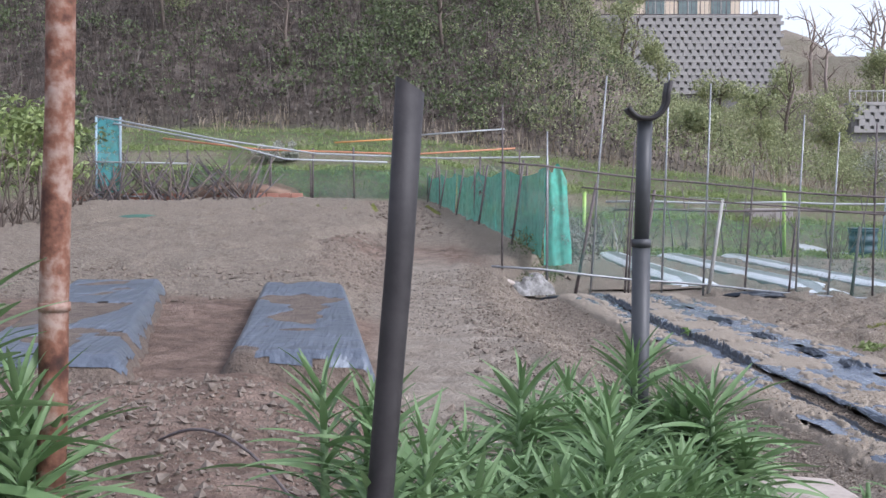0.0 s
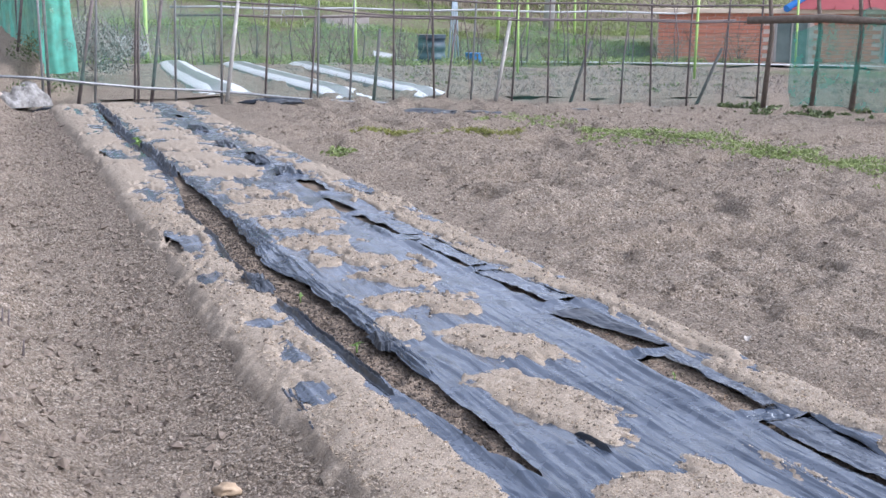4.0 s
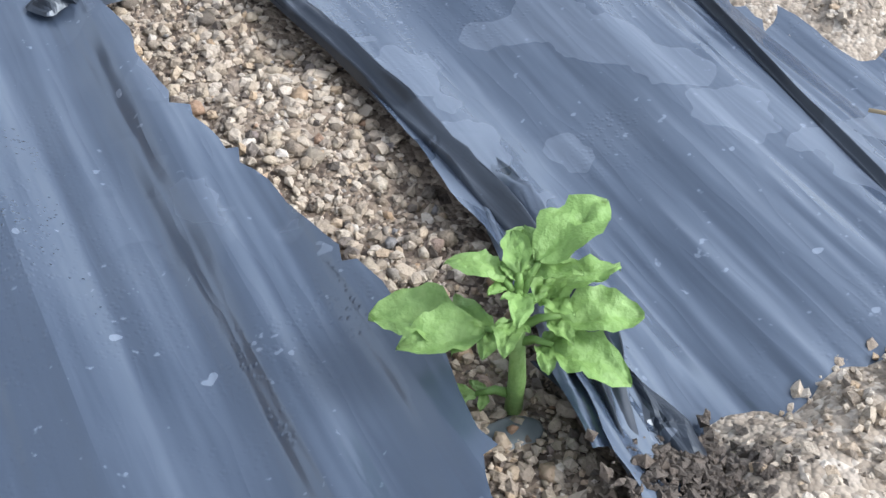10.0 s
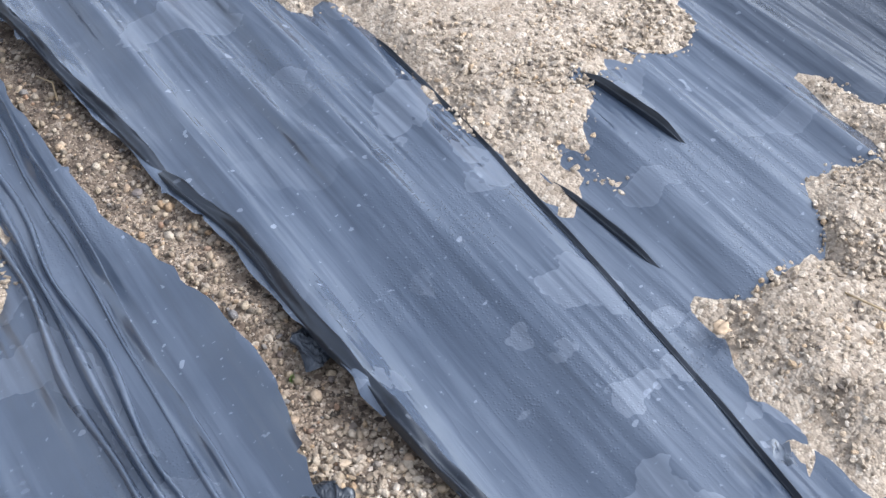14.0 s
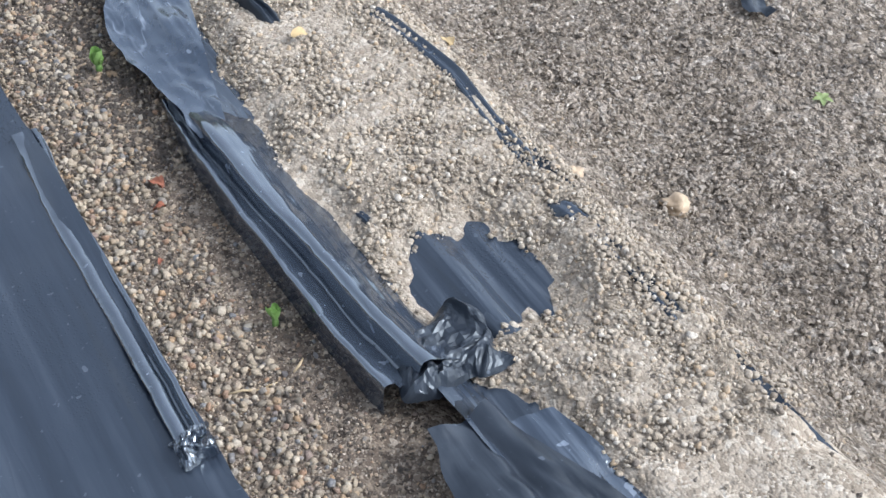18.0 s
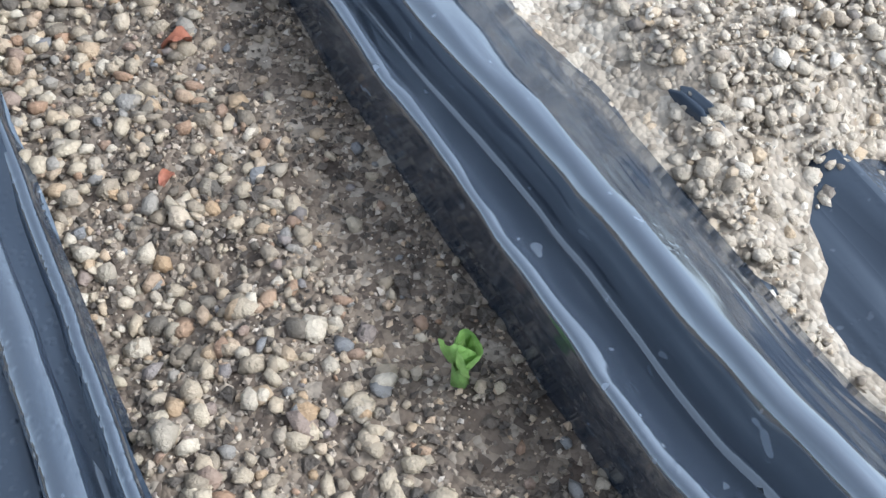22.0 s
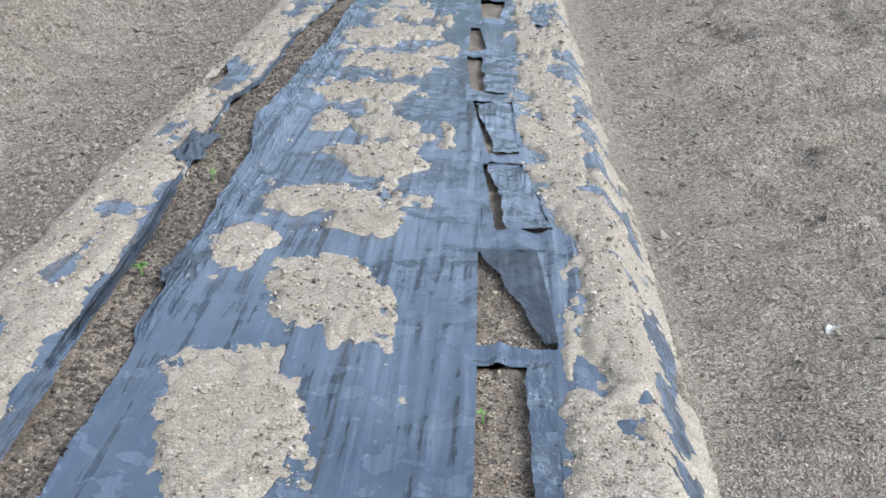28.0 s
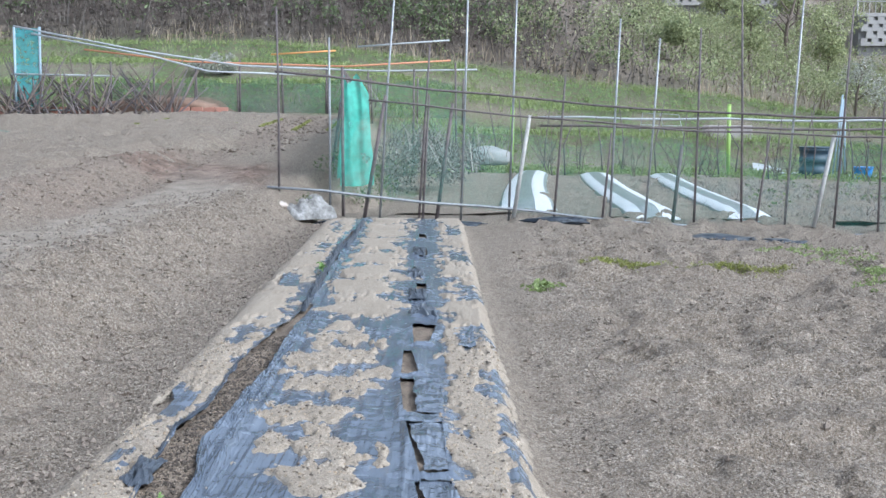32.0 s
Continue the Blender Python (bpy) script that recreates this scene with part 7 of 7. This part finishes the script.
for k, (pts, m) in enumerate([
        ([(-12.2, 41.0, 4.35), (-8.0, 41.3, 3.55), (-4.5, 41.6, 3.05), (0.0, 42.0, 2.9), (3.5, 42.0, 2.95)], WHITE_PIPE),
        ([(-11.6, 41.0, 4.1), (-7.5, 41.2, 3.35), (-5.6, 41.3, 2.85), (-2.0, 41.8, 2.75)], WHITE_PIPE),
        ([(-10.0, 41.6, 3.6), (-6.5, 41.8, 3.2), (-1.0, 42.0, 3.05), (2.6, 41.8, 3.25)], plain("orange_plastic_pipe", [(0.45, 0.18, 0.09), (0.58, 0.28, 0.16)], 5, 0.6)),
        ([(-1.0, 45.2, 3.9), (2.4, 45.4, 4.15)], WHITE_PIPE), ([(-4.2, 45.0, 3.6), (-1.8, 45.1, 3.75)], plain("orange_cord", [(0.6, 0.25, 0.08), (0.7, 0.35, 0.12)], 5, 0.6))]):
    ob = part("sagging_pipe", tube(pts, 0.032, m, 7))
    tagged(ob, "long thin plastic pipe sagging between the poles", "pipe", "sagging pipes")
for k in range(9):
    x = -9.2 + 1.5 * k
    ob = part("net_post", tube([(x, 41.9, flat(x, 41.5) - 0.1), (x + 0.05 * math.sin(k * 3), 41.9, 3.2 - 0.02 * k + 0.2 * math.sin(k * 5))], 0.035, DARK_POLE, 7))
    tagged(ob, "weathered post at the end of the tilled field", "post", "field end posts")
U, V = np.meshgrid(np.linspace(0, 1, 60), np.linspace(0, 1, 10))
field_net = thing("field_net", "sagging dark green net along the end of the field", "net")
DARK_NET = netting("dark_green_net", (0.05, 0.17, 0.12), 0.30)
for k in range(5):
    W = 0.2 * (k + U)
    part("net_panel", grid_mesh("net_panel", -9.4 + 12.4 * W, 41.95 + 0.05 * vn(W * 20, V * 3, 5), 1.3 + V * (1.25 + 0.1 * np.sin(W * 30)), DARK_NET), field_net)
for k in range(9):
    x = -9.4 + 1.55 * k
    part("post", tube([(x, 41.9, 1.1), (x + 0.06 * math.sin(k * 4), 41.9, 2.65)], 0.03, DARK_POLE, 6), field_net)
poles = thing("pole_stack", "stack of dark poles leaning on each other", "pole stack")
rp = random.Random(9)
for k in range(120):
    x = -12.6 + 6.0 * rp.random()
    d = rp.uniform(-2.0, 1.6)
    part("pole", tube([(x, 40.7 + rp.uniform(-0.2, 0.3), 1.25), (x + d, 41.3 + rp.uniform(0, 0.5), 1.7 + rp.uniform(0.3, 1.7))], [0.034, 0.02], rp.choice([DARK_POLE, BARK]), 6), poles)
CLAY = plain("orange_clay_tile", [(0.30, 0.13, 0.09), (0.42, 0.22, 0.165)], 6, 0.85, vary=0.4)
tile_mesh = bpy.data.meshes.new("tile")
bm = bmesh.new()
bmesh.ops.create_cube(bm, size=1)
bmesh.ops.scale(bm, vec=(0.42, 0.10, 0.36), verts=bm.verts)
bmesh.ops.bevel(bm, geom=bm.edges[:], offset=0.03, segments=2, affect="EDGES", profile=0.5)
bm.to_mesh(tile_mesh)
bm.free()
tile_mesh.materials.append(CLAY)
tiles = thing("clay_tile_row", "row of orange clay tiles stood on edge along the bank", "tiles")
for k in range(16):
    ob = part("tile", tile_mesh, tiles)
    x = -12.9 + 0.44 * k + (1.1 if k > 8 else 0)
    ob.matrix_basis = pose(x, 41.35 + 0.05 * (k % 3), flat(x, 41.3) + 0.12, -14, rp.uniform(-9, 9), rp.uniform(-8, 8))
mound = lump("earth_mound", "low mound of bare red-brown earth", "mound", (-7.4, 42.3, 1.2), (2.4, 0.9, 0.55), plain("red_brown_earth", [(0.17, 0.105, 0.075), (0.28, 0.19, 0.14)], 4, 0.9), 0.25, 6, 4)
GREEN_TARP = plain("green_tarpaulin", [(0.03, 0.10, 0.07), (0.06, 0.16, 0.11)], 4, 0.6)
lump("green_tarp", "green tarpaulin bundle at the edge of the field", "tarpaulin", (-6.9, 26.5, 0.92), (0.75, 0.4, 0.12), GREEN_TARP, 0.3, 4, 3)
for k in range(7):
    x = -5.6 + 0.85 * k
    y = 36.5 + 0.3 * math.sin(k)
    low = np.linspace(0, 1, 30)
    leaf_cloud("seedling_row", on_land(x + 0.4 * low, y - 5 * low, 0.06), np.full(30, 0.06), 14, 0.03, YELLOW_SHRUB, "row of pale green seedlings across the tilled field", "seedlings", 0.5, seed=60 + k)
X, Y = np.meshgrid(np.arange(-12, 1.5, 0.12), np.arange(13.5, 41.5, 0.12))
uu = X - centre(np.clip(Y, 0, 20))
edge_ = np.interp(Y, [13, 20, 25, 45], [-4.3, -4.6, -3.6, -5.8])
Z = land(X, Y) - 0.10 + 0.14 * smooth(edge_, edge_ - 0.5, uu) * smooth(13.7, 15.2, Y) + (0.07 * vn(X * 0.5, Y * 1.9, 93) + 0.09 * fbm(X * 2.5, Y * 3.5, 94) + 0.07 * np.abs(vn(X * 4.2, Y * 3.7, 95))) * smooth(13.6, 15.2, Y)
tagged(new("tilled_field", grid_mesh("tilled_field", X, Y, Z, FIELD)), "tilled red-brown field on the upper terrace", "soil", kind="stuff")


# ---- on the first terrace: wire frames and a concrete block ----
rack = thing("wire_rack", "two pale folding wire frames leaning together on the terrace", "rack")
for k, (x, lean) in enumerate([(9.7, 0.12), (10.65, -0.2)]):
    z = flat(x, 44.6)
    pts = [(x - 0.34, 44.6, z), (x - 0.34 + lean, 44.6, z + 0.85), (x + 0.34 + lean, 44.65, z + 0.8), (x + 0.34, 44.65, z), (x - 0.34, 44.6, z)]
    part("frame", tube(pts, 0.016, WHITE_PIPE, 6), rack)
    part("crossbar", tube([(x - 0.34 + lean * 0.5, 44.6, z + 0.42), (x + 0.34 + lean * 0.5, 44.63, z + 0.40)], 0.012, WHITE_PIPE, 6), rack)
block = part("concrete_block", box(11.7, 44.4, flat(12.4, 44.7) - 0.1, 13.4, 45.0, flat(12.4, 44.7) + 0.5, plain("grey_pink_concrete", [(0.26, 0.235, 0.225), (0.38, 0.35, 0.335)], 4, 0.9), 0.03))
tagged(block, "long pale concrete block on the grassy terrace", "concrete block")


# ---- the wooded hill ----
def retaining_wall(name, x0, y, z0, cols, rows, label, pitch=0.60, rise=0.47):
    wall = thing(name, label, "retaining wall")
    grey = plain(name + "_concrete", [(0.16, 0.155, 0.15), (0.24, 0.235, 0.23)], 2, 0.9)
    pale = plain(name + "_block", [(0.30, 0.29, 0.28), (0.40, 0.385, 0.37)], 3, 0.9, vary=0.2)
    part("backing", box(x0 - 0.1, y + 0.12, z0 - 2.5, x0 + cols * pitch + 0.1, y + 1.2, z0 + rows * rise, grey), wall)
    part("coping", box(x0 - 0.2, y - 0.12, z0 + rows * rise, x0 + cols * pitch + 0.2, y + 1.3, z0 + rows * rise + 0.22, pale, 0.03), wall)
    me = bpy.data.meshes.new("block")
    bm = bmesh.new()
    # a block with a deep dark pocket at its upper side
    for a, b, c, d in ((0, 0, pitch - 0.01, rise * 0.52), (0, rise * 0.52, pitch * 0.62, rise - 0.005)):
        bmesh.ops.create_cube(bm, size=1, matrix=Matrix.Translation(((a + c) / 2, 0.06, (b + d) / 2)) @ Matrix.Diagonal((c - a, 0.34, d - b, 1)))
    bm.to_mesh(me)
    bm.free()
    me.materials.append(pale)
    for r in range(rows):
        for c in range(cols):
            ob = part("block", me, wall)
            ob.location = (x0 + c * pitch + (pitch / 2 if r % 2 else 0), y, z0 + r * rise)
    return z0 + rows * rise + 0.22


top1 = retaining_wall("retaining_wall", 11.4, 87.5, 9.2, 23, 12, "tall retaining wall of pale pocketed concrete blocks")
top2 = retaining_wall("lower_retaining_wall", 25.6, 72.6, 5.5, 27, 4, "low retaining wall of pale pocketed concrete blocks", 0.62, 0.42)


def railing(x0, x1, y, z, height, pitch, mat, label):
    ob = thing("railing", label, "railing", "wall railings")
    for h in (0.12, height):
        part("rail", tube([(x0, y, z + h), (x1, y, z + h)], 0.04, mat, 6), ob)
    n = int((x1 - x0) / pitch)
    for k in range(n + 1):
        x = x0 + (x1 - x0) * k / n
        part("baluster" if k % 6 else "post", tube([(x, y, z - 0.1), (x, y, z + height + (0.0 if k % 6 else 0.1))], 0.018 if k % 6 else 0.04, mat, 5), ob)


railing(11.5, 25.2, 87.9, top1, 1.15, 0.32, DARK_POLE, "dark metal railing on top of the tall wall")
railing(25.6, 33.0, 73.4, top2 - 0.1, 0.85, 0.34, CONCRETE, "pale concrete railing on top of the low wall")
villa = thing("hilltop_building", "pale building behind the railing on the hill", "building", at=(12.5, 92.5, top1 - 0.3))
part("wall", box(0, 0, 0, 11, 6, 4.2, CREAM), villa)
part("roof", box(-0.5, -0.6, 4.2, 11.5, 6.6, 4.5, MORTAR, 0.05), villa)
for k in range(4):
    win = part("window", box(0.9 + 2.6 * k, -0.06, 1.0, 2.4 + 2.6 * k, 0.02, 2.6, GLASS), villa)
    part("frame", box(1.62 + 2.6 * k, -0.10, 1.0, 1.70 + 2.6 * k, -0.04, 2.6, WHITE_POST), win)

gh = np.random.default_rng(77)


def hill_points(n, x0, x1, y0, y1, clump, level):
    x, y = gh.uniform(x0, x1, n), gh.uniform(y0, y1, n)
    ok = vn(x * clump, y * clump, 101) + 0.3 * gh.normal(size=n) > level
    inside = (x > 10.5) & (x < 26) & (y > 84) | (x > 24.5) & (y > 71) & (y < 76)
    ok &= ~inside
    return on_land(x[ok], y[ok])


dry = hill_points(26000, -48, 46, 52.5, 96, 0.15, -0.9)
tan = dry[:, 0] > 8 + 5 * gh.normal(size=len(dry))
stalks("dry_hill_grass", dry[tan][::2], 0.9, 0.03, leaf_material("tan_hill_grass", (0.14, 0.115, 0.08), (0.22, 0.185, 0.13), (0.34, 0.29, 0.21), 0.2), "tan dry grass on the open slope", "dry grass", 0.5, 31)
stalks("dry_undergrowth", dry[~tan], 1.5, 0.022, DRY, "dry brown undergrowth covering the hillside", "undergrowth", 0.3, 21)
litter = hill_points(4200, -48, 12, 52.5, 96, 0.2, -0.6)
leaf_cloud("dry_brush", litter + [0, 0, 0.3], gh.uniform(0.4, 1.1, len(litter)), 18, 0.10, DRY, "tangled dry brush on the hillside", "brush", 0.8, seed=22)
green = hill_points(4200, -48, 14, 54.5, 96, 0.10, -0.30)
green = green[green[:, 0] < 5 + 5 * gh.normal(size=len(green))]
leaf_cloud("green_undergrowth", green + [0, 0, 0.6], gh.uniform(0.5, 1.5, len(green)), 58, 0.11, SHRUB, "fresh green shrubs among the dry brush", "undergrowth", 0.8, seed=23)
yellow = hill_points(2400, -4, 44, 54, 90, 0.12, 0.0)
yellow = yellow[yellow[:, 0] > 6 + 5 * gh.normal(size=len(yellow))]
leaf_cloud("yellow_undergrowth", yellow + [0, 0, 0.6], gh.uniform(0.4, 1.3, len(yellow)), 70, 0.09, HAZY_SHRUB, "yellow-green spring shrubs on the slope", "undergrowth", 0.8, seed=24)
terrace = on_land(gh.uniform(-26, 30, 26000), gh.uniform(42.3, 53.5, 26000))
stalks("terrace_grass", terrace, 0.24, 0.014, FRESH, "rank green grass on the terraces", "grass", 0.5, 25)
terrace = on_land(gh.uniform(-24, 30, 1500), gh.uniform(42.3, 54, 1500), 0.08)
leaf_cloud("terrace_weeds", terrace, gh.uniform(0.12, 0.4, len(terrace)), 36, 0.045, FRESH, "green weeds on the terraces", "weeds", 0.5, seed=26)
reeds = on_land(gh.uniform(-30, 22, 2400), gh.uniform(51.8, 54.5, 2400))
reeds = reeds[vn(reeds[:, 0] * 0.5, reeds[:, 1] * 0.5, 33) > -0.1]
stalks("dry_reeds", reeds, 0.75, 0.014, leaf_material("pale_dry_grass", (0.20, 0.15, 0.10), (0.32, 0.26, 0.18), (0.46, 0.39, 0.28), 0.1), "pale dry grass along the foot of the hill", "dry grass", 0.25, 27)


def tree(x, y, height, seed, mat, label, leaves=420, size=0.22, crown=0.38, name="hill_tree", group="hill trees", bark=BARK):
    """A tapered trunk with limbs and a broken crown of many leaves."""
    r = random.Random(seed)
    z = flat(x, y)
    ob = thing(name, label, "tree", group, at=(x, y, z))
    top = Vector((r.uniform(-0.1, 0.1) * height, r.uniform(-0.1, 0.1) * height, height * 0.8))
    bm = bmesh.new()
    tube_into(bm, [(0, 0, -0.3), top * 0.4, top * 0.75 + Vector((0.05 * height, 0, 0)), top], [height * 0.022, height * 0.017, height * 0.010, height * 0.003], 7)
    part("trunk", (bm, bark), ob)
    tips = []
    for k in range(9):
        a = top * r.uniform(0.3, 0.9)
        e = Vector((r.uniform(-1, 1), r.uniform(-1, 1), r.uniform(0.1, 0.9))).normalized() * height * r.uniform(0.2, crown)
        bm = bmesh.new()
        tube_into(bm, [a, a + e * 0.5 + Vector((0, 0, 0.04 * height)), a + e], [height * 0.008, height * 0.005, height * 0.0015], 5)
        for q in range(5):
            s = a + e * r.uniform(0.4, 1)
            t = Vector((r.uniform(-1, 1), r.uniform(-1, 1), r.uniform(0, 1))) * height * 0.13
            tube_into(bm, [s, s + t], [height * 0.003, height * 0.001], 4)
        part("limb", (bm, bark), ob)
        tips += [tuple(a + e), tuple(a + e * 0.6)]
    if leaves:
        leaf_cloud("crown", tips, [height * 0.14] * len(tips), leaves // len(tips), size, mat, "", "", 0.8, seed=seed, parent=ob)
    return ob


GREEN_TREE = "hillside tree with fresh green spring leaves"
BARE_TREE = "leafless grey-brown tree on the hillside"
for k, (x, y, h) in enumerate([(-31, 66, 6), (-25, 61, 5), (-22, 70, 7), (-15, 63, 5.5), (-11, 72, 7), (-6, 66, 6), (-2, 74, 7.5), (2, 69, 6.5), (4.5, 78, 7), (7.5, 72, 6), (9.2, 80, 7), (11.5, 76, 5.5), (14.5, 79, 4.5), (19.5, 82, 5), (23.5, 79, 5), (22, 66, 4.5), (27, 66, 4), (29.5, 78, 4.5), (33, 80, 4), (17, 62, 4), (24, 58, 4), (31, 60, 4.5), (35, 66, 5), (13, 58, 3.5)]):
    tree(x, y, h, 300 + k, SHRUB if k % 3 and x < 7 else HAZY_SHRUB, GREEN_TREE, 2600, 0.10)
for k, (x, y, h) in enumerate([(-34, 60, 6), (-28, 58, 6), (-19, 58, 5), (-8, 60, 5), (0, 62, 5.5), (5.5, 66, 6), (8.5, 86, 8), (10.2, 84, 8), (13.5, 84, 6), (20.5, 70, 6), (26.5, 80, 7), (31, 84, 8), (34, 90, 9), (37, 88, 9), (40, 95, 10), (43, 92, 10), (29, 92, 8), (46, 90, 9)]):
    tree(x, y, h, 400 + k, None, BARE_TREE, 0, bark=PALE_BARK if x > 26 else BARK)
# bushes with white blossom and the leafy corner on the upper terrace
BLOSSOM = leaf_material("white_blossom", (0.24, 0.26, 0.20), (0.38, 0.39, 0.33), (0.54, 0.54, 0.49), 0.2)
for k, (x, y, h) in enumerate([(-6.9, 45.6, 1.3), (-6.2, 45.9, 1.2), (19.3, 52, 3.2), (21.5, 53, 3.0), (24.5, 60, 4.0)]):
    tree(x, y, h, 500 + k, BLOSSOM, "bush with drooping sprays of white blossom", 1500, 0.05, 0.5, "blossom_bush", "blossom bushes")
for k, (x, y, h) in enumerate([(-9.2, 22.5, 2.9), (-10.6, 24.0, 3.4), (-8.6, 25.0, 2.6), (-12.2, 27.0, 3.8), (-10.2, 30.0, 3.0), (-11.5, 34.0, 3.2), (-13.5, 38.0, 3.2)]):
    tree(x, y, h, 520 + k, SHRUB if k % 2 else FRESH, "leafy garden shrub beside the upper field", 900, 0.10, 0.45, "garden_shrub", "garden shrubs")
for k in range(7):
    x, y = -8.2 - 0.45 * k, 21.5 + 2.2 * k
    bare_bush(x, y, flat(x, y), 1.9, 540 + k, BARK, "tangled leafless shrub beside the upper field", 6, "tangled shrubs", 0.6, 0.025)
far = np.random.default_rng(88)
X, Y = np.meshgrid(np.linspace(-260, 320, 120), np.linspace(0, 1, 6))
ridge = 24 + 7 * vn(X * 0.02, 0 * X, 3) + 3 * vn(X * 0.07, 0 * X, 4)
# the ridge's haze is painted: pale pinkish tones in its surface colour
tagged(new("far_ridge", grid_mesh("far_ridge", X, 330 + 40 * Y, ridge * Y - 3, plain("hazed_far_woods", [(0.40, 0.36, 0.345), (0.50, 0.45, 0.43)], 0.4, 0.95, 0.5, 2.0, 0.3))), "distant wooded ridge in brown spring haze", "ridge", kind="structure")
